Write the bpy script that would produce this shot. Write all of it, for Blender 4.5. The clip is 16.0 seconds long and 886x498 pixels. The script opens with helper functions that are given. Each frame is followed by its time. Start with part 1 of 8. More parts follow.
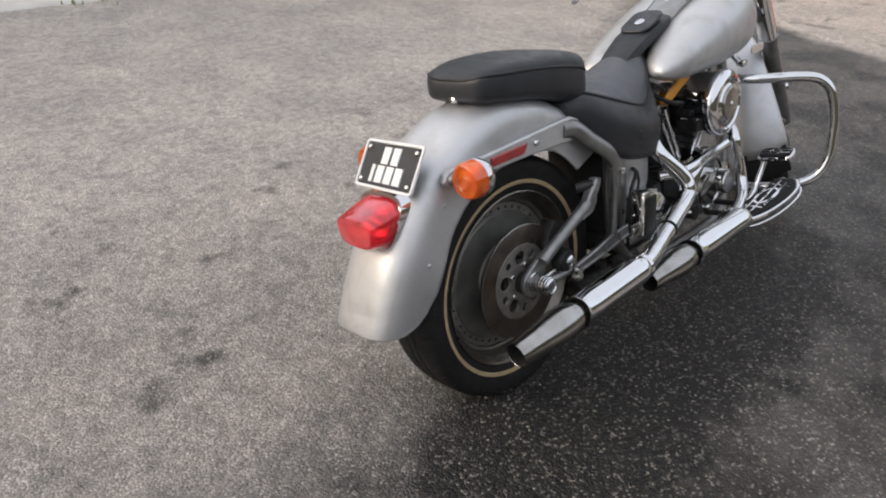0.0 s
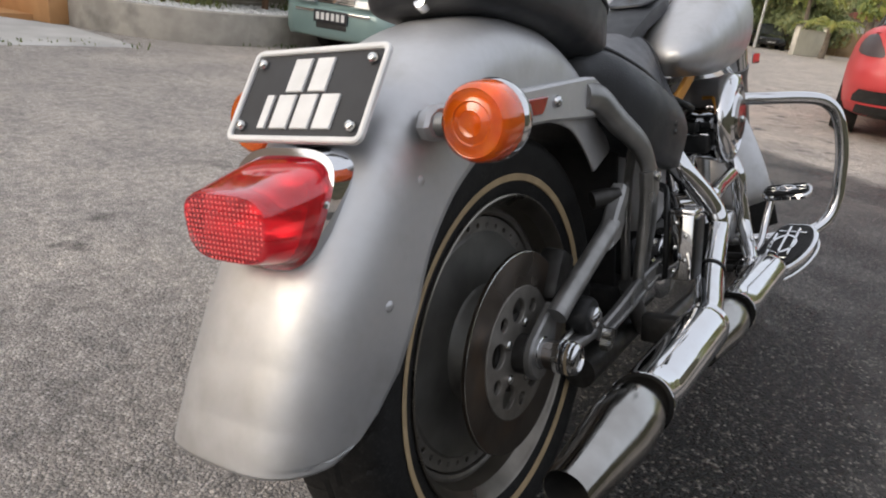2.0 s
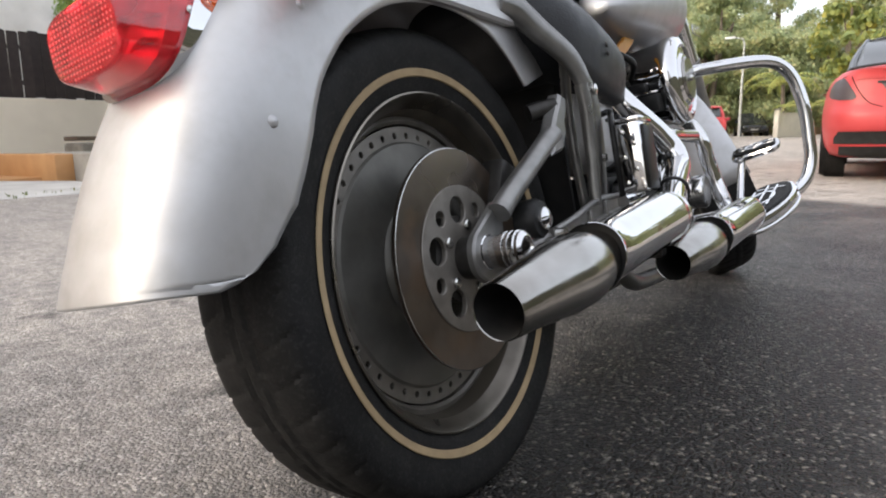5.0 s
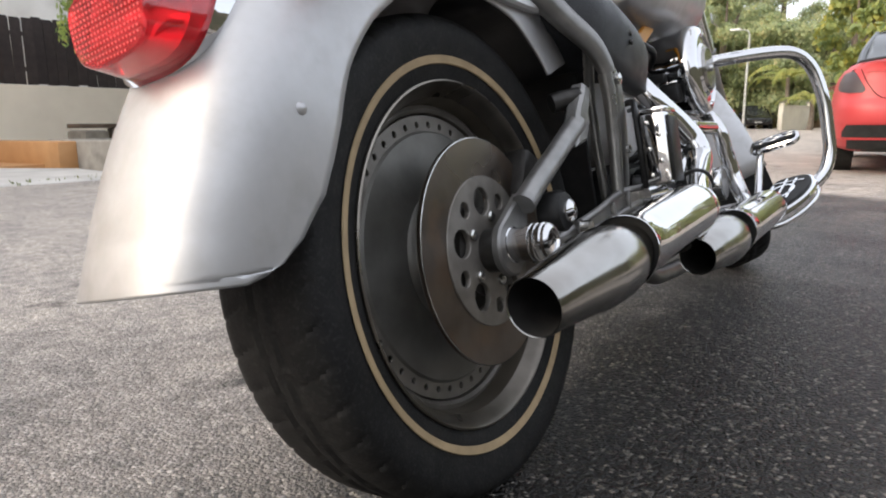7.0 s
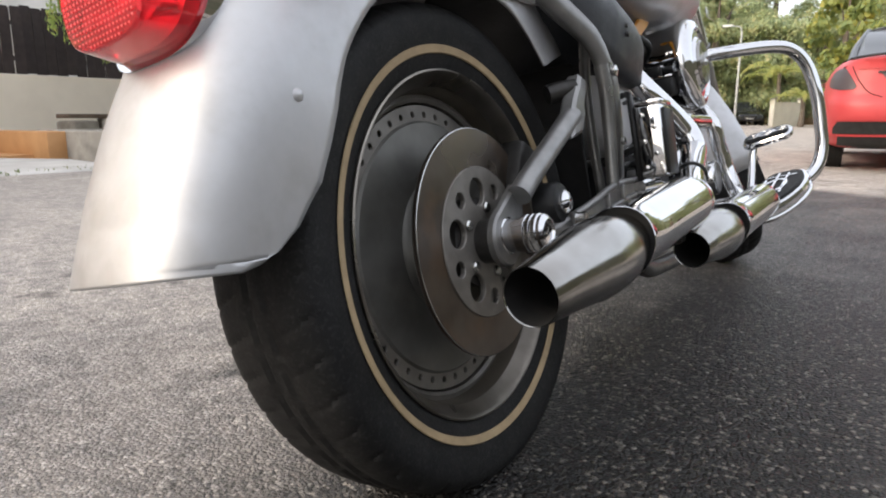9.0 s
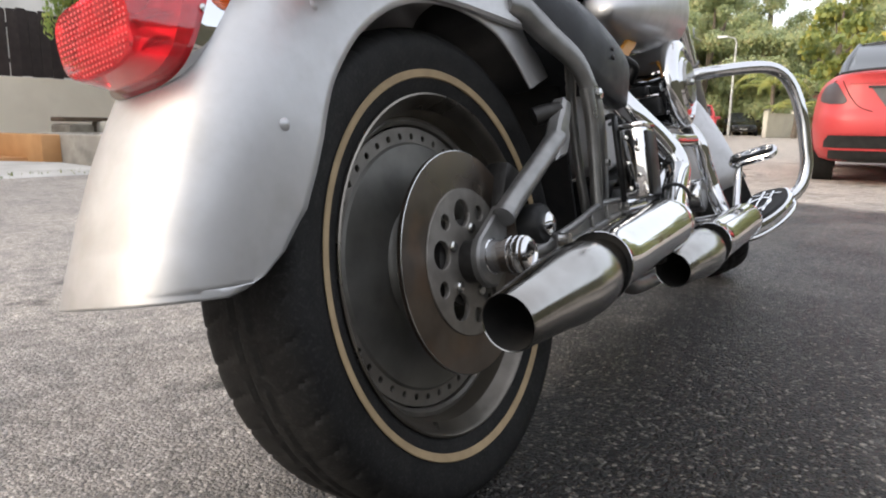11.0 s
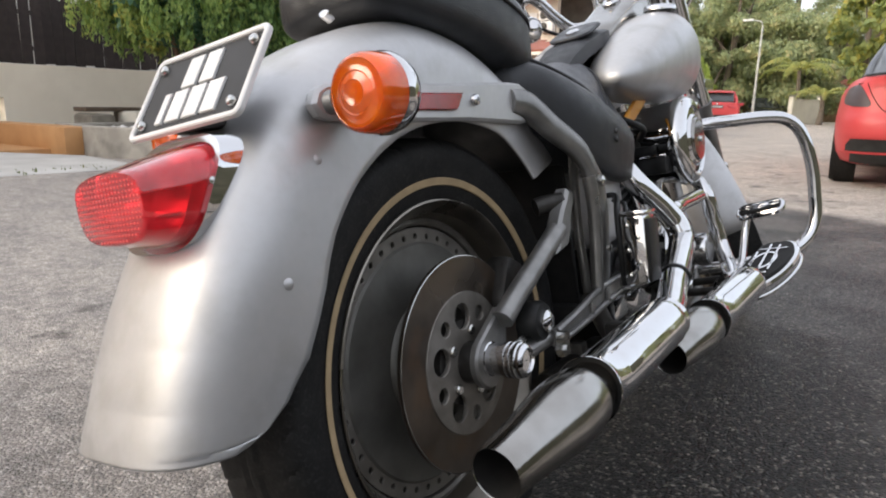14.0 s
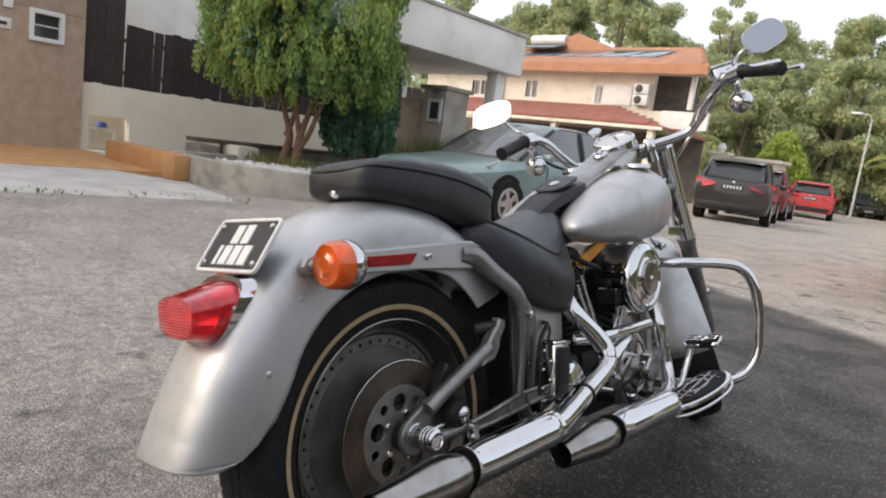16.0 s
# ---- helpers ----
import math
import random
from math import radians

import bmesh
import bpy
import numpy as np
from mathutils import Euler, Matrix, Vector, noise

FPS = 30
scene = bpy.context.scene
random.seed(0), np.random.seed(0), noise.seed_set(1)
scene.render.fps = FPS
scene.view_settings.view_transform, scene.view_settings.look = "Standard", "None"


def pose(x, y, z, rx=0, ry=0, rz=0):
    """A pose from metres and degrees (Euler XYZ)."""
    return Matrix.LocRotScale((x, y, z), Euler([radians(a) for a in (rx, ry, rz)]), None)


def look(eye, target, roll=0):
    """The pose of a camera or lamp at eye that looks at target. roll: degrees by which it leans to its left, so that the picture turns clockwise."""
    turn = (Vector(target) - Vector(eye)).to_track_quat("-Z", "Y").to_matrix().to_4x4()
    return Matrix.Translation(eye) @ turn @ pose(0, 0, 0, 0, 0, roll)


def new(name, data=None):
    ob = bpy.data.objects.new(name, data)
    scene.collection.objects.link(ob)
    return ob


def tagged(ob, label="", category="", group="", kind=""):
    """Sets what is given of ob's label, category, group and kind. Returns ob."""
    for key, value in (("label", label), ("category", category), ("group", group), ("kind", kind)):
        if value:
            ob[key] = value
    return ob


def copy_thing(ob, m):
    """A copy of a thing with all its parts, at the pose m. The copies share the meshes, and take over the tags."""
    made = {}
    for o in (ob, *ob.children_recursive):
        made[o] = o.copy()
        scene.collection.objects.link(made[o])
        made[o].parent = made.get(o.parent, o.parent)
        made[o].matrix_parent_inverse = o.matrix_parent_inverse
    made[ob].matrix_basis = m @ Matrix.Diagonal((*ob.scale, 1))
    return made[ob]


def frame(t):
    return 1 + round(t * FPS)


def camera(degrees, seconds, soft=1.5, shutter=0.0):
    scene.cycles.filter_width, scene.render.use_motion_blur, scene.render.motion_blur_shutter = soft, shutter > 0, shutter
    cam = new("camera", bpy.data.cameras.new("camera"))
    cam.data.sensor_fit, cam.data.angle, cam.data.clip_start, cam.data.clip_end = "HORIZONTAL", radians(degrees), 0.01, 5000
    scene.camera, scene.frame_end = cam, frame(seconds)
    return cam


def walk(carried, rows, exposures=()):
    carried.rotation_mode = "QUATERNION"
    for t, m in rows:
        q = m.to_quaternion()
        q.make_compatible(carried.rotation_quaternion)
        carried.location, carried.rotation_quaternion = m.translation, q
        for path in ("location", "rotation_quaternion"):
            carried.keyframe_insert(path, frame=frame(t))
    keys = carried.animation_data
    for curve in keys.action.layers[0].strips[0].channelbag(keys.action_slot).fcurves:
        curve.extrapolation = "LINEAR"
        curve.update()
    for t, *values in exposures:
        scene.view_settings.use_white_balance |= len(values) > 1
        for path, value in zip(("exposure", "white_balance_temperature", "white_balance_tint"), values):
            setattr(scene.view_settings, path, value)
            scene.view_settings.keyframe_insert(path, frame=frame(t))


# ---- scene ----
cam = camera(67.6, 16.0, 2.0)
METRES, EYE, TILT, LEAN, TURN = 1.82, 1.07, -29.0, -3.5, 0.0
PATH = [
    (0, (0.876, -1.155, 1.279), (-0.329, 0.057, 0.242), 1.2),
    (0.5, (0.771, -1.121, 1.225), (-0.402, 0.216, 0.31), 3.3),
    (1, (0.595, -1.061, 1.156), (-0.365, 0.505, 0.365), 3.9),
    (1.5, (0.449, -0.967, 1.07), (-0.561, 0.586, 0.319), 4.0),
    (1.9, (0.379, -0.838, 0.843), (-0.649, 0.718, 0.12), 6.6),
    (2, (0.362, -0.809, 0.802), (-0.618, 0.783, 0.09), 7.0),
    (2.5, (0.301, -0.744, 0.605), (-0.568, 0.769, 0.163), 7.4),
    (3, (0.295, -0.767, 0.574), (-0.525, 0.758, 0.085), 9.1),
    (3.5, (0.331, -0.780, 0.601), (-0.498, 0.760, 0.173), 6.6),
    (4, (0.398, -0.769, 0.535), (-0.577, 0.712, 0.228), 2.3),
    (4.5, (0.473, -0.765, 0.502), (-0.536, 0.701, 0.234), -1.0),
    (4.7, (0.489, -0.760, 0.492), (-0.502, 0.715, 0.199), -1.1),
    (6.8, (0.454, -0.757, 0.487), (-0.636, 0.878, 0.114), -0.7),
    (7, (0.452, -0.758, 0.489), (-0.643, 0.874, 0.119), -0.6),
    (7.5, (0.445, -0.761, 0.487), (-0.645, 0.874, 0.116), -0.3),
    (8, (0.442, -0.762, 0.488), (-0.648, 0.872, 0.111), -0.0),
    (8.5, (0.442, -0.76, 0.485), (-0.647, 0.873, 0.097), -0.2),
    (9, (0.447, -0.759, 0.484), (-0.625, 0.884, 0.096), -0.1),
    (11.3, (0.466, -0.765, 0.507), (-0.593, 0.894, 0.148), 0.8),
    (11.5, (0.458, -0.762, 0.503), (-0.591, 0.907, 0.163), 0.7),
    (12, (0.456, -0.758, 0.503), (-0.585, 0.913, 0.149), 0.6),
    (12.5, (0.453, -0.753, 0.507), (-0.578, 0.926, 0.162), 1.3),
    (13, (0.462, -0.748, 0.523), (-0.558, 0.944, 0.212), 1.8),
    (13.5, (0.471, -0.747, 0.579), (-0.549, 0.925, 0.175), 0.5),
    (13.8, (0.47, -0.747, 0.65), (-0.558, 0.908, 0.197), 0.7),
    (13.9, (0.473, -0.747, 0.663), (-0.579, 0.895, 0.218), 1.2),
    (14, (0.482, -0.754, 0.679), (-0.615, 0.863, 0.252), 1.1),
    (14.2, (0.497, -0.773, 0.739), (-0.633, 0.82, 0.307), 1.4),
    (14.5, (0.542, -0.801, 0.802), (-0.57, 0.809, 0.388), 1.6),
    (15, (0.672, -0.887, 0.849), (-0.488, 0.692, 0.45), 3.3),
    (15.5, (0.779, -0.953, 0.905), (-0.419, 0.599, 0.511), 5.9),
    (16, (0.877, -0.932, 0.906), (-0.423, 0.558, 0.603), 7.6),
]
walk(cam, [(t, look(eye, target, roll)) for t, eye, target, roll in PATH], [(0.0, 0.62), (1.0, 0.58), (1.5, 0.52), (2.0, 0.42), (2.6, 0.60), (3.2, 0.88), (13.0, 0.95), (13.8, 0.78), (14.5, 0.58), (16.0, 0.50)])

# ---------- light ----------
SUN_AZ, SUN_EL = 213.0, 27.0
world = bpy.data.worlds.new("world")
scene.world = world
world.use_nodes = True
wn = world.node_tree
sky = wn.nodes.new("ShaderNodeTexSky")
sky.sky_type = "NISHITA"
sky.sun_disc = False
sky.sun_elevation = radians(SUN_EL)
sky.sun_rotation = radians(SUN_AZ)
sky.dust_density, sky.air_density, sky.ozone_density = 4.0, 1.2, 1.0
soften = wn.nodes.new("ShaderNodeMix")
soften.data_type = "RGBA"
soften.inputs[0].default_value = 0.62
soften.inputs[7].default_value = (7.15, 7.25, 7.75, 1)
wn.links.new(sky.outputs[0], soften.inputs[6])
wn.links.new(soften.outputs[2], wn.nodes["Background"].inputs[0])
wn.nodes["Background"].inputs[1].default_value = 0.150
sun = new("sun", bpy.data.lights.new("sun", "SUN"))
sun.data.energy, sun.data.angle, sun.data.color = 1.04, radians(36), (1.0, 0.90, 0.77)
sun_way = Vector((math.sin(radians(SUN_AZ)) * math.cos(radians(SUN_EL)), math.cos(radians(SUN_AZ)) * math.cos(radians(SUN_EL)), math.sin(radians(SUN_EL))))
sun.matrix_world = look(sun_way * 50, (0, 0, 0))


# ---------- materials ----------
def material(name, color=(0.5, 0.5, 0.5), rough=0.5, metal=0.0, color2=None, scale=20.0, bump=0.0, bump_scale=120.0, spot=None, spot_scale=3.0,
             spot_amount=0.3, coat=0.0, transmission=0.0, rough_var=0.0, detail=6.0, vary=0.0, alpha=1.0, ior=1.45):
    m = bpy.data.materials.new(name)
    m.use_nodes = True
    t = m.node_tree
    p = t.nodes["Principled BSDF"]
    p.inputs["Roughness"].default_value, p.inputs["Metallic"].default_value = rough, metal
    p.inputs["Coat Weight"].default_value, p.inputs["Transmission Weight"].default_value = coat, transmission
    p.inputs["Coat Roughness"].default_value = 0.08
    p.inputs["IOR"].default_value = ior
    p.inputs["Base Color"].default_value = (*color, 1)
    tc = t.nodes.new("ShaderNodeTexCoord")
    out = None
    if color2:
        n = t.nodes.new("ShaderNodeTexNoise")
        n.inputs["Scale"].default_value, n.inputs["Detail"].default_value = scale, detail
        t.links.new(tc.outputs["Object"], n.inputs["Vector"])
        r = t.nodes.new("ShaderNodeValToRGB")
        r.color_ramp.elements[0].position, r.color_ramp.elements[1].position = 0.35, 0.65
        r.color_ramp.elements[0].color, r.color_ramp.elements[1].color = (*color, 1), (*color2, 1)
        t.links.new(n.outputs["Fac"], r.inputs["Fac"])
        out = r.outputs["Color"]
    if spot:
        n = t.nodes.new("ShaderNodeTexNoise")
        n.inputs["Scale"].default_value, n.inputs["Detail"].default_value = spot_scale, 5
        t.links.new(tc.outputs["Object"], n.inputs["Vector"])
        r = t.nodes.new("ShaderNodeValToRGB")
        r.color_ramp.elements[0].position, r.color_ramp.elements[1].position = 0.52, 0.72
        r.color_ramp.elements[0].color, r.color_ramp.elements[1].color = (0, 0, 0, 1), (spot_amount,) * 3 + (1,)
        t.links.new(n.outputs["Fac"], r.inputs["Fac"])
        x = t.nodes.new("ShaderNodeMix")
        x.data_type = "RGBA"
        x.inputs[6].default_value, x.inputs[7].default_value = (*color, 1), (*spot, 1)
        t.links.new(r.outputs["Color"], x.inputs[0])
        if out:
            t.links.new(out, x.inputs[6])
        out = x.outputs[2]
    if vary:
        o = t.nodes.new("ShaderNodeObjectInfo")
        mr = t.nodes.new("ShaderNodeMapRange")
        mr.inputs[3].default_value, mr.inputs[4].default_value = 1 - vary, 1 + vary
        t.links.new(o.outputs["Random"], mr.inputs[0])
        h = t.nodes.new("ShaderNodeHueSaturation")
        h.inputs["Color"].default_value = (*color, 1)
        t.links.new(mr.outputs[0], h.inputs["Value"])
        if out:
            t.links.new(out, h.inputs["Color"])
        out = h.outputs["Color"]
    if out:
        t.links.new(out, p.inputs["Base Color"])
    if bump or rough_var:
        n = t.nodes.new("ShaderNodeTexNoise")
        n.inputs["Scale"].default_value, n.inputs["Detail"].default_value = bump_scale, 4
        t.links.new(tc.outputs["Object"], n.inputs["Vector"])
        if bump:
            b = t.nodes.new("ShaderNodeBump")
            b.inputs["Strength"].default_value, b.inputs["Distance"].default_value = bump, 0.004
            t.links.new(n.outputs["Fac"], b.inputs["Height"])
            t.links.new(b.outputs[0], p.inputs["Normal"])
        if rough_var:
            n2 = t.nodes.new("ShaderNodeTexNoise")
            n2.inputs["Scale"].default_value = max(2.0, bump_scale / 12)
            t.links.new(tc.outputs["Object"], n2.inputs["Vector"])
            mr = t.nodes.new("ShaderNodeMapRange")
            mr.inputs[1].default_value, mr.inputs[2].default_value = 0.3, 0.7
            mr.inputs[3].default_value, mr.inputs[4].default_value = max(0.02, rough - rough_var), min(1, rough + rough_var)
            t.links.new(n2.outputs["Fac"], mr.inputs[0])
            t.links.new(mr.outputs[0], p.inputs["Roughness"])
    return m


SILVER = material("silver_paint", (0.465, 0.463, 0.466), 0.49, 0.72, color2=(0.51, 0.508, 0.51), scale=9, bump=0.02, bump_scale=1200, rough_var=0.06,
                  spot=(0.27, 0.25, 0.22), spot_scale=14, spot_amount=0.35, coat=0.25)
SATIN = material("satin_cast_alloy", (0.27, 0.266, 0.26), 0.36, 0.75, color2=(0.20, 0.197, 0.192), scale=30, bump=0.06, bump_scale=300, rough_var=0.08)
CHROME = material("chrome", (0.60, 0.60, 0.605), 0.055, 1.0, rough_var=0.03, bump_scale=60, spot=(0.5, 0.45, 0.4), spot_scale=30, spot_amount=0.18)
STEEL = material("brushed_muffler_steel", (0.36, 0.352, 0.335), 0.17, 1.0, color2=(0.27, 0.258, 0.24), scale=14, rough_var=0.05, bump_scale=150, bump=0.03)
ALLOY = material("cast_wheel_alloy", (0.215, 0.20, 0.180), 0.45, 0.5, color2=(0.15, 0.139, 0.124), scale=25, bump=0.05, bump_scale=260, rough_var=0.1)
COVER = material("dull_wheel_disc", (0.19, 0.184, 0.168), 0.42, 0.5, color2=(0.112, 0.109, 0.098), scale=12, spot=(0.08, 0.07, 0.055), spot_scale=9, spot_amount=0.4,
                 bump=0.04, bump_scale=300)
RIMLIP = material("polished_rim_lip", (0.27, 0.248, 0.215), 0.30, 0.95, color2=(0.19, 0.172, 0.148), scale=16, rough_var=0.1)
BARREL = material("dusty_rim_barrel", (0.115, 0.100, 0.080), 0.5, 0.35, color2=(0.075, 0.064, 0.050), scale=10, spot=(0.19, 0.17, 0.14), spot_scale=5, spot_amount=0.4, rough_var=0.1)
ROTOR = material("brake_rotor_steel", (0.150, 0.128, 0.108), 0.32, 0.85, color2=(0.070, 0.056, 0.045), scale=9, spot=(0.16, 0.095, 0.05), spot_scale=11, spot_amount=0.6, rough_var=0.08)
CARRIER = material("rotor_carrier", (0.22, 0.205, 0.185), 0.45, 0.6, color2=(0.16, 0.147, 0.13), scale=40, bump=0.08, bump_scale=400)
RUBBER = material("tyre_rubber", (0.0080, 0.0079, 0.0080), 0.62, 0, color2=(0.0140, 0.0136, 0.0132), scale=30, bump=0.2, bump_scale=420, spot=(0.11, 0.11, 0.105),
                  spot_scale=210, spot_amount=0.13)
STRIPE = material("tan_sidewall_stripe", (0.40, 0.295, 0.17), 0.6, 0, color2=(0.32, 0.235, 0.135), scale=40)
LEATHER = material("black_leather", (0.013, 0.0142, 0.0165), 0.40, 0, color2=(0.020, 0.0215, 0.0245), scale=18, bump=0.30, bump_scale=420, rough_var=0.08)
MIRRORGLASS = material("silvered_glass", (0.35, 0.365, 0.39), 0.04, 1.0)
PIPING = material("black_piping", (0.005, 0.005, 0.006), 0.5, 0, color2=(0.008, 0.008, 0.009), scale=40)
# greyer than the leather: the sky's sheen on the saddle top is put into colour
SEATTOP = material("sheen_painted_saddle", (0.060, 0.063, 0.070), 0.42, 0, color2=(0.075, 0.078, 0.086), scale=14, bump=0.25, bump_scale=420, rough_var=0.08)
FRAMEPAINT = material("dull_frame_paint", (0.23, 0.226, 0.218), 0.35, 0.75, color2=(0.17, 0.167, 0.16), scale=26, bump=0.06, bump_scale=260, rough_var=0.08)
BLACK = material("black_engine_paint", (0.008, 0.008, 0.008), 0.4, 0.0, color2=(0.018, 0.018, 0.018), scale=30, bump=0.1, bump_scale=200)
# black of the pipes' inside, and of shade painted in hollows and gaps
VOID = material("soot_and_shade_black", (0.012, 0.012, 0.012), 0.8, 0, color2=(0.020, 0.019, 0.018), scale=40)
GREASE = material("dark_greasy_steel", (0.06, 0.058, 0.055), 0.45, 0.7, color2=(0.03, 0.028, 0.026), scale=40, bump=0.1)
BOLT = material("zinc_bolt", (0.55, 0.55, 0.53), 0.25, 1.0)
REDLENS = material("red_lens", (0.95, 0.035, 0.06), 0.05, 0, transmission=0.74, coat=0.9, ior=1.49, color2=(0.80, 0.02, 0.04), scale=26)
REDDARK = material("red_lens_inner", (0.95, 0.50, 0.50), 0.25, 0.4, color2=(0.62, 0.12, 0.13), scale=22, detail=2)
HEADBULB = material("bulb_glass", (0.8, 0.72, 0.7), 0.1, 0.2, color2=(0.7, 0.6, 0.58), scale=40)
REDDOT = material("red_reflex_dots", (0.82, 0.17, 0.16), 0.25, 0, coat=0.2)
AMBER = material("amber_lens", (0.95, 0.20, 0.012), 0.07, 0, transmission=0.55, coat=0.7, ior=1.49, color2=(0.82, 0.11, 0.008), scale=38)
AMBERIN = material("amber_inner", (0.85, 0.45, 0.15), 0.25, 0.4, color2=(0.6, 0.2, 0.03), scale=40)
PLATEBLACK = material("plate_black", (0.014, 0.015, 0.018), 0.6, 0, color2=(0.024, 0.026, 0.03), scale=15)
PLATEWHITE = material("plate_white", (0.66, 0.66, 0.65), 0.35, 0, color2=(0.58, 0.58, 0.57), scale=30)
REFLECT = material("red_side_reflector", (0.30, 0.012, 0.014), 0.2, 0, coat=0.5, color2=(0.22, 0.01, 0.01), scale=60)
MUSTARD = material("mustard_plastic", (0.60, 0.27, 0.02), 0.4, 0, color2=(0.5, 0.2, 0.015), scale=20)
FINS = material("cylinder_fins", (0.055, 0.055, 0.054), 0.45, 0.4, color2=(0.03, 0.03, 0.03), scale=30)

for m_dull in (RUBBER, BLACK, VOID):
    m_dull.node_tree.nodes["Principled BSDF"].inputs["Specular IOR Level"].default_value = 0.22


# ---------- mesh helpers ----------
def part(name, bm, mat, parent=None, label="", sharp=38, m=None):
    me = bpy.data.meshes.new(name)
    bm.to_mesh(me)
    bm.free()
    me.polygons.foreach_set("use_smooth", [True] * len(me.polygons))
    me.set_sharp_from_angle(angle=radians(sharp))
    for x in (mat if isinstance(mat, (list, tuple)) else [mat]):
        me.materials.append(x)
    ob = new(name, me)
    ob.parent = parent
    if m is not None:
        ob.matrix_basis = m
    if label:
        tagged(ob, label)
    return ob


def empty(name, m=None):
    ob = new(name)
    ob.empty_display_size = 0.1
    if m is not None:
        ob.matrix_basis = m
    return ob


def skin(bm, rings, close=True, cap=True):
    """Skin between rings of equal length."""
    vs = [[bm.verts.new(p) for p in r] for r in rings]
    n = len(rings[0])
    for a, b in zip(vs, vs[1:]):
        for i in range(n if close else n - 1):
            j = (i + 1) % n
            bm.faces.new((a[i], a[j], b[j], b[i]))
    if cap and close:
        bm.faces.new(list(reversed(vs[0])))
        bm.faces.new(vs[-1])
    return bm


def frame_to(axis):
    a = Vector(axis).normalized()
    u = a.orthogonal().normalized()
    if abs(a.x) > 0.9:
        u = Vector((0, 1, 0))
    u = (u - a * u.dot(a)).normalized()
    return u, a.cross(u), a


def lathe(profile, centre=(0, 0, 0), axis=(1, 0, 0), n=48, bm=None, closed=False):
    """Turns (radius, distance along the axis) round the axis."""
    bm = bm or bmesh.new()
    u, v, a = frame_to(axis)
    c = Vector(centre)
    rings = [[c + a * h + (u * math.cos(2 * math.pi * i / n) + v * math.sin(2 * math.pi * i / n)) * max(r, 1e-4) for i in range(n)] for r, h in profile]
    if closed:
        rings.append(rings[0])
    skin(bm, rings, True, False)
    bmesh.ops.remove_doubles(bm, verts=bm.verts, dist=1e-5)
    bmesh.ops.recalc_face_normals(bm, faces=bm.faces)
    return bm


def spline(pts, per=6):
    """A smooth line through the points."""
    p = [Vector(q) for q in pts]
    if len(p) < 3:
        return p
    out = []
    ext = [2 * p[0] - p[1]] + p + [2 * p[-1] - p[-2]]
    for i in range(1, len(ext) - 2):
        a, b, c, d = ext[i - 1:i + 3]
        for k in range(per):
            t = k / per
            out.append(0.5 * (2 * b + (c - a) * t + (2 * a - 5 * b + 4 * c - d) * t * t + (3 * b - a - 3 * c + d) * t ** 3))
    out.append(p[-1])
    return out


def tube(pts, r, n=14, per=6, bm=None, flat=1.0, cap=True, smooth=True):
    """A pipe along the points; r is a number or one for each point."""
    bm = bm or bmesh.new()
    line = spline(pts, per) if smooth else [Vector(p) for p in pts]
    k = len(line)
    if isinstance(r, (list, tuple)):
        rad = [float(np.interp(i / (k - 1) * (len(r) - 1), range(len(r)), r)) for i in range(k)]
    else:
        rad = [r] * k
    u = None
    rings = []
    for i, p in enumerate(line):
        d = (line[min(i + 1, k - 1)] - line[max(i - 1, 0)]).normalized()
        if u is None:
            u = d.orthogonal().normalized()
            if abs(d.x) < 0.9:
                u = (Vector((1, 0, 0)) - d * d.x).normalized()
        u = (u - d * u.dot(d)).normalized()
        v = d.cross(u)
        rings.append([p + (u * math.cos(2 * math.pi * j / n) * flat + v * math.sin(2 * math.pi * j / n)) * rad[i] for j in range(n)])
    skin(bm, rings, True, cap)
    bmesh.ops.recalc_face_normals(bm, faces=bm.faces)
    return bm


def box(size, centre=(0, 0, 0), bevel=0.0, bm=None, m=None, seg=2):
    bm = bm or bmesh.new()
    mat = (m if m is not None else Matrix()) @ Matrix.Translation(centre) @ Matrix.Diagonal((*size, 1))
    r = bmesh.ops.create_cube(bm, size=1.0, matrix=mat)
    if bevel:
        es = list({e for v in r["verts"] for e in v.link_edges})
        bmesh.ops.bevel(bm, geom=es, offset=bevel, segments=seg, affect="EDGES", profile=0.5)
    return bm


def plate(outline, holes=(), thick=0.004, bevel=0.0006, m=None):
    """A flat plate with holes, cut out in x, y and as thick as said, moved by m."""
    cu = bpy.data.curves.new("cut", "CURVE")
    cu.dimensions, cu.fill_mode = "2D", "BOTH"
    cu.extrude, cu.bevel_depth, cu.bevel_resolution = max(thick / 2 - bevel, 1e-4), bevel, 0
    for loop in (outline, *holes):
        s = cu.splines.new("POLY")
        s.points.add(len(loop) - 1)
        for q, (x, y) in zip(s.points, loop):
            q.co = (x, y, 0, 1)
        s.use_cyclic_u = True
    tmp = bpy.data.objects.new("cut", cu)
    me = bpy.data.meshes.new_from_object(tmp)
    bm = bmesh.new()
    bm.from_mesh(me)
    bpy.data.objects.remove(tmp)
    bpy.data.curves.remove(cu)
    bpy.data.meshes.remove(me)
    bmesh.ops.remove_doubles(bm, verts=bm.verts, dist=1e-6)
    if m is not None:
        bmesh.ops.transform(bm, matrix=m, verts=bm.verts)
    return bm


def ring2(r, n=32, cx=0.0, cy=0.0, ry=None):
    return [(cx + r * math.cos(2 * math.pi * i / n), cy + (ry or r) * math.sin(2 * math.pi * i / n)) for i in range(n)]


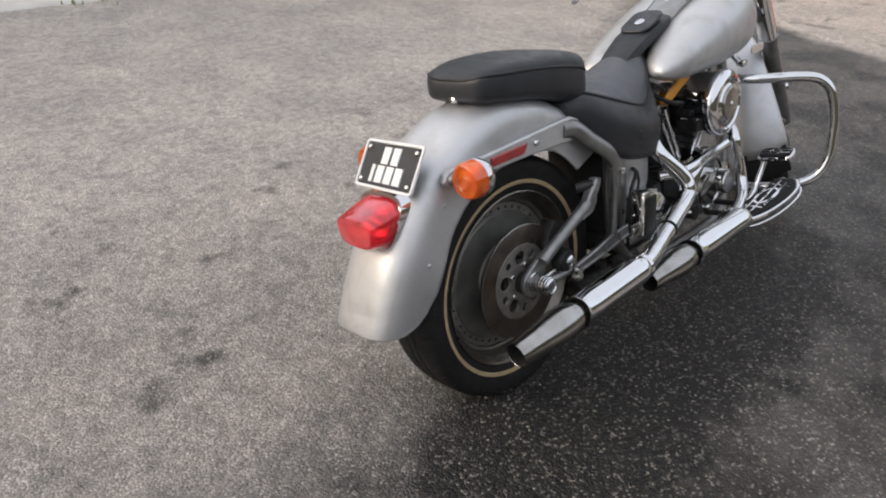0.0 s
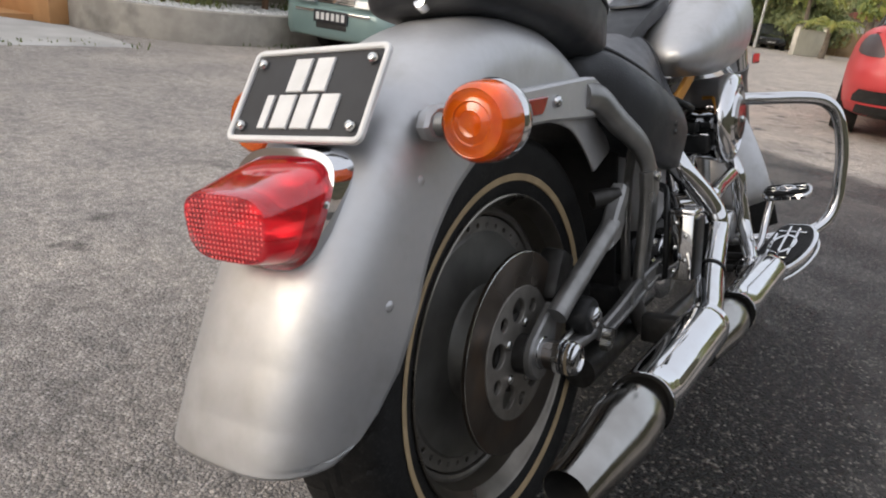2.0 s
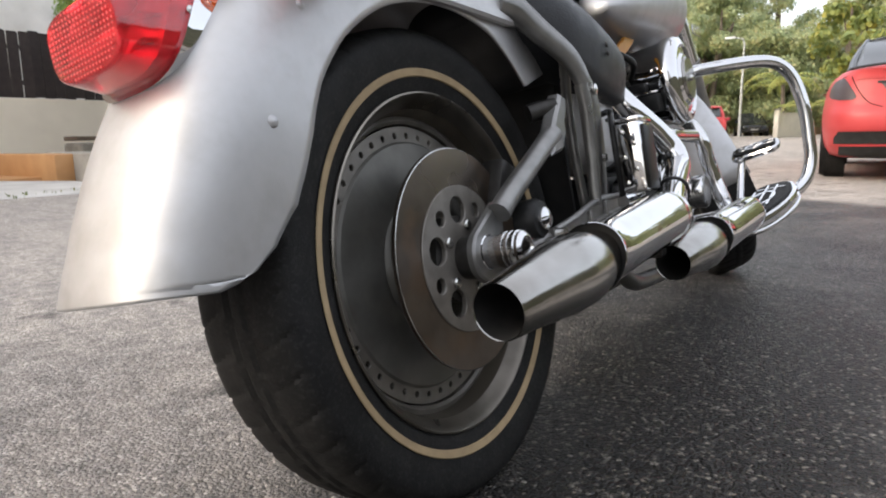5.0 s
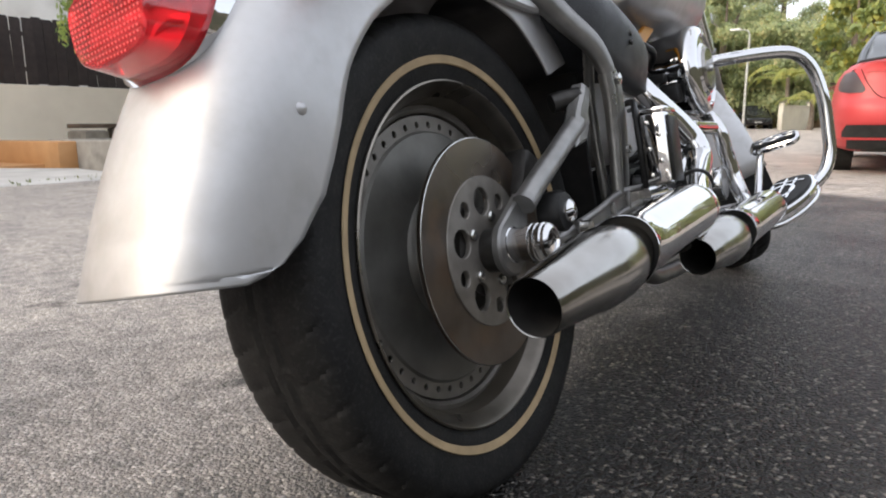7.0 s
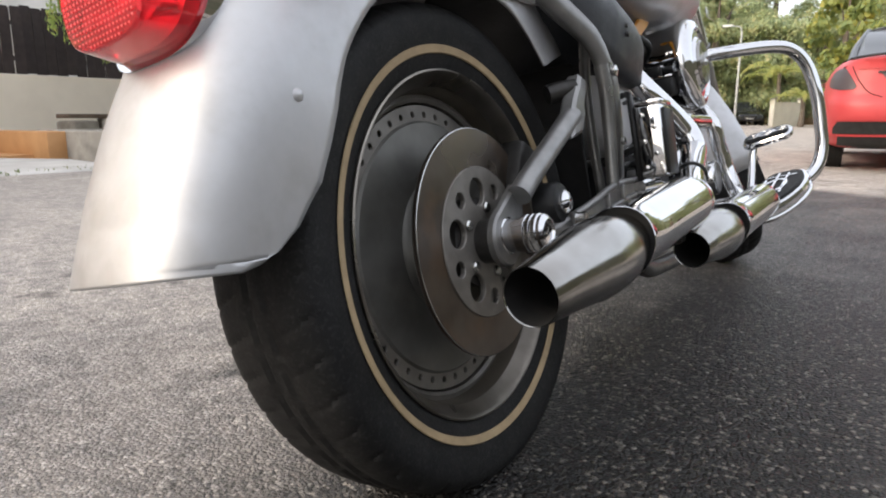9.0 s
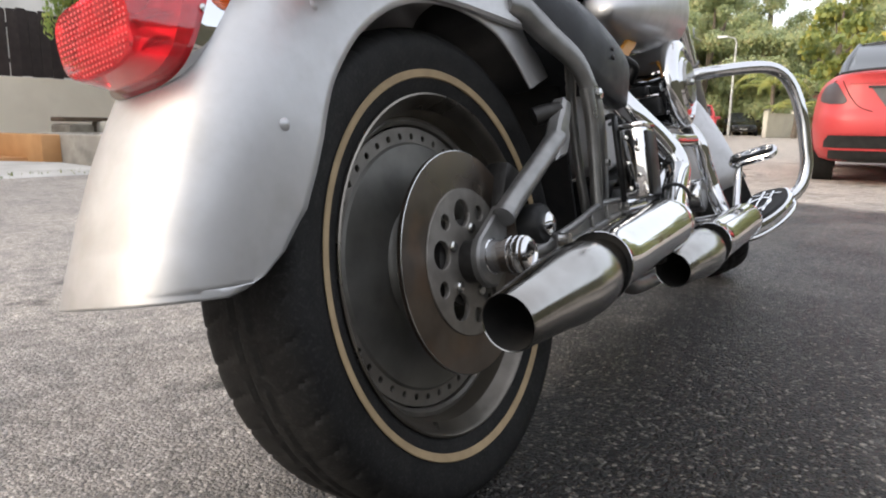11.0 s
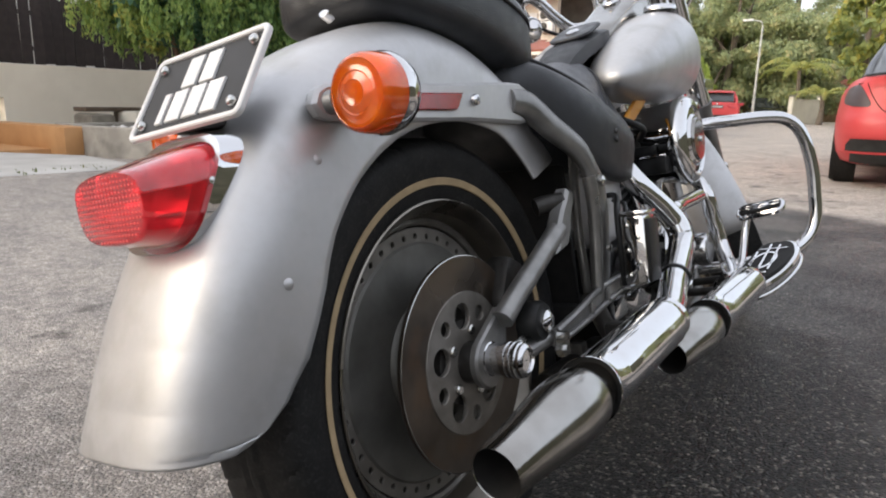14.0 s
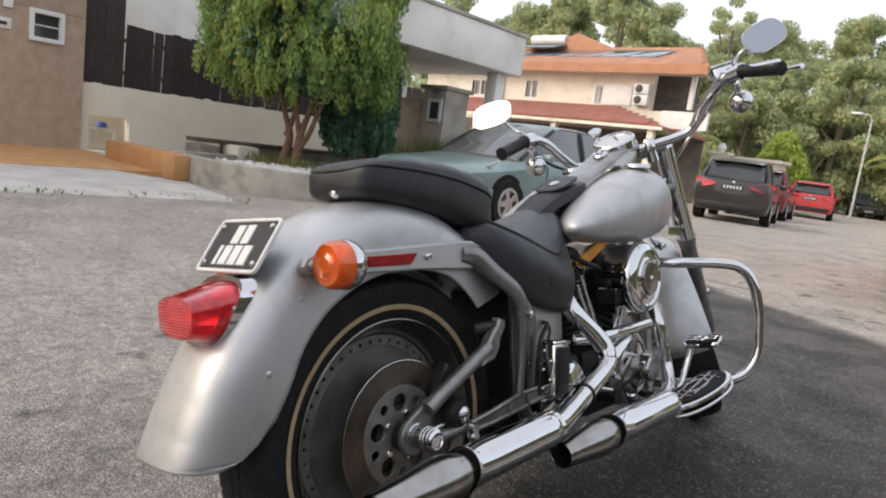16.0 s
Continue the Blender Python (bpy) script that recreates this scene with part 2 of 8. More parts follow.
def side(x, y=0.0, z=0.0):
    """Lays a plate's x, y along the bike's y, z, at x."""
    return Matrix(((0, 0, 1, x), (1, 0, 0, y), (0, 1, 0, z), (0, 0, 0, 1)))


def sq(w, h, n=28, e=3.0):
    """A rounded rectangle (superellipse) of half sizes w, h."""
    out = []
    for i in range(n):
        a = 2 * math.pi * i / n
        c, s = math.cos(a), math.sin(a)
        out.append((w * math.copysign(abs(c) ** (2 / e), c), h * math.copysign(abs(s) ** (2 / e), s)))
    return out


def loft_y(sections, e=3.0, n=28, x0=0.0):
    """Lofts (y, half width, low z, high z[, centre x]) sections along y."""
    rings = []
    for s in sections:
        y, w, a, b = s[:4]
        cx = s[4] if len(s) > 4 else x0
        rings.append([Vector((cx + px, y, (a + b) / 2 + pz)) for px, pz in sq(w, (b - a) / 2, n, e)])
    dense = []
    for i in range(len(rings[0])):
        dense.append(spline([r[i] for r in rings], 4))
    rings = [[dense[i][k] for i in range(len(dense))] for k in range(len(dense[0]))]
    bm = skin(bmesh.new(), rings)
    bmesh.ops.recalc_face_normals(bm, faces=bm.faces)
    return bm


def merge(*bms):
    out = bms[0]
    for b in bms[1:]:
        me = bpy.data.meshes.new("tmp")
        b.to_mesh(me)
        b.free()
        out.from_mesh(me)
        bpy.data.meshes.remove(me)
    return out


# ---------- the motorcycle ----------
LEAN_BIKE = -10.95
bike = tagged(empty("motorcycle", pose(0, 0, 0, 0, LEAN_BIKE, 0)), "silver cruiser motorcycle with chrome pipes leaning on its stand", "motorcycle")
AX = Vector((0, 0, 0.313))
LEAN_M = pose(0, 0, 0, 0, LEAN_BIKE, 0)


def tyre_mesh(rad, half, bead, centre, n=440, far=1.0):
    """A tyre with grooved tread, flattened where it stands."""
    prof = []
    s = half / 0.068
    for r, x in ((bead - 0.012, 0.044), (bead, 0.0535), (bead + 0.024, 0.060), (bead + 0.046, 0.0655), (bead + 0.062, 0.068), (rad - 0.019, 0.0665), (rad - 0.0125, 0.0625), (rad - 0.008, 0.0565),
                 (rad - 0.005, 0.050), (rad - 0.003, 0.042), (rad - 0.0015, 0.033), (rad - 0.0006, 0.024), (rad, 0.0155), (rad, 0.010), (rad, 0.004)):
        prof.append((r, x * s))
    prof = prof + [(r, -x * far) for r, x in reversed(prof)]
    rings = []
    for i in range(n):
        a = 2 * math.pi * i / n
        ring = []
        for r, x in prof:
            d = 0.0
            ax = abs(x) / s
            if r > rad - 0.014:
                ph = (i / n * 44 + ax * 9.0 * (1 if x > 0 else -1) + (0.5 if x < 0 else 0)) % 1
                if ax > 0.022 and ph < 0.13:
                    d = 0.0026
                if 0.009 < ax < 0.0157:
                    d = 0.0030
                if ax < 0.03 and 0.55 < ph < 0.66:
                    d = 0.0013
            ring.append(Vector((x, math.cos(a) * (r - d), math.sin(a) * (r - d))) + centre)
        rings.append(ring)
    rings.append(rings[0])
    bm = bmesh.new()
    vs = [[bm.verts.new(p) for p in r] for r in rings[:-1]]
    k = len(prof)
    for i in range(n):
        a, b = vs[i], vs[(i + 1) % n]
        for j in range(k - 1):
            bm.faces.new((a[j], b[j], b[j + 1], a[j + 1]))
    return bm


def flatten(bm, m):
    """Keeps what stands on the ground above it."""
    inv = m.inverted()
    for v in bm.verts:
        w = m @ v.co
        if w.z < 0.001:
            w.z = 0.001
            v.co = inv @ w


def wheel(name, centre, m=None, far=1.0):
    """A solid cast wheel: rim, drilled ring, cover, tyre with a thin tan stripe."""
    full = LEAN_M @ (m if m is not None else Matrix())
    c = Vector(centre)
    rim = part(name, lathe([(0.2155, 0.036), (0.2195, 0.0415), (0.224, 0.047), (0.2275, 0.0535), (0.232, 0.0575), (0.2345, 0.0565), (0.2345, 0.051), (0.222, 0.044), (0.2165, 0.034)], c, n=96), RIMLIP, bike, "dull silver solid cast wheel", m=m)
    part("barrel", lathe([(0.2105, -0.030), (0.2105, 0.0), (0.2125, 0.026), (0.2165, 0.036), (0.2185, 0.036), (0.2175, 0.0), (0.2165, -0.045), (0.2345, -0.055), (0.228, -0.056), (0.2105, -0.032)], c, n=96), BARREL, rim, "rim barrel brown with brake dust")
    part("step_ring", lathe([(0.2110, 0.010), (0.2045, 0.0125), (0.2000, 0.009), (0.1990, -0.006), (0.2110, -0.008)], c, n=96, closed=True), ALLOY, rim)
    b = tyre_mesh(0.326, 0.068, 0.2355, c, far=far)
    flatten(b, full)
    part("tyre", b, RUBBER, rim, "black worn tyre with grooved tread", sharp=25)
    st = [(0.2535, 0.0600), (0.2545, 0.0618), (0.2635, 0.0640), (0.2645, 0.0628)]
    part("tyre_stripe", lathe(st, c, n=128), STRIPE, rim, "thin tan stripe round the sidewall")
    holes = [ring2(0.0050, 12, 0.184 * math.cos(a), 0.184 * math.sin(a), 0.0050) for a in [2 * math.pi * i / 42 for i in range(42)]]
    part("drilled_ring", plate(ring2(0.1965, 96), [ring2(0.1745, 96)] + holes, 0.006, 0.0008, side(0.003, c.y, c.z)), ALLOY, rim)
    # web in black: the shade of the deep rim recess is put into its colour
    part("web", lathe([(0.2135, -0.030), (0.03, -0.032)], c, n=64), VOID, rim)
    part("disc_cover", lathe([(0.176, 0.000), (0.1755, 0.006), (0.172, 0.0095), (0.12, 0.012), (0.095, 0.014), (0.090, 0.020), (0.088, 0.034), (0.083, 0.040), (0.05, 0.042), (0.02, 0.042)], c, n=80),
         COVER, rim, "dull grey flat wheel disc")
    return rim


rear = wheel("rear_wheel", AX, far=1.27)
# brake disc with alternating large and small holes
holes = []
for i in range(5):
    a = radians(20 + 72 * i)
    holes.append(ring2(0.0195, 22, 0.067 * math.cos(a), 0.067 * math.sin(a)))
    b = radians(56 + 72 * i)
    holes.append(ring2(0.0115, 18, 0.075 * math.cos(b), 0.075 * math.sin(b)))
disc = part("brake_disc", plate(ring2(0.1515, 128), [ring2(0.0995, 72)], 0.006, 0.0008, side(0.076, AX.y, AX.z)), ROTOR, rear, "worn steel brake disc with bright edge")
part("disc_carrier", plate(ring2(0.100, 72), holes + [ring2(0.028, 32)], 0.008, 0.001, side(0.077, AX.y, AX.z)), CARRIER, rear)
part("disc_edge", lathe([(0.1512, -0.0034), (0.1522, -0.003), (0.1522, 0.003), (0.1512, 0.0034)], (0.076, AX.y, AX.z), n=128), BOLT, rear, "bright worn disc edge")
for i in range(5):
    a = radians(2 + 72 * i)
    part("carrier_bolt", lathe([(0.0075, 0), (0.0075, 0.004), (0.0055, 0.006), (0.0001, 0.006)], (0.080, AX.y + 0.046 * math.cos(a), AX.z + 0.046 * math.sin(a)), n=12), BOLT, rear)
part("hub", lathe([(0.060, 0.03), (0.060, 0.072), (0.03, 0.073), (0.03, 0.11), (0.001, 0.11)], AX, n=40), GREASE, rear)

# swing arm with its upper strut, axle plate and lower arm
plate_out = [(-0.036 * math.sin(radians(a)) + 0.008, AX.z - 0.036 * math.cos(radians(a)) + 0.001) for a in range(-10, 170, 12)] + [(0.030, 0.368), (0.046, 0.378), (0.060, 0.360), (0.054, 0.335), (0.046, 0.300)]
arm = part("swing_arm", merge(plate(plate_out, [ring2(0.019, 24, 0.010, AX.z + 0.002)], 0.014, 0.003, side(0.106)),
                              tube([(0.122, 0.036, 0.366), (0.127, 0.075, 0.392), (0.136, 0.16, 0.441), (0.141, 0.21, 0.470)], [0.0165, 0.0160, 0.0155, 0.0165], 18),
                              plate([(0.186, 0.440), (0.218, 0.446), (0.236, 0.470), (0.236, 0.484), (0.254, 0.510), (0.256, 0.522), (0.242, 0.526), (0.230, 0.510), (0.214, 0.494), (0.198, 0.474)], (), 0.026, 0.005, side(0.140))),
           SATIN, bike, "satin alloy swing arm")
part("lower_arm", merge(tube([(0.122, 0.045, 0.300), (0.135, 0.09, 0.309), (0.152, 0.14, 0.318)], [0.019, 0.012, 0.011], 12),
                        tube([(0.160, 0.125, 0.325), (0.162, 0.20, 0.336), (0.162, 0.30, 0.352), (0.158, 0.42, 0.352), (0.148, 0.50, 0.348)], 0.0055, 10), tube([(0.160, 0.125, 0.307), (0.162, 0.20, 0.311), (0.162, 0.30, 0.320), (0.158, 0.42, 0.328), (0.148, 0.50, 0.328)], 0.0055, 10),
                        plate([(0.120, 0.304), (0.20, 0.311), (0.30, 0.320), (0.42, 0.328), (0.50, 0.328), (0.50, 0.348), (0.42, 0.352), (0.30, 0.352), (0.20, 0.336), (0.120, 0.327)], (), 0.008, 0.001, side(0.156)),
                        box((0.012, 0.008, 0.03), (0.161, 0.255, 0.332), 0.002), box((0.012, 0.008, 0.03), (0.161, 0.33, 0.337), 0.002)), SATIN, arm)
part("pivot_bush", tube([(0.108, 0.206, 0.507), (0.120, 0.218, 0.510), (0.142, 0.238, 0.514)], [0.0150, 0.0150, 0.0125], 16, smooth=False), GREASE, arm, "dark greasy pivot bush")
part("axle_cap", lathe([(0.0245, 0.0), (0.0245, 0.003), (0.0225, 0.004), (0.0225, 0.026), (0.0250, 0.0275), (0.0250, 0.0335), (0.0228, 0.035), (0.0250, 0.0365), (0.0250, 0.0415), (0.0228, 0.043), (0.0250, 0.0445), (0.0250, 0.0500), (0.0228, 0.0515), (0.0232, 0.056), (0.019, 0.060), (0.016, 0.0605), (0.0145, 0.057), (0.001, 0.057)],
                       (0.110, 0.010, AX.z + 0.003), n=40), CHROME, bike, "ribbed chrome axle nut cover")
part("adjuster_bolt", merge(tube([(0.128, 0.03, 0.322), (0.128, 0.085, 0.330)], 0.0055, 10, smooth=False), lathe([(0.011, 0), (0.011, 0.008), (0.001, 0.008)], (0.128, 0.078, 0.329), (0, 1, 0.1), 6)), BOLT, arm)
part("rubber_bump", lathe([(0.031, 0), (0.031, 0.025), (0.027, 0.032), (0.018, 0.034), (0.0005, 0.034)], (0.118, 0.108, 0.345), n=32), BLACK, arm, "black rubber bush")
part("bush_cap", lathe([(0.017, 0), (0.017, 0.006), (0.012, 0.010), (0.0005, 0.011)], (0.151, 0.108, 0.345), n=24), CHROME, arm)
part("link_bolt", merge(lathe([(0.014, 0), (0.014, 0.012), (0.009, 0.016), (0.0005, 0.016)], (0.160, 0.125, 0.300), n=6), lathe([(0.010, 0), (0.010, 0.014), (0.0005, 0.014)], (0.165, 0.118, 0.318), n=12)), BOLT, arm)
cal = box((0.045, 0.055, 0.085), (0.078, 0.122, 0.398), 0.012, m=Matrix())
bmesh.ops.rotate(cal, cent=(0.078, 0.122, 0.398), matrix=Matrix.Rotation(radians(-28), 3, "X"), verts=cal.verts)
part("brake_caliper", cal, GREASE, bike, "dark brake caliper over the disc")

# rear fender
TH = np.array([174.9, 174.2, 172.6, 169.0, 161.6, 155, 148.7, 138, 126, 110.7, 95, 79.8, 67.6, 47.8, 46.6, 43, 40])
RE = np.array([0.402, 0.385, 0.364, 0.342, 0.3215, 0.319, 0.322, 0.333, 0.338, 0.339, 0.336, 0.337, 0.340, 0.324, 0.334, 0.378, 0.420])
RC = np.interp(TH, [40, 60, 80, 95, 120, 148, 160, 168, 175], [0.445, 0.455, 0.472, 0.480, 0.471, 0.450, 0.4515, 0.4565, 0.466])


def fender_ring(th, half=0.103, n=12, foot=5, dep=0.088, p=2 / 3.1):
    """A deep U, cut off at the edge radius."""
    re, rc = float(np.interp(th, TH[::-1], RE[::-1])), float(np.interp(th, TH[::-1], RC[::-1]))
    row = []
    if rc - re < dep:
        last = math.acos(max(0.0, 1 - (rc - re) / dep) ** (1 / p))
        for i in range(n + foot + 1):
            a = last * i / (n + foot)
            row.append((half * math.sin(a) ** p, rc - dep * (1 - max(0.0, math.cos(a)) ** p)))
    else:
        for i in range(n + 1):
            a = math.pi / 2 * i / n
            row.append((half * math.sin(a) ** p, rc - dep * (1 - max(0.0, math.cos(a)) ** p)))
        for i in range(1, foot + 1):
            row.append((half + 0.001 * i / foot, rc - dep + (re - rc + dep) * i / foot))
    row = [(-x, r) for x, r in reversed(row)] + row[1:]
    a = radians(th)
    shift = -0.022 * max(0.0, (th - 148) / 27) ** 1.4
    return [Vector((x + shift, math.cos(a) * r, AX.z + math.sin(a) * r)) for x, r in row]


ths = sorted(set([174.9 - 0.35 * i for i in range(54)] + [156 - 2.5 * i for i in range(47)] + [49 - 0.6 * i for i in range(15)]))
bm = skin(bmesh.new(), [fender_ring(t) for t in ths], False, False)
bmesh.ops.recalc_face_normals(bm, faces=bm.faces)
fender = part("rear_fender", bm, SILVER, bike, "worn silver painted rear fender", sharp=60)
sm = fender.modifiers.new("thickness", "SOLIDIFY")
sm.thickness, sm.offset = 0.0035, 0
for y, z in ((-0.257, 0.612), (-0.322, 0.494)):
    for s in (1, -1):
        part("fender_rivet", lathe([(0.0065, -0.006), (0.0065, 0.002), (0.0045, 0.004), (0.0005, 0.0046)], (s * 0.1015, y, z), (s, 0, 0), 14), SILVER, fender)


def strut_side(s):
    out = [(-0.262, 0.667), (-0.256, 0.678), (-0.243, 0.684), (-0.114, 0.688), (0.021, 0.694), (0.150, 0.700), (0.185, 0.699), (0.212, 0.688), (0.224, 0.668), (0.214, 0.648), (0.180, 0.646), (0.021, 0.652), (-0.115, 0.652),
           (-0.243, 0.655), (-0.256, 0.658)]
    st = part("fender_strut", plate(out, (), 0.016, 0.004, side(s * 0.112)), SILVER, bike, "silver fender strut bar")
    part("side_reflector", plate([(-0.118, 0.662), (-0.118, 0.679), (0.006, 0.682), (-0.006, 0.666), (-0.012, 0.662)], (), 0.008, 0.0015, side(s * 0.121)), REFLECT, st, "red side reflector")
    for y, z in ((0.040, 0.675), (0.194, 0.671)):
        part("dome_bolt", lathe([(0.0085, 0), (0.0085, 0.004), (0.0065, 0.0075), (0.0035, 0.0085), (0.0030, 0.006), (0.0005, 0.006)], (s * 0.1195, y, z), (s, 0, 0), 16), CHROME, st)
    part("signal_boss", tube([(s * 0.100, -0.246, 0.668), (s * 0.126, -0.240, 0.669)], [0.0150, 0.0120], 18, smooth=False), SATIN, st)
    part("boss_screw", lathe([(0.008, 0), (0.008, 0.003), (0.004, 0.003), (0.004, 0.001), (0.0003, 0.001)], (s * 0.126, -0.240, 0.669), (s, 0, 0), 12), BOLT, st)
    # amber turn signal
    c = Vector((s * 0.163, -0.215, 0.670))
    cup = part("turn_signal", lathe([(0.001, 0.036), (0.018, 0.035), (0.032, 0.029), (0.040, 0.019), (0.0432, 0.008), (0.0432, 0.002), (0.0415, -0.002), (0.036, 0.002)], c, (0, 1, 0), 40), CHROME, bike, "round amber turn signal with chrome cup")
    part("stalk", tube([(s * 0.110, -0.228, 0.668), (s * 0.145, -0.20, 0.668)], 0.012, 14, smooth=False), SILVER, cup)
    part("lens", lathe([(0.0415, 0.004), (0.0413, -0.014), (0.0400, -0.026), (0.0375, -0.032), (0.034, -0.0345), (0.031, -0.0335), (0.022, -0.0365), (0.0205, -0.0355), (0.013, -0.0385), (0.0115, -0.0375), (0.0005, -0.038)], c, (0, 1, 0), 48), AMBER, cup, "amber lens with moulded rings")
    part("bulb_holder", lathe([(0.034, 0.002), (0.028, -0.008), (0.013, -0.016), (0.0005, -0.018)], c, (0, 1, 0), 24), AMBERIN, cup)


strut_side(1)
strut_side(-1)

# tail light
def tail_ring(f):
    """Rings from the fender (0) to the rear face (1)."""
    yt, yb = -0.325 - 0.103 * f, -0.378 - 0.050 * f
    zt, zb = 0.650 - 0.028 * f, 0.543 + 0.012 * f
    w = 0.0715 - 0.010 * max(f, 0.0) ** 1.5
    out = []
    for px, pz in sq(1.0, 1.0, 40, 3.4):
        k = (pz + 1) / 2
        out.append(Vector((px * w * (1 - 0.10 * (1 - k)), yb + (yt - yb) * k, zb + (zt - zb) * k)))
    return out


tail = part("tail_light", skin(bmesh.new(), [[p + (p - Vector((0, p.y, 0.597))) * 0.055 + Vector((0, o, 0)) for p in tail_ring(0)] for o in (0.030, 0.006, -0.008, -0.014)]), CHROME, bike, "red tail light with chrome bezel")
part("lens", skin(bmesh.new(), [tail_ring(f) for f in (-0.02, 0.25, 0.5, 0.75, 0.93)] + [[p * 1 for p in tail_ring(0.985)]] + [[Vector((p.x * 0.965, p.y, 0.588 + (p.z - 0.588) * 0.965)) for p in tail_ring(1.015)]]), REDLENS, tail, "glossy red lens")
part("reflector_cone", skin(bmesh.new(), [[Vector((p.x * 0.86, p.y + 0.004, 0.595 + (p.z - 0.595) * 0.84)) for p in tail_ring(f)] for f in (0.0, 0.45)] + [[Vector((p.x * 0.45, p.y, 0.595 + (p.z - 0.595) * 0.42)) for p in tail_ring(0.62)]]), REDDARK, tail)
bm = bmesh.new()
for i in range(19):
    for j in range(13):
        px, pz = -1 + 2 * (i + 0.5) / 19, -1 + 2 * (j + 0.5) / 13
        if abs(px) ** 3.4 + abs(pz) ** 3.4 > 0.86:
            continue
        k = (pz + 1) / 2
        c = Vector((px * 0.0575 * (0.9 + 0.1 * k), -0.4295, 0.556 + 0.064 * k))
        q = [bm.verts.new(c + Vector((0.0012 * a, 0, 0.0012 * b))) for a, b in ((1, 1), (-1, 1), (-1, -1), (1, -1))]
        t = bm.verts.new(c + Vector((0, -0.0012, 0)))
        for a in range(4):
            bm.faces.new((q[a], q[(a + 1) % 4], t))
bmesh.ops.recalc_face_normals(bm, faces=bm.faces)
tagged(part("reflex_dots", bm, REDDOT, tail), kind="stuff")
part("divider", merge(box((0.100, 0.060, 0.0025), (0, -0.375, 0.600), 0.0008), box((0.100, 0.040, 0.0025), (0, -0.385, 0.578), 0.0008)), REDLENS, tail, "moulded red ribs inside the lens")
part("bulb", merge(lathe([(0.0005, 0.0), (0.007, 0.003), (0.0115, 0.012), (0.010, 0.022), (0.007, 0.030), (0.007, 0.045)], (0, -0.408, 0.612), (0, 1, 0.25), 20)), HEADBULB, tail, "clear glass bulb")
for s in (1, -1):
    part("lens_screw", lathe([(0.004, 0), (0.004, 0.002), (0.0005, 0.003)], (s * 0.0675, -0.362, 0.603), (s, -0.1, 0), 10), BOLT, tail)

# number plate: its writing is plain bars
PM = Matrix.Translation((0.007, -0.3135, 0.703)) @ Euler((radians(90 - 33.5), 0, 0)).to_matrix().to_4x4()


def rrect(w, h, r, n=5):
    out = []
    for cx, cy, a0 in ((w - r, h - r, 0), (-w + r, h - r, 90), (-w + r, -h + r, 180), (w - r, -h + r, 270)):
        out += [(cx + r * math.cos(radians(a0 + 90 * i / n)), cy + r * math.sin(radians(a0 + 90 * i / n))) for i in range(n + 1)]
    return out


plate_ob = part("number_plate", plate(rrect(0.088, 0.048, 0.006), (), 0.004, 0.0006, PM), PLATEBLACK, bike, "black number plate with raised white bars and white rim")
part("plate_frame", plate(rrect(0.0935, 0.053, 0.009), [rrect(0.0898, 0.0493, 0.006)], 0.0075, 0.0015, PM @ Matrix.Translation((0, 0, 0.002))), PLATEWHITE, plate_ob, "white plate frame")
for cx, cy, w in ((-0.0165, 0.0215, 0.0110), (0.0150, 0.0215, 0.0110), (-0.0470, -0.0205, 0.0045), (-0.0220, -0.0205, 0.0112), (0.0080, -0.0205, 0.0112), (0.0380, -0.0205, 0.0112)):
    part("character_bar", plate([(cx - w, cy - 0.0185), (cx + w, cy - 0.0185), (cx + w, cy + 0.0185), (cx - w, cy + 0.0185)], (), 0.004, 0.0008, PM @ Matrix.Translation((0, 0, 0.003))), PLATEWHITE, plate_ob)
for sx in (1, -1):
    for sy in (1, -1):
        b = lathe([(0.0058, 0.002), (0.0058, 0.006), (0.004, 0.0085), (0.0005, 0.009)], (sx * 0.077, sy * 0.0365, 0), (0, 0, 1), 14)
        bmesh.ops.transform(b, matrix=PM, verts=b.verts)
        part("plate_screw", b, BOLT, plate_ob)
part("plate_bracket", box((0.05, 0.03, 0.010), (0.005, -0.318, 0.662), 0.003), GREASE, plate_ob)

# seats
pill = loft_y([(-0.108, 0.050, 0.805, 0.838), (-0.100, 0.078, 0.797, 0.852), (-0.080, 0.097, 0.789, 0.864), (-0.035, 0.110, 0.782, 0.873), (0.03, 0.118, 0.772, 0.876), (0.12, 0.121, 0.755, 0.872), (0.19, 0.118, 0.735, 0.864), (0.25, 0.110, 0.720, 0.852),
               (0.280, 0.098, 0.715, 0.842), (0.298, 0.078, 0.722, 0.825), (0.305, 0.05, 0.735, 0.80)], 4.4, 40)
pillion = part("pillion_seat", pill, LEATHER, bike, "plump black leather pillion pad", sharp=70)
pts = [(0.100, 0.275, 0.800), (0.1095, 0.25, 0.811), (0.1175, 0.19, 0.824), (0.1205, 0.12, 0.836), (0.1172, 0.03, 0.846), (0.1090, -0.035, 0.850), (0.0925, -0.080, 0.852), (0.0620, -0.100, 0.848), (0.030, -0.1045, 0.846)]
pts = pts + [(0.0, -0.105, 0.846)] + [(-x, y, z) for x, y, z in reversed(pts)]
part("piping", tube(pts, 0.0038, 8), PIPING, pillion, "black seam piping")
part("seat_bolt", lathe([(0.010, 0), (0.010, 0.010), (0.0085, 0.013), (0.0005, 0.014)], (0.006, -0.096, 0.800), (0, -0.9, 0.43), 18), CHROME, pillion)
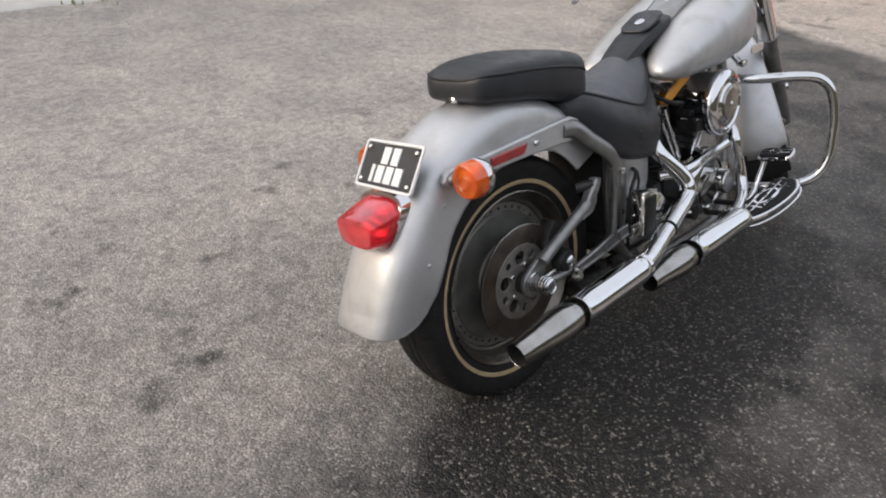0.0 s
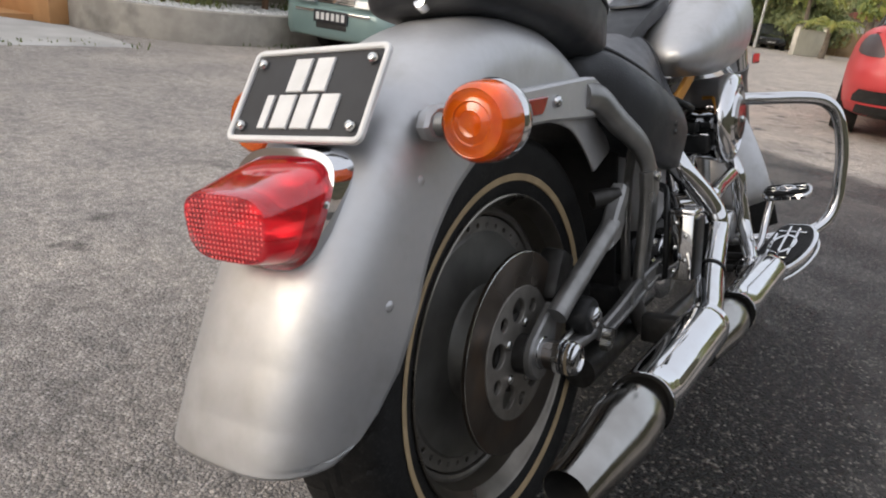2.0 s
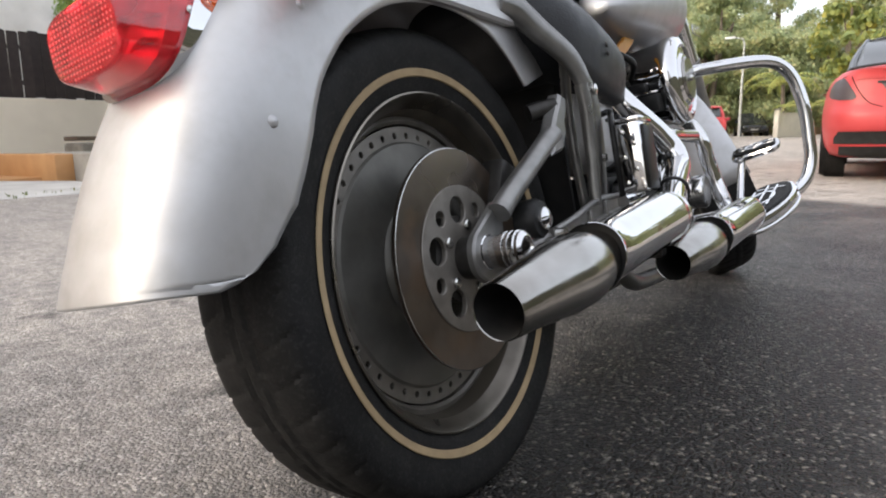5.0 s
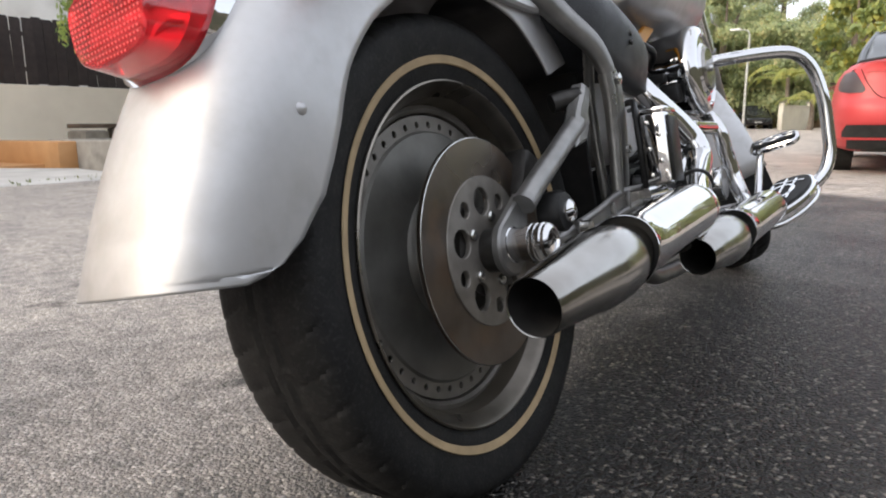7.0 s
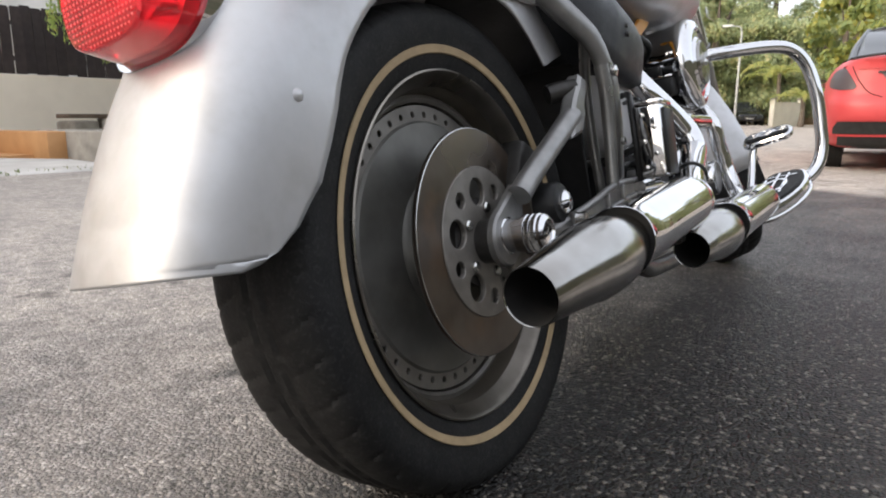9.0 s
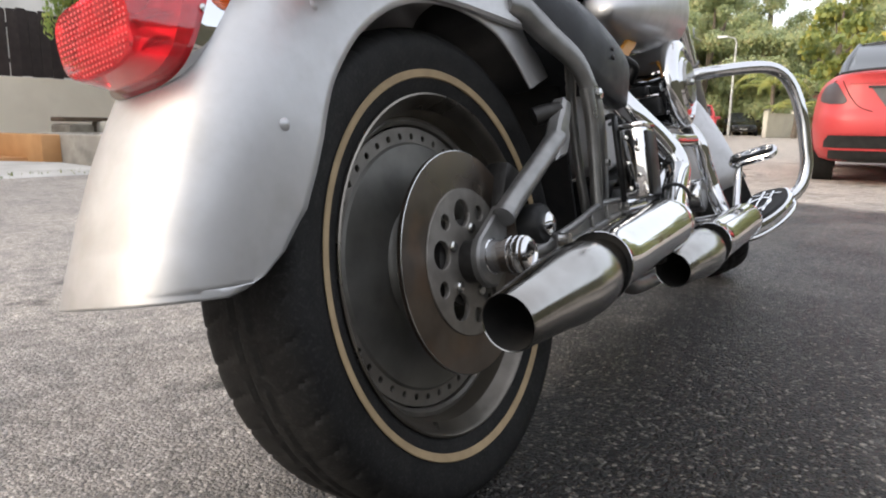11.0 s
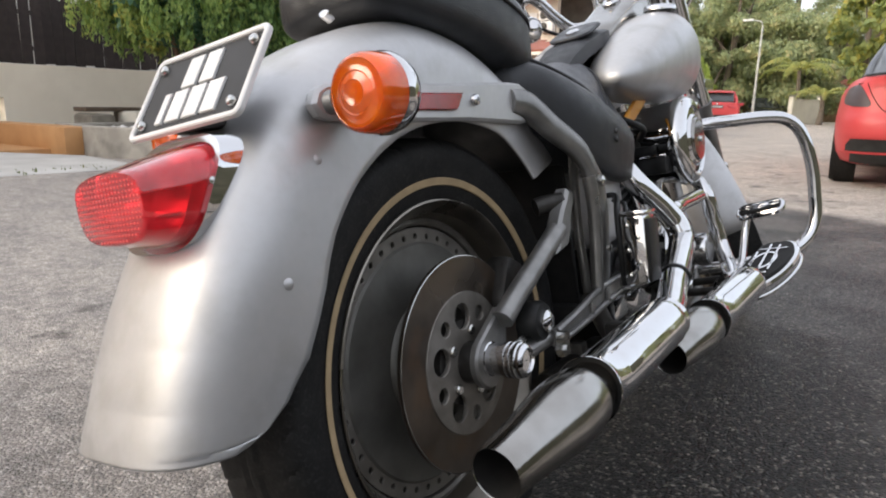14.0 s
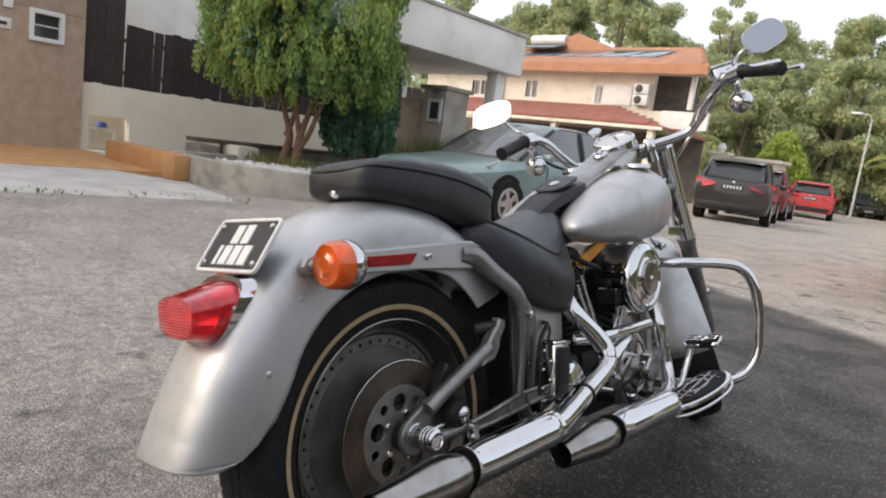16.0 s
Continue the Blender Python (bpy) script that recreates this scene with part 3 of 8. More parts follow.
SADDLE = ((0.200, 0.735, 0.080, 0.735, 0.095, 0.705, 0.085, 0.670), (0.230, 0.755, 0.092, 0.748, 0.118, 0.700, 0.110, 0.640), (0.262, 0.757, 0.104, 0.745, 0.142, 0.690, 0.135, 0.618), (0.307, 0.748, 0.122, 0.728, 0.166, 0.660, 0.156, 0.585), (0.350, 0.742, 0.134, 0.711, 0.178, 0.640, 0.167, 0.562),
          (0.390, 0.742, 0.139, 0.696, 0.184, 0.625, 0.172, 0.546), (0.450, 0.748, 0.138, 0.676, 0.186, 0.605, 0.172, 0.531), (0.500, 0.762, 0.131, 0.665, 0.180, 0.595, 0.167, 0.525), (0.535, 0.773, 0.122, 0.668, 0.168, 0.598, 0.156, 0.530), (0.562, 0.780, 0.110, 0.684, 0.146, 0.615, 0.134, 0.550),
          (0.590, 0.786, 0.092, 0.716, 0.114, 0.655, 0.102, 0.600), (0.615, 0.790, 0.070, 0.745, 0.082, 0.700, 0.072, 0.660), (0.640, 0.790, 0.046, 0.765, 0.052, 0.740, 0.044, 0.715), (0.655, 0.789, 0.024, 0.776, 0.026, 0.765, 0.020, 0.755))
saddle_rows = spline([Vector(r[:3]) for r in SADDLE], 4), spline([Vector(r[3:6]) for r in SADDLE], 4), spline([Vector(r[6:8] + (0,)) for r in SADDLE], 4)


def crown(w, zp, zc, x):
    return zp + (zc - zp) * (1 - (abs(x) / w) ** 2.3)


rings, tops, edge = [], [], []
for a, b, d in zip(*saddle_rows):
    y, zc, wp = a
    zp, wb, zb = b
    wl, zl = d.x, d.y
    half = [(wp, zp)] + [(v.x, v.y) for v in spline([Vector((wp, zp, 0)), Vector((wp + (wb - wp) * 0.62, zp - (zp - zb) * 0.35, 0)), Vector((wb, zb, 0)), Vector((wl, zl, 0))], 4)[1:]] + [(wl - 0.018, zl - 0.006), (wl * 0.5, zl + 0.01)]
    top = [(wp * k / 8, crown(wp, zp - 0.003, zc - 0.003, wp * k / 8)) for k in range(8)]
    half = top + half
    rings.append([Vector((x, y, z)) for x, z in half] + [Vector((-x, y, z)) for x, z in reversed(half[1:])])
    wide = [wp * 0.985 * (k / 8 - 1) for k in range(17)]
    tops.append([Vector((x, y, crown(wp, zp, zc, x) + 0.002)) for x in wide] + [Vector((x, y, crown(wp, zp, zc, x) - 0.012)) for x in reversed(wide)])
    edge.append(Vector((wp, y, zp)))
rider = part("rider_seat", skin(bmesh.new(), rings), LEATHER, bike, "black leather rider saddle with a deep skirt", sharp=70)
part("seat_panel", skin(bmesh.new(), tops[2:-1]), SEATTOP, rider, "greyer top panel with sky sheen painted in", sharp=70)
part("piping", tube([v + Vector((0.0005, 0, 0.0005)) for v in edge[4::2]], 0.0042, 8, 2), PIPING, rider)
part("piping", tube([Vector((-v.x - 0.0005, v.y, v.z + 0.0005)) for v in edge[4::2]], 0.0042, 8, 2), PIPING, rider)
for z in (0.615, 0.600):
    part("skirt_stud", lathe([(0.005, 0), (0.004, 0.003), (0.0005, 0.004)], (0.184, 0.40, z), n=10), GREASE, rider)

# frame
frame_ob = part("frame", merge(tube([(0.113, 0.150, 0.676), (0.120, 0.195, 0.668), (0.138, 0.235, 0.632), (0.158, 0.282, 0.592), (0.167, 0.306, 0.550), (0.168, 0.318, 0.512)], [0.020, 0.0235, 0.0215, 0.0195, 0.0165, 0.010], 18, flat=0.75),
                               tube([(0.167, 0.296, 0.545), (0.167, 0.302, 0.50), (0.163, 0.304, 0.435), (0.158, 0.300, 0.345)], [0.012, 0.0115, 0.0105, 0.0105], 12),
                               tube([(0.168, 0.312, 0.560), (0.172, 0.324, 0.52), (0.166, 0.338, 0.44), (0.152, 0.354, 0.36)], [0.016, 0.0185, 0.0165, 0.0155], 16, flat=0.45),
                               tube([(-0.113, 0.150, 0.676), (-0.120, 0.195, 0.668), (-0.138, 0.235, 0.632), (-0.158, 0.282, 0.592), (-0.167, 0.304, 0.545), (-0.165, 0.312, 0.430), (-0.160, 0.322, 0.360)], [0.020, 0.025, 0.024, 0.024, 0.023, 0.019, 0.018], 14, flat=0.8),
                               tube([(0.13, 0.33, 0.33), (0.13, 0.45, 0.20), (0.13, 0.60, 0.165), (0.13, 1.0, 0.165), (0.09, 1.12, 0.25), (0.04, 1.19, 0.6), (0.0, 1.16, 0.86)], 0.017, 12),
                               tube([(-0.13, 0.33, 0.33), (-0.13, 0.45, 0.20), (-0.13, 0.60, 0.165), (-0.13, 1.0, 0.165), (-0.09, 1.12, 0.25), (-0.04, 1.19, 0.6), (0.0, 1.16, 0.86)], 0.017, 12),
                               tube([(0.150, 0.285, 0.590), (0.130, 0.318, 0.53), (0.125, 0.325, 0.44), (0.125, 0.333, 0.34)], [0.010, 0.0085, 0.0085, 0.0085], 10),
                               tube([(0.0, 1.17, 0.86), (0.0, 0.95, 0.74), (0.0, 0.6, 0.68), (0.0, 0.35, 0.64)], 0.02, 12)), FRAMEPAINT, bike, "dull grey tubular frame")
part("frame_bolt", lathe([(0.009, 0), (0.009, 0.006), (0.0005, 0.009)], (0.178, 0.316, 0.534), n=12), BOLT, frame_ob)
part("frame_bolt", lathe([(0.007, 0), (0.007, 0.006), (0.0005, 0.007)], (0.180, 0.31, 0.42), n=6), BOLT, frame_ob)
inner = part("inner_fender_guard", merge(box((0.19, 0.012, 0.34), (0, 0.36, 0.45), 0.004), box((0.20, 0.14, 0.05), (0, 0.40, 0.29), 0.01)), VOID, bike, "black guard between wheel and gearbox")

# ---------- fuel tank and dash ----------
def tank_half(s):
    sec = [(0.525, 0.014, 0.720, 0.738, 0.120), (0.545, 0.034, 0.708, 0.757, 0.112), (0.59, 0.056, 0.698, 0.782, 0.104), (0.66, 0.078, 0.688, 0.815, 0.097), (0.77, 0.093, 0.686, 0.862, 0.092), (0.89, 0.100, 0.685, 0.900, 0.090), (1.00, 0.100, 0.690, 0.918, 0.088),
           (1.09, 0.093, 0.700, 0.912, 0.084), (1.16, 0.076, 0.722, 0.886, 0.078), (1.195, 0.052, 0.752, 0.850, 0.070), (1.205, 0.02, 0.78, 0.82, 0.066)]
    return loft_y([(1.205 - (1.205 - y) * 0.89, w, a, b, c * s) for y, w, a, b, c in sec], 2.25, 40)


tank = part("fuel_tank", merge(tank_half(1), tank_half(-1)), SILVER, bike, "silver teardrop fuel tank", sharp=70)
for s in (1, -1):
    part("filler_cap", lathe([(0.040, -0.006), (0.040, 0.002), (0.037, 0.006), (0.033, 0.0075), (0.030, 0.0065), (0.0005, 0.009)], (s * 0.112, 1.005, 0.921), (s * 0.12, -0.02, 1), 36), CHROME, tank, "chrome filler cap")
part("tank_badge", plate(rrect(0.045, 0.012, 0.005), (), 0.003, 0.001, side(0.190, 1.10, 0.72)), CHROME, tank)
part("petcock", merge(tube([(0.12, 1.08, 0.70), (0.14, 1.09, 0.675), (0.15, 1.10, 0.665)], 0.010, 10), box((0.03, 0.03, 0.02), (0.145, 1.095, 0.672), 0.005)), CHROME, tank)
# leather bib
rows = []
for y, z, w in ((0.60, 0.790, 0.040), (0.66, 0.832, 0.046), (0.73, 0.866, 0.052), (0.80, 0.890, 0.055), (0.85, 0.902, 0.055), (0.875, 0.906, 0.050)):
    rows.append([Vector((w * k, y, z + 0.004 - 0.010 * abs(k) ** 3)) for k in (-1, -0.8, -0.4, 0, 0.4, 0.8, 1)] + [Vector((w * k, y, z - 0.028 - 0.010 * abs(k))) for k in (1, 0, -1)])
bib = part("tank_bib", skin(bmesh.new(), rows), LEATHER, bike, "black leather tank bib with chrome concho", sharp=50)
BM = Matrix.Translation((0, 0.79, 0.8965)) @ Euler((radians(21), 0, 0)).to_matrix().to_4x4()
part("pouch_flap", plate(rrect(0.046, 0.060, 0.030, 8), (), 0.008, 0.003, BM), LEATHER, bib)
b = lathe([(0.016, 0.003), (0.016, 0.007), (0.012, 0.010), (0.0005, 0.0115)], (0, -0.012, 0), (0, 0, 1), 24)
bmesh.ops.transform(b, matrix=BM, verts=b.verts)
part("concho", b, CHROME, bib, "round chrome concho")
bib.matrix_basis = Matrix.Translation((0, -0.075, -0.038))
# dash console
rows = []
for y, z, w, h in ((0.806, 0.888, 0.048, 0.026), (0.812, 0.900, 0.053, 0.040), (0.86, 0.922, 0.055, 0.050), (0.93, 0.955, 0.057, 0.070), (1.00, 0.992, 0.058, 0.10), (1.05, 1.020, 0.064, 0.13), (1.11, 1.048, 0.066, 0.15), (1.15, 1.058, 0.058, 0.15), (1.17, 1.040, 0.04, 0.12)):
    rows.append([Vector((px, y, z - h / 2 + pz)) for px, pz in sq(w, h / 2, 28, 4.5)])
dash = part("dash_console", skin(bmesh.new(), rows), STEEL, bike, "bright alloy dash console with speedometer", sharp=45)
GM = Matrix.Translation((0, 1.085, 1.040)) @ Euler((radians(29), 0, 0)).to_matrix().to_4x4()


def on_dash(prof, x, y, n, m=None):
    b = lathe(prof, (x, y, 0), (0, 0, 1), n)
    bmesh.ops.transform(b, matrix=GM if m is None else m, verts=b.verts)
    return b


dash.matrix_basis = Matrix.Translation((0, -0.015, -0.028))
part("gauge_rim", on_dash([(0.068, -0.02), (0.068, 0.006), (0.064, 0.011), (0.059, 0.011), (0.057, 0.006)], 0, 0, 56), CHROME, dash)
DIAL = material("dial_face", (0.42, 0.43, 0.42), 0.25, 0, color2=(0.36, 0.37, 0.36), scale=20, coat=0.5)
part("gauge_face", on_dash([(0.058, 0.006), (0.0005, 0.006)], 0, 0, 48), DIAL, dash, "grey speedometer face")
part("needle", box((0.003, 0.045, 0.002), (0.01, 0.012, 0.0085), 0, m=GM @ Euler((0, 0, radians(40))).to_matrix().to_4x4()), BLACK, dash)
part("ignition_knob", merge(on_dash([(0.024, -0.01), (0.024, 0.004), (0.020, 0.008), (0.0005, 0.009)], 0, -0.105, 28), box((0.012, 0.036, 0.012), (0, -0.105, 0.012), 0.004, m=GM)), CHROME, dash)
part("dash_screw", merge(lathe([(0.006, 0), (0.006, 0.003), (0.0005, 0.005)], (0.0, 0.880, 0.928), (0, -0.5, 1), 12)), BOLT, dash)

# ---------- steering: all of it turned to the left ----------
HEAD = Vector((0, 1.19, 0.95))
STEER = Matrix.Translation(HEAD) @ Matrix.Rotation(radians(33), 4, Vector((0, -0.53, 0.848))) @ Matrix.Translation(-HEAD)
BARS = Matrix.Translation((0.026, 0.016, -0.030)) @ STEER
AXF = Vector((0, 1.637, 0.313))
front = wheel("front_wheel", AXF, STEER)
for s in (1, -1):
    up, lo = Vector((s * 0.122, 1.235, 0.98)), Vector((s * 0.122, 1.645, 0.313))
    d = lo - up
    leg = part("fork_leg", tube([up, up + d * 0.48], 0.032, 20, smooth=False), CHROME, bike, "chrome fork leg with shroud", m=STEER)
    part("slider", tube([up + d * 0.47, up + d * 0.52, up + d * 0.97, up + d * 1.03], [0.036, 0.029, 0.028, 0.024], 20, smooth=False), SATIN, leg)
    part("axle_clamp", lathe([(0.026, 0), (0.026, 0.03), (0.018, 0.036), (0.0005, 0.036)], (s * 0.090, 1.637, 0.313), (s, 0, 0), 20), CHROME, leg)
    part("fork_bolt", lathe([(0.012, 0), (0.012, 0.012), (0.0005, 0.014)], up + d * 0.80 + Vector((s * 0.024, 0, 0)), (s, 0, 0), 12), CHROME, leg)


def front_ring(th):
    a = radians(th)
    rc = 0.395
    re = float(np.interp(th, [-12, 0, 20, 90, 150, 170, 192], [0.345, 0.325, 0.315, 0.315, 0.315, 0.325, 0.36]))
    row = []
    for i in range(10):
        q = math.pi / 2 * i / 9
        row.append((0.088 * math.sin(q) ** 0.9, rc - 0.055 * (1 - max(0.0, math.cos(q)) ** 0.9)))
    row += [(0.089, rc - 0.055 + (re - rc + 0.055) * k / 3) for k in (1, 2, 3)]
    row = [(-x, r) for x, r in reversed(row)] + row[1:]
    return [Vector((x, AXF.y + math.cos(a) * r, AXF.z + math.sin(a) * r)) for x, r in row]


bm = skin(bmesh.new(), [front_ring(-12 + 6 * i) for i in range(34)], False, False)
bmesh.ops.recalc_face_normals(bm, faces=bm.faces)
ff = part("front_fender", bm, SILVER, bike, "deep silver front fender", sharp=60, m=STEER)
ff.modifiers.new("thickness", "SOLIDIFY").thickness = 0.003
flap = []
for th in (183, 187, 191, 195, 199):
    a = radians(th)
    row = [(x, 0.386 - 0.9 * x * x) for x in (-0.075, -0.05, -0.025, 0, 0.025, 0.05, 0.075)]
    flap.append([Vector((x, AXF.y + math.cos(a) * (r - o), AXF.z + math.sin(a) * (r - o))) for o, q in ((0.0, row), (0.006, row[::-1])) for x, r in q])
part("mud_flap", skin(bmesh.new(), flap), RUBBER, ff, "black rubber mud flap")
part("triple_clamp", merge(box((0.26, 0.07, 0.03), (0, 1.22, 0.975), 0.012), box((0.25, 0.08, 0.03), (0, 1.295, 0.84), 0.012), tube([(0, 1.16, 1.0), (0, 1.27, 0.82)], 0.03, 16, smooth=False)), SATIN, bike, m=STEER)
bars = part("handlebar", tube([(-0.398, 0.885, 1.096), (-0.36, 0.945, 1.118), (-0.328, 0.995, 1.134), (-0.298, 1.045, 1.14), (-0.268, 1.095, 1.125), (-0.238, 1.14, 1.08), (-0.2, 1.175, 1.035), (-0.14, 1.185, 1.025), (-0.07, 1.185, 1.025), (0.07, 1.185, 1.025), (0.14, 1.185, 1.025), (0.2, 1.175, 1.035), (0.238, 1.14, 1.08), (0.282, 1.095, 1.115), (0.318, 1.045, 1.129), (0.350, 0.995, 1.122), (0.384, 0.945, 1.106), (0.422, 0.885, 1.084)], 0.0155, 16, 5), CHROME, bike, "wide chrome handlebar turned to full lock", m=BARS)
for s in (1, -1):
    part("riser", merge(tube([(s * 0.055, 1.205, 0.975), (s * 0.055, 1.187, 1.030)], 0.020, 14, smooth=False), box((0.036, 0.05, 0.045), (s * 0.055, 1.185, 1.027), 0.01)), CHROME, bars)
    g0, g1 = Vector((s * 0.332, 0.989, 1.133)), Vector((s * 0.402, 0.878, 1.094 if s < 0 else 1.078))
    part("grip", tube([g0, g0 + (g1 - g0) * 0.05, g1 - (g1 - g0) * 0.05, g1], [0.022, 0.019, 0.0195, 0.021], 20, smooth=False), BLACK, bars, "black rubber grip")
    part("switch_housing", merge(tube([Vector((s * 0.308, 1.029, 1.139)), Vector((s * 0.333, 0.988, 1.133))], 0.026, 16, smooth=False), box((0.05, 0.05, 0.042), (s * 0.325, 1.022, 1.136), 0.008)), CHROME, bars)
    part("lever", tube([(s * 0.335, 1.035, 1.130), (s * 0.365, 1.02, 1.122), (s * 0.400, 0.965, 1.100), (s * 0.430, 0.905, 1.078), (s * 0.450, 0.865, 1.064)], [0.009, 0.0065, 0.005, 0.0045, 0.0065], 12, flat=1.3), CHROME, bars)
    part("bullet_signal", lathe([(0.0005, 0.040), (0.016, 0.037), (0.028, 0.026), (0.034, 0.008), (0.035, -0.010), (0.030, -0.018), (0.024, -0.028), (0.010, -0.034), (0.0005, -0.035)], (s * 0.322, 1.085, 1.063), (0, 1, 0), 32), CHROME, bars, "round chrome front signal")
    part("signal_stem", tube([(s * 0.322, 1.06, 1.12), (s * 0.322, 1.082, 1.085)], 0.011, 12), CHROME, bars)
    part("mirror_stem", tube([(s * 0.325, 1.03, 1.15), (s * 0.335, 1.05, 1.18), (s * 0.36, 1.06, 1.205), (s * 0.385, 1.045, 1.245 if s < 0 else 1.215)], 0.0055, 10), CHROME, bars)
    MM = Matrix.Translation((s * 0.395 + (0.040 if s > 0 else -0.016), 1.04, 1.228 if s > 0 else 1.270)) @ Euler((radians(82 if s > 0 else 72), radians(-16 if s > 0 else 7), radians(s * 14))).to_matrix().to_4x4()
    rows = []
    for dz, k in ((-0.022, 0.30), (-0.020, 0.62), (-0.010, 0.93), (0.0, 1.0), (0.003, 0.985)):
        rows.append([MM @ Vector((x * k, y * k, dz)) for x, y in sq(0.071, 0.048, 36, 2.8)])
    mir = part("mirror", skin(bmesh.new(), rows), CHROME, bars, "oval chrome mirror")
    part("mirror_glass", skin(bmesh.new(), [[MM @ Vector((x * 0.96, y * 0.95, dz)) for x, y in sq(0.071, 0.048, 36, 2.8)] for dz in (0.002, 0.005)]), MIRRORGLASS, mir, "silvered mirror glass")
    if s > 0:
        for o in bars.children:
            if not o.name.startswith("riser"):
                o.matrix_basis = Matrix.Translation((0.024, 0, -0.012)) @ o.matrix_basis
part("reservoir", merge(box((0.058, 0.090, 0.042), (0.318, 1.085, 1.150), 0.006), box((0.066, 0.098, 0.008), (0.318, 1.085, 1.174), 0.003)), CHROME, bars, "chrome brake fluid reservoir")
part("cable", tube([(-0.325, 1.04, 1.125), (-0.28, 1.16, 1.07), (-0.17, 1.25, 1.00), (-0.06, 1.27, 0.90), (-0.03, 1.20, 0.75)], 0.005, 8), BLACK, bars)
part("brake_hose", tube([(0.31, 1.06, 1.13), (0.27, 1.17, 1.08), (0.17, 1.25, 1.00), (0.07, 1.27, 0.90), (0.04, 1.22, 0.75)], 0.006, 8), CHROME, bars)
part("pilot_lamp", merge(tube([(-0.100, 1.165, 0.90), (-0.106, 1.150, 1.00), (-0.110, 1.142, 1.055)], 0.0075, 10), lathe([(0.010, -0.020), (0.022, -0.008), (0.024, 0.000), (0.021, 0.005), (0.0005, 0.007)], (-0.110, 1.140, 1.064), (0, -0.62, 0.78), 22)), CHROME, bike, "small round chrome lamp on a stalk")

# ---------- engine ----------
engine = part("engine", merge(box((0.20, 0.34, 0.20), (0, 0.86, 0.29), 0.03), box((0.22, 0.24, 0.19), (0, 0.55, 0.30), 0.03)), BLACK, bike, "black and chrome twin cylinder engine")
for nm, base, top in (("rear_cylinder", (0, 0.80, 0.38), (0, 0.70, 0.60)), ("front_cylinder", (0, 0.90, 0.38), (0, 1.00, 0.60))):
    base, top = Vector(base), Vector(top)
    d = top - base
    u = Vector((1, 0, 0))
    v = d.normalized().cross(u)
    cy = part(nm, skin(bmesh.new(), [[p + u * x + v * y for x, y in sq(0.058, 0.058, 20, 2.2)] for p in (base - d * 0.05, top + d * 0.05)]), FINS, engine, "black finned cylinder")
    for k in range(13):
        p = base + d * (k / 12)
        r = 0.068 + 0.012 * (k / 12)
        part("fin", skin(bmesh.new(), [[p + d.normalized() * h + u * x + v * y for x, y in sq(r * q, r * q, 24, 2.8)] for h, q in ((-0.0035, 0.97), (-0.0015, 1.0), (0.0015, 1.0), (0.0035, 0.97))]), FINS, cy)
    rb = [[top + d.normalized() * h + u * x + v * y for x, y in sq(0.085 * q, 0.075 * q, 28, 3.2)] for h, q in ((0.004, 0.98), (0.012, 1.0), (0.030, 1.0), (0.036, 0.92), (0.055, 0.86), (0.066, 0.70))]
    part("rocker_box_" + nm[:5].strip("_"), skin(bm=bmesh.new(), rings=rb), CHROME, engine)
    for o in (0.018, -0.018):
        part("pushrod_tube", tube([base + Vector((0.085, o * 0.7 + (0.02 if nm[0] == "r" else -0.02), -0.02)), top + Vector((0.075, o, 0.0))], 0.0085, 12, smooth=False), CHROME, engine)
# round air cleaner
AC = Vector((0.148, 0.905, 0.583))
air = part("air_cleaner", lathe([(0.040, -0.128), (0.078, -0.125), (0.086, -0.118), (0.092, -0.070), (0.097, -0.020), (0.100, 0.0), (0.105, 0.010), (0.106, 0.020), (0.104, 0.032), (0.096, 0.042), (0.082, 0.046), (0.076, 0.041), (0.062, 0.042), (0.056, 0.048), (0.024, 0.051), (0.0005, 0.051)], AC, (1, 0, 0), 56), CHROME, bike, "round chrome air cleaner cover")
part("centre_insert", lathe([(0.052, 0.0485), (0.048, 0.054), (0.0005, 0.055)], AC, (1, 0, 0), 40), STEEL, air)
part("cover_screw", lathe([(0.008, 0.055), (0.006, 0.060), (0.0005, 0.061)], AC, (1, 0, 0), 14), BOLT, air)
part("mount_bracket", merge(box((0.07, 0.05, 0.040), (0.120, 0.800, 0.535), 0.005), box((0.05, 0.03, 0.022), (0.105, 0.792, 0.572), 0.004)), BLACK, air)
part("bracket_edge", box((0.075, 0.006, 0.006), (0.120, 0.776, 0.557), 0.002), CHROME, air)
part("carburettor", merge(box((0.08, 0.08, 0.09), (0.06, 0.85, 0.56), 0.015), lathe([(0.03, 0), (0.03, 0.05), (0.0005, 0.05)], (0.06, 0.85, 0.60), (0, 0, 1), 20)), GREASE, engine)
part("intake_duct", plate([(0.645, 0.638), (0.772, 0.697), (0.825, 0.697), (0.800, 0.680), (0.674, 0.622)], (), 0.010, 0.003, side(0.108)), MUSTARD, bike, "mustard yellow plastic strip under the tank")
part("spark_lead", tube([(0.08, 0.64, 0.66), (0.125, 0.66, 0.635), (0.130, 0.72, 0.62), (0.10, 0.78, 0.60)], 0.0075, 10), BLACK, engine)
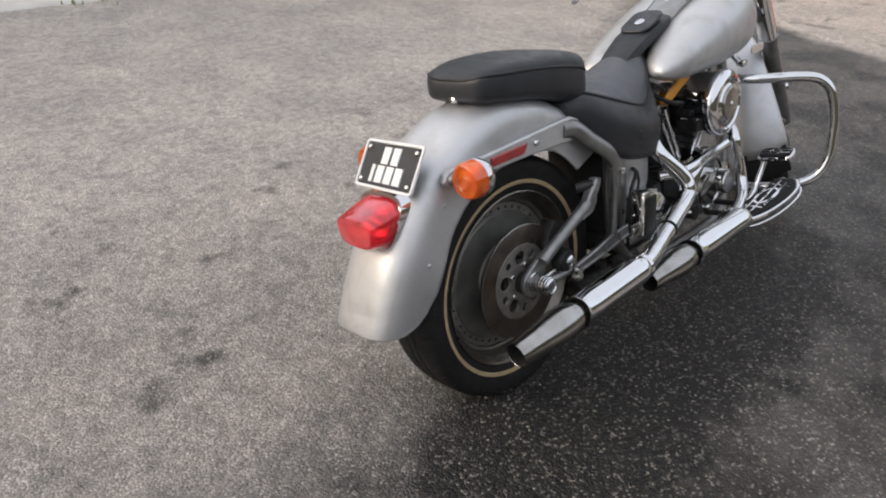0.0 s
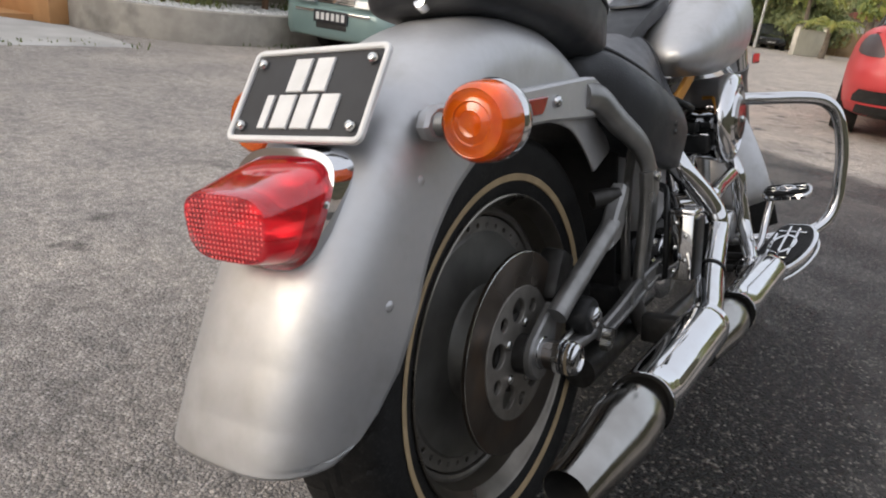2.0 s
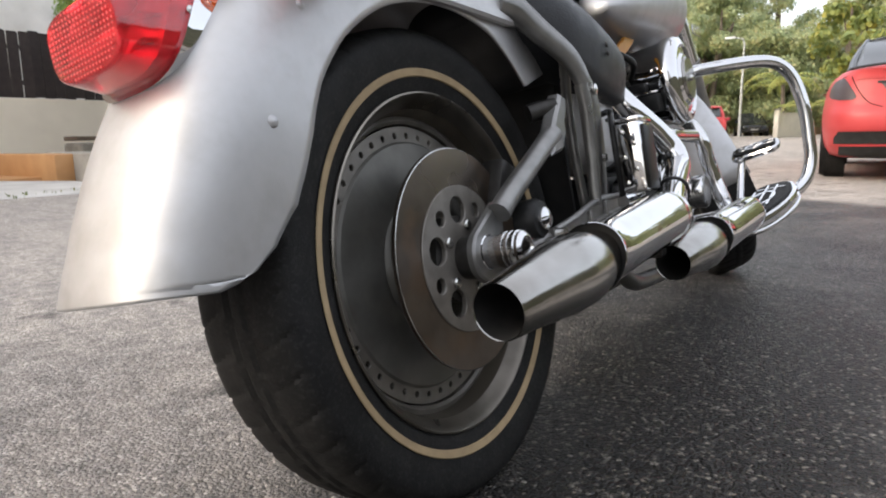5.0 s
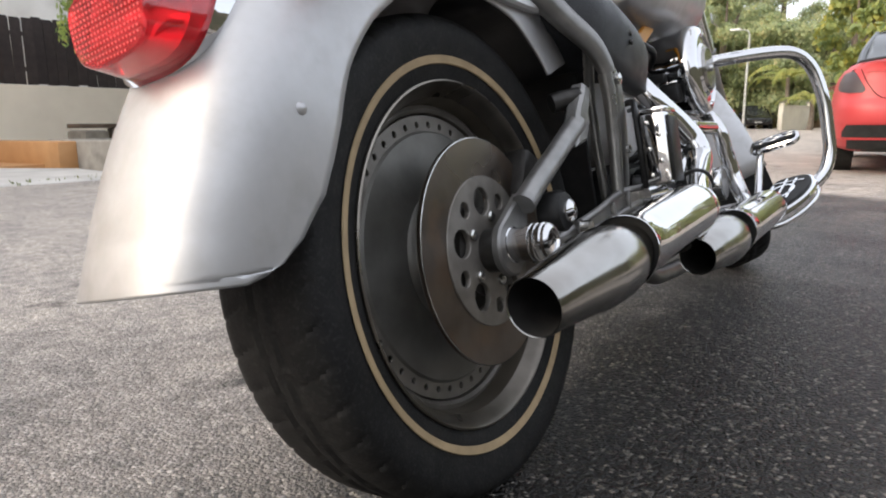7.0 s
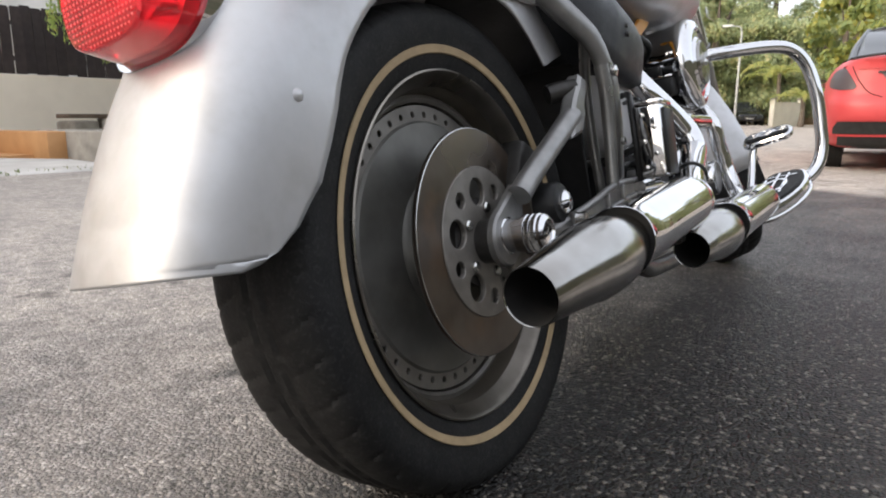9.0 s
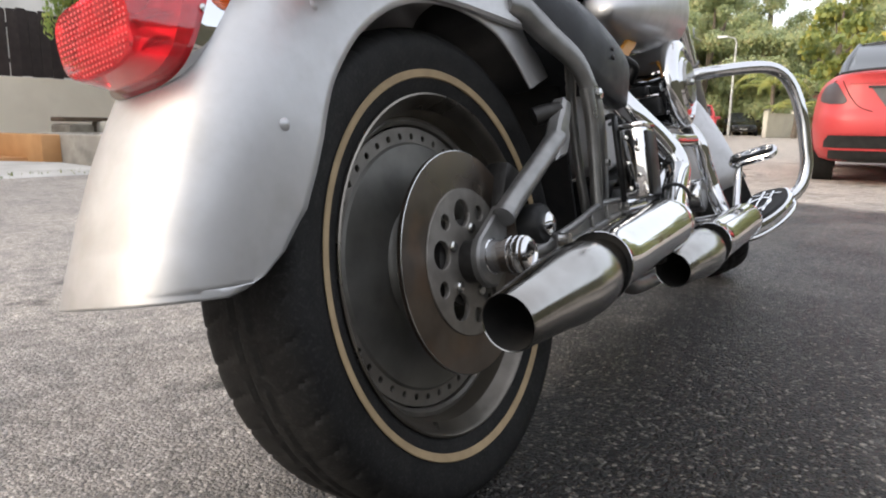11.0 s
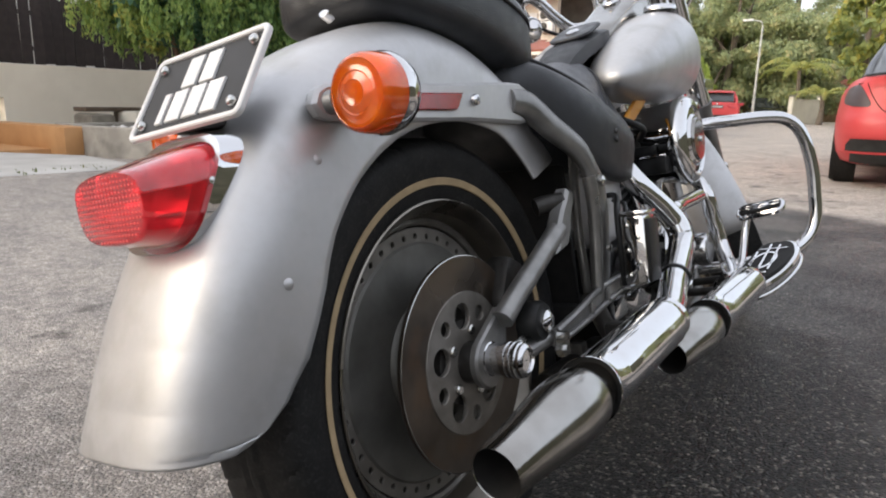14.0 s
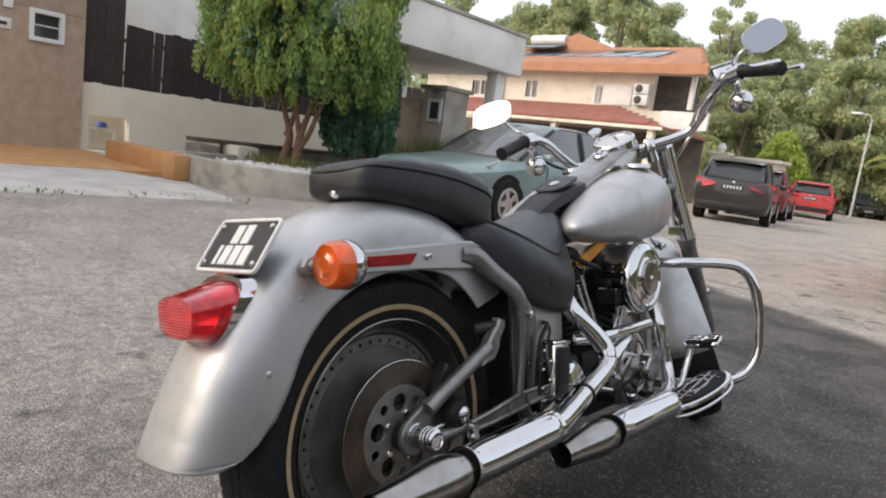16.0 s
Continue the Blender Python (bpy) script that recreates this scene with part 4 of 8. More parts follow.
# corrugated rear-cylinder hose
prof = []
for i in range(11):
    prof += [(0.016, 0.0102 * i), (0.022, 0.0102 * i + 0.0032), (0.022, 0.0102 * i + 0.0056), (0.016, 0.0102 * i + 0.0092)]
bm = lathe(prof, (0.134, 0.550, 0.515), (0.0, 0.22, 0.97), 22)
part("ribbed_boot", bm, BLACK, engine)
gc = part("gear_case", merge(lathe([(0.115, 0), (0.115, 0.03), (0.105, 0.042), (0.085, 0.048), (0.080, 0.044), (0.0005, 0.044)], (0.100, 0.90, 0.315), n=48), box((0.05, 0.11, 0.07), (0.125, 1.00, 0.315), 0.02)), CHROME, engine, "chrome cam cover")
part("timer_cover", lathe([(0.040, -0.080), (0.041, -0.004), (0.039, 0.0), (0.0365, 0.001)], (0.190, 0.945, 0.312), n=36), CHROME, engine)
part("cover_plate", lathe([(0.0365, 0.000), (0.034, 0.003), (0.0005, 0.0035)], (0.190, 0.945, 0.312), n=36), SATIN, engine)
part("cam_disc", lathe([(0.055, 0.044), (0.055, 0.052), (0.048, 0.056), (0.0005, 0.056)], (0.100, 0.885, 0.30), n=40), STEEL, engine)
part("oil_pump", merge(box((0.05, 0.08, 0.06), (0.13, 0.78, 0.27), 0.012), lathe([(0.024, 0), (0.024, 0.03), (0.0005, 0.03)], (0.14, 0.76, 0.26), n=20)), GREASE, engine)
for y in (0.80, 0.92):
    part("tappet_block", box((0.05, 0.06, 0.05), (0.10, y, 0.40), 0.008), CHROME, engine)
part("gearbox_cover", merge(lathe([(0.075, 0), (0.075, 0.02), (0.062, 0.03), (0.0005, 0.03)], (0.115, 0.56, 0.31), n=36), box((0.03, 0.12, 0.09), (0.12, 0.49, 0.30), 0.012)), CHROME, engine)
part("oil_tank", loft_y([(0.402, 0.128, 0.43, 0.555), (0.412, 0.138, 0.408, 0.575), (0.46, 0.142, 0.400, 0.580), (0.512, 0.140, 0.405, 0.575), (0.526, 0.128, 0.43, 0.555)], 6.0, 40), SILVER, bike, "silver horseshoe oil tank")
part("oil_filter", lathe([(0.038, 0), (0.040, 0.01), (0.040, 0.07), (0.034, 0.08), (0.0005, 0.082)], (0.06, 1.08, 0.26), (0.2, 1, 0.15), 30), CHROME, engine)
# chrome relay box with its cables
BXM = Matrix.Translation((0.224, 0.345, 0.411)) @ Matrix.Rotation(radians(-4), 4, "X")
rb = part("relay_box", box((0.040, 0.060, 0.116), (0, 0, 0), 0.005, m=BXM), CHROME, bike, "upright chrome box beside the frame")
part("box_side", box((0.006, 0.052, 0.106), (0.0215, 0.002, -0.002), 0.003, m=BXM), BLACK, rb, "black side panel")
part("box_lid", box((0.044, 0.064, 0.010), (0, 0, 0.061), 0.004, m=BXM), CHROME, rb)
for k in range(5):
    part("rivet", lathe([(0.004, 0), (0.004, 0.002), (0.0005, 0.0035)], BXM @ Vector((-0.010 + 0.018 * (k % 2), -0.030, 0.042 - 0.021 * k)), (0, -1, 0), 8), BOLT, rb)
part("black_hose", merge(tube([(0.196, 0.330, 0.352), (0.198, 0.322, 0.42), (0.192, 0.340, 0.475), (0.170, 0.400, 0.50), (0.13, 0.44, 0.50)], 0.0055, 10), tube([(0.203, 0.345, 0.36), (0.206, 0.335, 0.44), (0.196, 0.37, 0.485), (0.15, 0.44, 0.49)], 0.0040, 8)), BLACK, rb)
part("brake_cylinder", merge(tube([(0.165, 0.40, 0.338), (0.175, 0.47, 0.338)], 0.017, 16, smooth=False), tube([(0.172, 0.47, 0.338), (0.19, 0.56, 0.325), (0.2, 0.66, 0.30)], 0.006, 10), box((0.03, 0.04, 0.04), (0.17, 0.45, 0.36), 0.006)), CHROME, bike)
part("shock_linkage", merge(tube([(0.09, 0.2, 0.20), (0.09, 0.5, 0.20)], 0.03, 18, smooth=False), box((0.12, 0.03, 0.06), (0.05, 0.33, 0.22), 0.008)), GREASE, bike)
part("hose_loop", tube([(0.205, 0.42, 0.33), (0.235, 0.40, 0.345), (0.262, 0.37, 0.325), (0.262, 0.36, 0.30)], 0.004, 8), BLACK, rb)
for k in range(7):
    part("regulator_fin", box((0.10, 0.003, 0.045), (0.10, 0.655 + 0.010 * k, 0.30)), FINS, engine)

# ---------- exhaust ----------
def muffler(tip, lip, end, name, label):
    """A chrome body whose open rear end holds a tapered steel tip, set low and inward in it."""
    tip, lip, end = Vector(tip), Vector(lip), Vector(end)
    a = (tip - lip).normalized()
    L = (tip - lip).length
    u, v, _ = frame_to(a)
    n = 48
    down = Vector((-0.0022, 0, -0.0030))

    def ring(h, r, off=0.0, cut=0.0):
        out = []
        for i in range(n):
            d = u * math.cos(2 * math.pi * i / n) + v * math.sin(2 * math.pi * i / n)
            out.append(lip + a * (h - cut * d.dot(Vector((0.6, 0, 0.8)))) + d * r + down * off)
        return out

    B = -(end - lip).length
    body = part(name, skin(bmesh.new(), [ring(*q) for q in ((B, 0.030), (B * 0.95, 0.0362), (B * 0.90, 0.0372), (B * 0.2, 0.0380), (-0.012, 0.0388, 0, 0.010), (0.0, 0.0412, 0, 0.014), (0.001, 0.0406, 0, 0.014), (-0.006, 0.0385, 0, 0.011), (-0.03, 0.0370, 0, 0.0))], True, False), CHROME, bike, label)
    # black ring painting the shade in the gap between rim and tip
    part("slip_joint", skin(bmesh.new(), [ring(*q) for q in ((-0.007, 0.0383, 0, 0.011), (-0.010, 0.028, 1, 0.011))], True, False), VOID, body)
    prof = [(-0.02, 0.0345, 1.3), (0.004, 0.0375, 1.3), (0.016, 0.0405, 1.2), (0.040, 0.0425, 0.9), (0.080, 0.0418, 0.5), (L * 0.55, 0.0378, 0.2), (L * 0.8, 0.0325, 0), (L - 0.002, 0.0290, 0), (L, 0.0282, 0), (L - 0.001, 0.0274, 0)]
    part("tapered_tip", skin(bmesh.new(), [ring(*q) for q in prof], True, False), STEEL, body, "tapered steel muffler tip")
    part("baffle", lathe([(0.0273, L - 0.001), (0.0285, L * 0.8), (0.0285, L * 0.3), (0.0005, L * 0.25)], lip, a, 40), VOID, body, "sooty black inside of the pipe")
    part("clamp", lathe([(0.0325, -0.012), (0.035, -0.010), (0.035, 0.010), (0.0325, 0.012)], end, a, 32), CHROME, body)
    return body


muffler((0.2603, -0.2424, 0.2835), (0.2745, -0.042, 0.2985), (0.290, 0.225, 0.3160), "upper_muffler", "chrome upper muffler with tapered tip")
muffler((0.268, 0.300, 0.2350), (0.282, 0.495, 0.2440), (0.262, 0.800, 0.2430), "lower_muffler", "chrome lower muffler with tapered tip")
part("rear_header", tube([(0.085, 0.555, 0.600), (0.120, 0.545, 0.572), (0.160, 0.540, 0.516), (0.200, 0.590, 0.447), (0.217, 0.602, 0.410), (0.226, 0.578, 0.378), (0.252, 0.425, 0.342), (0.280, 0.290, 0.320), (0.290, 0.230, 0.316)], [0.0205, 0.021, 0.0225, 0.024, 0.0245, 0.0245, 0.0245, 0.0245, 0.0245], 28, 8), CHROME, bike, "chrome rear header pipe")
part("header_clamp", lathe([(0.0245, -0.004), (0.0275, -0.002), (0.0275, 0.004), (0.0245, 0.006)], (0.251, 0.43, 0.343), (0.18, -0.9, -0.28), 28), BLACK, bike)
part("cross_pipe", tube([(0.150, 0.560, 0.440), (0.200, 0.620, 0.447), (0.192, 0.76, 0.447), (0.183, 0.92, 0.447)], 0.0165, 20), CHROME, bike, "chrome cross-over pipe")
part("front_header", tube([(0.08, 1.02, 0.54), (0.14, 1.01, 0.50), (0.182, 0.990, 0.447), (0.192, 1.000, 0.38), (0.205, 1.005, 0.31), (0.225, 0.97, 0.265), (0.250, 0.88, 0.247), (0.262, 0.79, 0.243)], 0.0185, 24, 8), CHROME, bike, "chrome front header pipe")
part("pipe_bracket", merge(box((0.09, 0.03, 0.05), (0.22, 0.28, 0.275), 0.006), box((0.07, 0.05, 0.012), (0.20, 0.33, 0.262), 0.003)), GREASE, bike)

# ---------- floorboard, pedal, guard, stand ----------
FM = Matrix.Translation((0.305, 0.975, 0.258)) @ Euler((radians(13.5), radians(-4), radians(-13))).to_matrix().to_4x4()
def d_shape(k=1.0):
    out = [(-0.045, -0.135), (0.012, -0.135)]
    out += [(0.012 + 0.050 * math.sin(radians(a)), 0.0 - 0.135 * math.cos(radians(a))) for a in range(10, 171, 10)]
    out += [(0.012, 0.135), (-0.030, 0.130), (-0.045, 0.11)]
    return [(x * k, y * k) for x, y in out]


def floorboard(s):
    M = Matrix.Diagonal((s, 1, 1, 1)) @ FM
    def shp(*a, **k):
        b = plate(*a, **k)
        bmesh.ops.recalc_face_normals(b, faces=b.faces)
        return b
    fb = part("floorboard", shp(d_shape(), (), 0.016, 0.004, m=M), CHROME, bike, "chrome floorboard with black rubber pads")
    up = lambda h: M @ Matrix.Translation((0, 0, h))
    part("board_pad", shp(d_shape(0.90), (), 0.006, 0.001, m=up(0.010)), RUBBER, fb, "black rubber pad")
    part("lower_rim", tube([M @ Vector((x * 1.02, y * 1.02, -0.022)) for x, y in d_shape()[:-2]], 0.0055, 10, 1), CHROME, fb)
    oval = [(0.030 * math.cos(radians(q)), 0.052 * math.sin(radians(q))) for q in range(0, 360, 15)]
    part("chrome_inlay", shp(oval, [[(x * 0.80, y * 0.86) for x, y in oval]], 0.003, 0.0006, m=up(0.0145)), CHROME, fb)
    for x0, y0, ln, ang in ((0.0, 0.0, 0.205, 8), (-0.022, -0.02, 0.155, 8), (0.020, 0.02, 0.150, 8), (0.0, 0.072, 0.066, 92), (0.0, -0.072, 0.066, 92)):
        part("chrome_inlay", shp(rrect(0.0022, ln / 2, 0.001, 2), (), 0.003, 0.0006, m=up(0.0145) @ Matrix.Translation((x0, y0, 0)) @ Matrix.Rotation(radians(ang), 4, "Z")), CHROME, fb)
    part("board_hinge", merge(tube([(s * 0.13, 0.98, 0.22), (s * 0.27, 0.97, 0.235)], 0.010, 10, smooth=False), tube([(s * 0.13, 0.90, 0.21), (s * 0.27, 0.89, 0.222)], 0.010, 10, smooth=False)), GREASE, fb)


floorboard(1)
floorboard(-1)
PDM = Matrix.Translation((0.294, 1.055, 0.387)) @ Euler((radians(26), radians(-9), radians(-2))).to_matrix().to_4x4()
ped = part("brake_pedal", plate(rrect(0.053, 0.024, 0.017, 6), (), 0.016, 0.004, PDM), CHROME, bike, "chrome brake pedal with rubber inserts")
part("pedal_pad", plate(rrect(0.048, 0.0195, 0.013, 6), (), 0.005, 0.001, PDM @ Matrix.Translation((0, 0, 0.0095))), RUBBER, ped)
po = [(0.022 * math.cos(radians(q)), 0.0125 * math.sin(radians(q))) for q in range(0, 360, 20)]
part("chrome_inlay", plate(po, [[(x * 0.84, y * 0.76) for x, y in po]], 0.003, 0.0005, PDM @ Matrix.Translation((0, 0, 0.0130))), CHROME, ped)
for x0, y0, ln in ((0.036, 0.006, 0.026), (0.034, -0.007, 0.026), (-0.036, 0.006, 0.026), (-0.034, -0.007, 0.026), (0.0, 0.0, 0.036)):
    part("chrome_inlay", plate(rrect(ln / 2, 0.0013, 0.0006, 2), (), 0.003, 0.0005, PDM @ Matrix.Translation((x0, y0, 0.0130))), CHROME, ped)
part("pedal_arm", tube([(0.262, 1.055, 0.375), (0.255, 1.04, 0.33), (0.250, 1.00, 0.265), (0.245, 0.95, 0.235)], 0.009, 10), CHROME, ped)
part("engine_guard", tube([(-0.10, 1.13, 0.225), (-0.22, 1.15, 0.235), (-0.33, 1.18, 0.272), (-0.376, 1.215, 0.345), (-0.386, 1.245, 0.44), (-0.382, 1.25, 0.535), (-0.355, 1.225, 0.598), (-0.30, 1.165, 0.628), (-0.185, 1.095, 0.628), (0, 1.08, 0.622), (0.185, 1.105, 0.619), (0.300, 1.180, 0.616),
                           (0.350, 1.222, 0.600), (0.379, 1.242, 0.556), (0.394, 1.248, 0.476), (0.396, 1.245, 0.400), (0.393, 1.238, 0.335), (0.372, 1.215, 0.282), (0.32, 1.18, 0.250), (0.22, 1.15, 0.235), (0.10, 1.13, 0.225)], 0.0158, 20, 6), CHROME, bike, "chrome tubular engine guard")
part("side_stand", merge(tube([(-0.14, 0.95, 0.17), (-0.25, 0.98, 0.06), (-0.305, 1.0, -0.045)], 0.013, 12), box((0.06, 0.05, 0.012), (-0.31, 1.0, -0.050), 0.004)), GREASE, bike)

# ---------- ground ----------
def asphalt_material():
    m = bpy.data.materials.new("worn_asphalt")
    m.use_nodes = True
    t = m.node_tree
    p = t.nodes["Principled BSDF"]
    tc = t.nodes.new("ShaderNodeTexCoord")

    def noise_at(scale, detail=4, rough=0.5):
        n = t.nodes.new("ShaderNodeTexNoise")
        n.inputs["Scale"].default_value, n.inputs["Detail"].default_value, n.inputs["Roughness"].default_value = scale, detail, rough
        t.links.new(tc.outputs["Object"], n.inputs["Vector"])
        return n.outputs["Fac"]

    def ramp(src, stops):
        r = t.nodes.new("ShaderNodeValToRGB")
        e = r.color_ramp.elements
        e[0].position, e[0].color = stops[0][0], (*stops[0][1], 1)
        e[1].position, e[1].color = stops[-1][0], (*stops[-1][1], 1)
        for pos, c in stops[1:-1]:
            e.new(pos).color = (*c, 1)
        t.links.new(src, r.inputs["Fac"])
        return r.outputs["Color"]

    def mix(f, a, b, mode="MIX"):
        x = t.nodes.new("ShaderNodeMix")
        x.data_type, x.blend_type = "RGBA", mode
        for k, s in ((0, f), (6, a), (7, b)):
            if isinstance(s, (int, float)):
                x.inputs[k].default_value = s
            elif isinstance(s, tuple):
                x.inputs[k].default_value = (*s, 1)
            else:
                t.links.new(s, x.inputs[k])
        return x.outputs[2]

    def math_node(op, a, b=0.0):
        x = t.nodes.new("ShaderNodeMath")
        x.operation = op
        for k, s in ((0, a), (1, b)):
            if isinstance(s, (int, float)):
                x.inputs[k].default_value = s
            else:
                t.links.new(s, x.inputs[k])
        return x.outputs[0]

    # stones of the aggregate
    vo = t.nodes.new("ShaderNodeTexVoronoi")
    vo.inputs["Scale"].default_value = 150
    t.links.new(tc.outputs["Object"], vo.inputs["Vector"])
    stones = ramp(vo.outputs["Color"], [(0.0, (0.27, 0.256, 0.241)), (0.40, (0.37, 0.351, 0.33)), (0.72, (0.47, 0.447, 0.423)), (1.0, (0.62, 0.594, 0.565))])
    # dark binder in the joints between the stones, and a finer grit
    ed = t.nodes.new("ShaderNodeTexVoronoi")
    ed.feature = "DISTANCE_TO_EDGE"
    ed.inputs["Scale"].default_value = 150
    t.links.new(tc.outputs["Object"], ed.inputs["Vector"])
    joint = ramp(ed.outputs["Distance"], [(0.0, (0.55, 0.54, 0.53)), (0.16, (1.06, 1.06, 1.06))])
    vg = t.nodes.new("ShaderNodeTexVoronoi")
    vg.inputs["Scale"].default_value = 330
    t.links.new(tc.outputs["Object"], vg.inputs["Vector"])
    grit = ramp(vg.outputs["Color"], [(0.0, (0.76, 0.76, 0.76)), (0.5, (1.0, 1.0, 1.0)), (1.0, (1.26, 1.25, 1.24))])
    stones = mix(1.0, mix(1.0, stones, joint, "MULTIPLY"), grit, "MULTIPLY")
    big = ramp(noise_at(1.7, 5), [(0.3, (0.88, 0.87, 0.87)), (0.7, (1.25, 1.22, 1.18))])
    fine = ramp(noise_at(34, 5, 0.7), [(0.3, (0.72, 0.72, 0.73)), (0.68, (1.18, 1.165, 1.145))])
    clump = ramp(noise_at(13, 3, 0.6), [(0.36, (0.82, 0.82, 0.82)), (0.56, (1.07, 1.06, 1.05))])
    dry = mix(1.0, mix(1.0, mix(1.0, stones, big, "MULTIPLY"), fine, "MULTIPLY"), clump, "MULTIPLY")
    # the road turns paler and warmer farther off along y
    fade = t.nodes.new("ShaderNodeMapRange")
    fade.interpolation_type = "SMOOTHSTEP"
    fade.inputs[1].default_value, fade.inputs[2].default_value = 1.5, 7.0
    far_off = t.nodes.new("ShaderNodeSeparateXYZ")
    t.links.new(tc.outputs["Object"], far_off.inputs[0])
    t.links.new(far_off.outputs["Y"], fade.inputs[0])
    dry = mix(math_node("MULTIPLY", fade.outputs[0], 0.75), dry, mix(1.0, dry, (1.36, 1.28, 1.18), "MULTIPLY"))
    # blotches of spilt water and oil
    blot = ramp(noise_at(4.2, 3, 0.55), [(0.60, (0, 0, 0)), (0.70, (1, 1, 1))])
    # damp ground with the bike's shade painted in, under and beside it: edge runs along the parked side
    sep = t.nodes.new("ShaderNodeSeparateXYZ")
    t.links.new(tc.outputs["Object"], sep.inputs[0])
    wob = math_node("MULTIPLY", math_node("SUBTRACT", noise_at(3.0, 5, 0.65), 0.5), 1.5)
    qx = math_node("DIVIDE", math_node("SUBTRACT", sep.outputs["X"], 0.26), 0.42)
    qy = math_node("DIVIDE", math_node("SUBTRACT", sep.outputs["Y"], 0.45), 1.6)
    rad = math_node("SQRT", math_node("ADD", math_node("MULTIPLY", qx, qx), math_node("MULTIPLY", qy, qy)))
    damp_shade = t.nodes.new("ShaderNodeClamp")
    t.links.new(math_node("ADD", math_node("SUBTRACT", 1.60, rad), wob), damp_shade.inputs[0])
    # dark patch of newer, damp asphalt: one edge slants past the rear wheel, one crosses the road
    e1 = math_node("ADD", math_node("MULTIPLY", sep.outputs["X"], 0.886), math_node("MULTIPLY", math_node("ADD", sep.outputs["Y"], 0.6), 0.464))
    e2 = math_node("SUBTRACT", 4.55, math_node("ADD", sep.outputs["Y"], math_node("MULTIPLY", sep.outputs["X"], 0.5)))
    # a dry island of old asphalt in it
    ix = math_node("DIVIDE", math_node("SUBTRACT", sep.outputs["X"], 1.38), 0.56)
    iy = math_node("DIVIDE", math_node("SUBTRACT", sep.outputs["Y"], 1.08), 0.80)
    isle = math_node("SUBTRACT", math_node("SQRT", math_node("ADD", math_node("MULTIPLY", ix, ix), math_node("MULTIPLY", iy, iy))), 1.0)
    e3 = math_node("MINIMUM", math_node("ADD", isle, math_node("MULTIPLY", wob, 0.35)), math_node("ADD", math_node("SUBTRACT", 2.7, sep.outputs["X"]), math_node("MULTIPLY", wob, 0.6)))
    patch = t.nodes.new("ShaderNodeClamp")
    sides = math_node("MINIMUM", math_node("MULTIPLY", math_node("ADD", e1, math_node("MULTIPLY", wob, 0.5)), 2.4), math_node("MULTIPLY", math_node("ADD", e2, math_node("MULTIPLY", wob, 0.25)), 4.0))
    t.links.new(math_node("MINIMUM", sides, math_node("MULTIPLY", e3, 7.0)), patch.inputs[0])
    pools = t.nodes.new("ShaderNodeMapRange")
    pools.inputs[1].default_value, pools.inputs[2].default_value = 0.44, 0.60
    pools.inputs[3].default_value, pools.inputs[4].default_value = 0.78, 0.97
    t.links.new(noise_at(2.3, 5, 0.62), pools.inputs[0])
    rgb = t.nodes.new("ShaderNodeRGBToBW")
    t.links.new(blot, rgb.inputs[0])
    near = t.nodes.new("ShaderNodeClamp")
    t.links.new(math_node("MULTIPLY", math_node("SUBTRACT", 2.4, math_node("ABSOLUTE", sep.outputs["X"])), 1.0), near.inputs[0])
    # damp with the painted shade, the dark patch and the spills in one mask
    wet = math_node("MAXIMUM", math_node("MAXIMUM", math_node("MULTIPLY", damp_shade.outputs[0], 0.99), math_node("MULTIPLY", patch.outputs[0], pools.outputs[0])), math_node("MULTIPLY", math_node("MULTIPLY", rgb.outputs[0], near.outputs[0]), 0.85))
    # darker colour spread round the rear wheel
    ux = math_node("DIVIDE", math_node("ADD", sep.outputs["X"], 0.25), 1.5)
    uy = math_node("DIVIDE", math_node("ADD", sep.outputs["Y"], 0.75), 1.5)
    wheel_dark = t.nodes.new("ShaderNodeClamp")
    t.links.new(math_node("ADD", math_node("SUBTRACT", 1.25, math_node("SQRT", math_node("ADD", math_node("MULTIPLY", ux, ux), math_node("MULTIPLY", uy, uy)))), wob), wheel_dark.inputs[0])
    dry = mix(math_node("MULTIPLY", wheel_dark.outputs[0], 0.55), dry, mix(1.0, dry, (0.55, 0.54, 0.53), "MULTIPLY"))
    # the few pale stones in the wet also carry its sparkle, as colour
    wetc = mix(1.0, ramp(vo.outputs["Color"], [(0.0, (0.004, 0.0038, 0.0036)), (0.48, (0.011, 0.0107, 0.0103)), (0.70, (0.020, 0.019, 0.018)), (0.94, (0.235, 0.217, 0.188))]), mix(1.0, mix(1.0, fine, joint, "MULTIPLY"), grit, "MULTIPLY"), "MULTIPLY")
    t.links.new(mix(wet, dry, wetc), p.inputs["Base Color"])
    mr = t.nodes.new("ShaderNodeMapRange")
    mr.inputs[3].default_value, mr.inputs[4].default_value = 0.88, 0.44
    t.links.new(wet, mr.inputs[0])
    t.links.new(mr.outputs[0], p.inputs["Roughness"])
    ms = t.nodes.new("ShaderNodeMapRange")
    ms.inputs[3].default_value, ms.inputs[4].default_value = 0.30, 0.30
    t.links.new(wet, ms.inputs[0])
    t.links.new(ms.outputs[0], p.inputs["Specular IOR Level"])
    h = math_node("ADD", math_node("ADD", math_node("MULTIPLY", vo.outputs["Distance"], -1.2), math_node("MULTIPLY", vg.outputs["Distance"], -0.5)), math_node("MULTIPLY", noise_at(60, 4), 0.6))
    b = t.nodes.new("ShaderNodeBump")
    b.inputs["Strength"].default_value, b.inputs["Distance"].default_value = 0.75, 0.008
    t.links.new(h, b.inputs["Height"])
    t.links.new(b.outputs[0], p.inputs["Normal"])
    return m


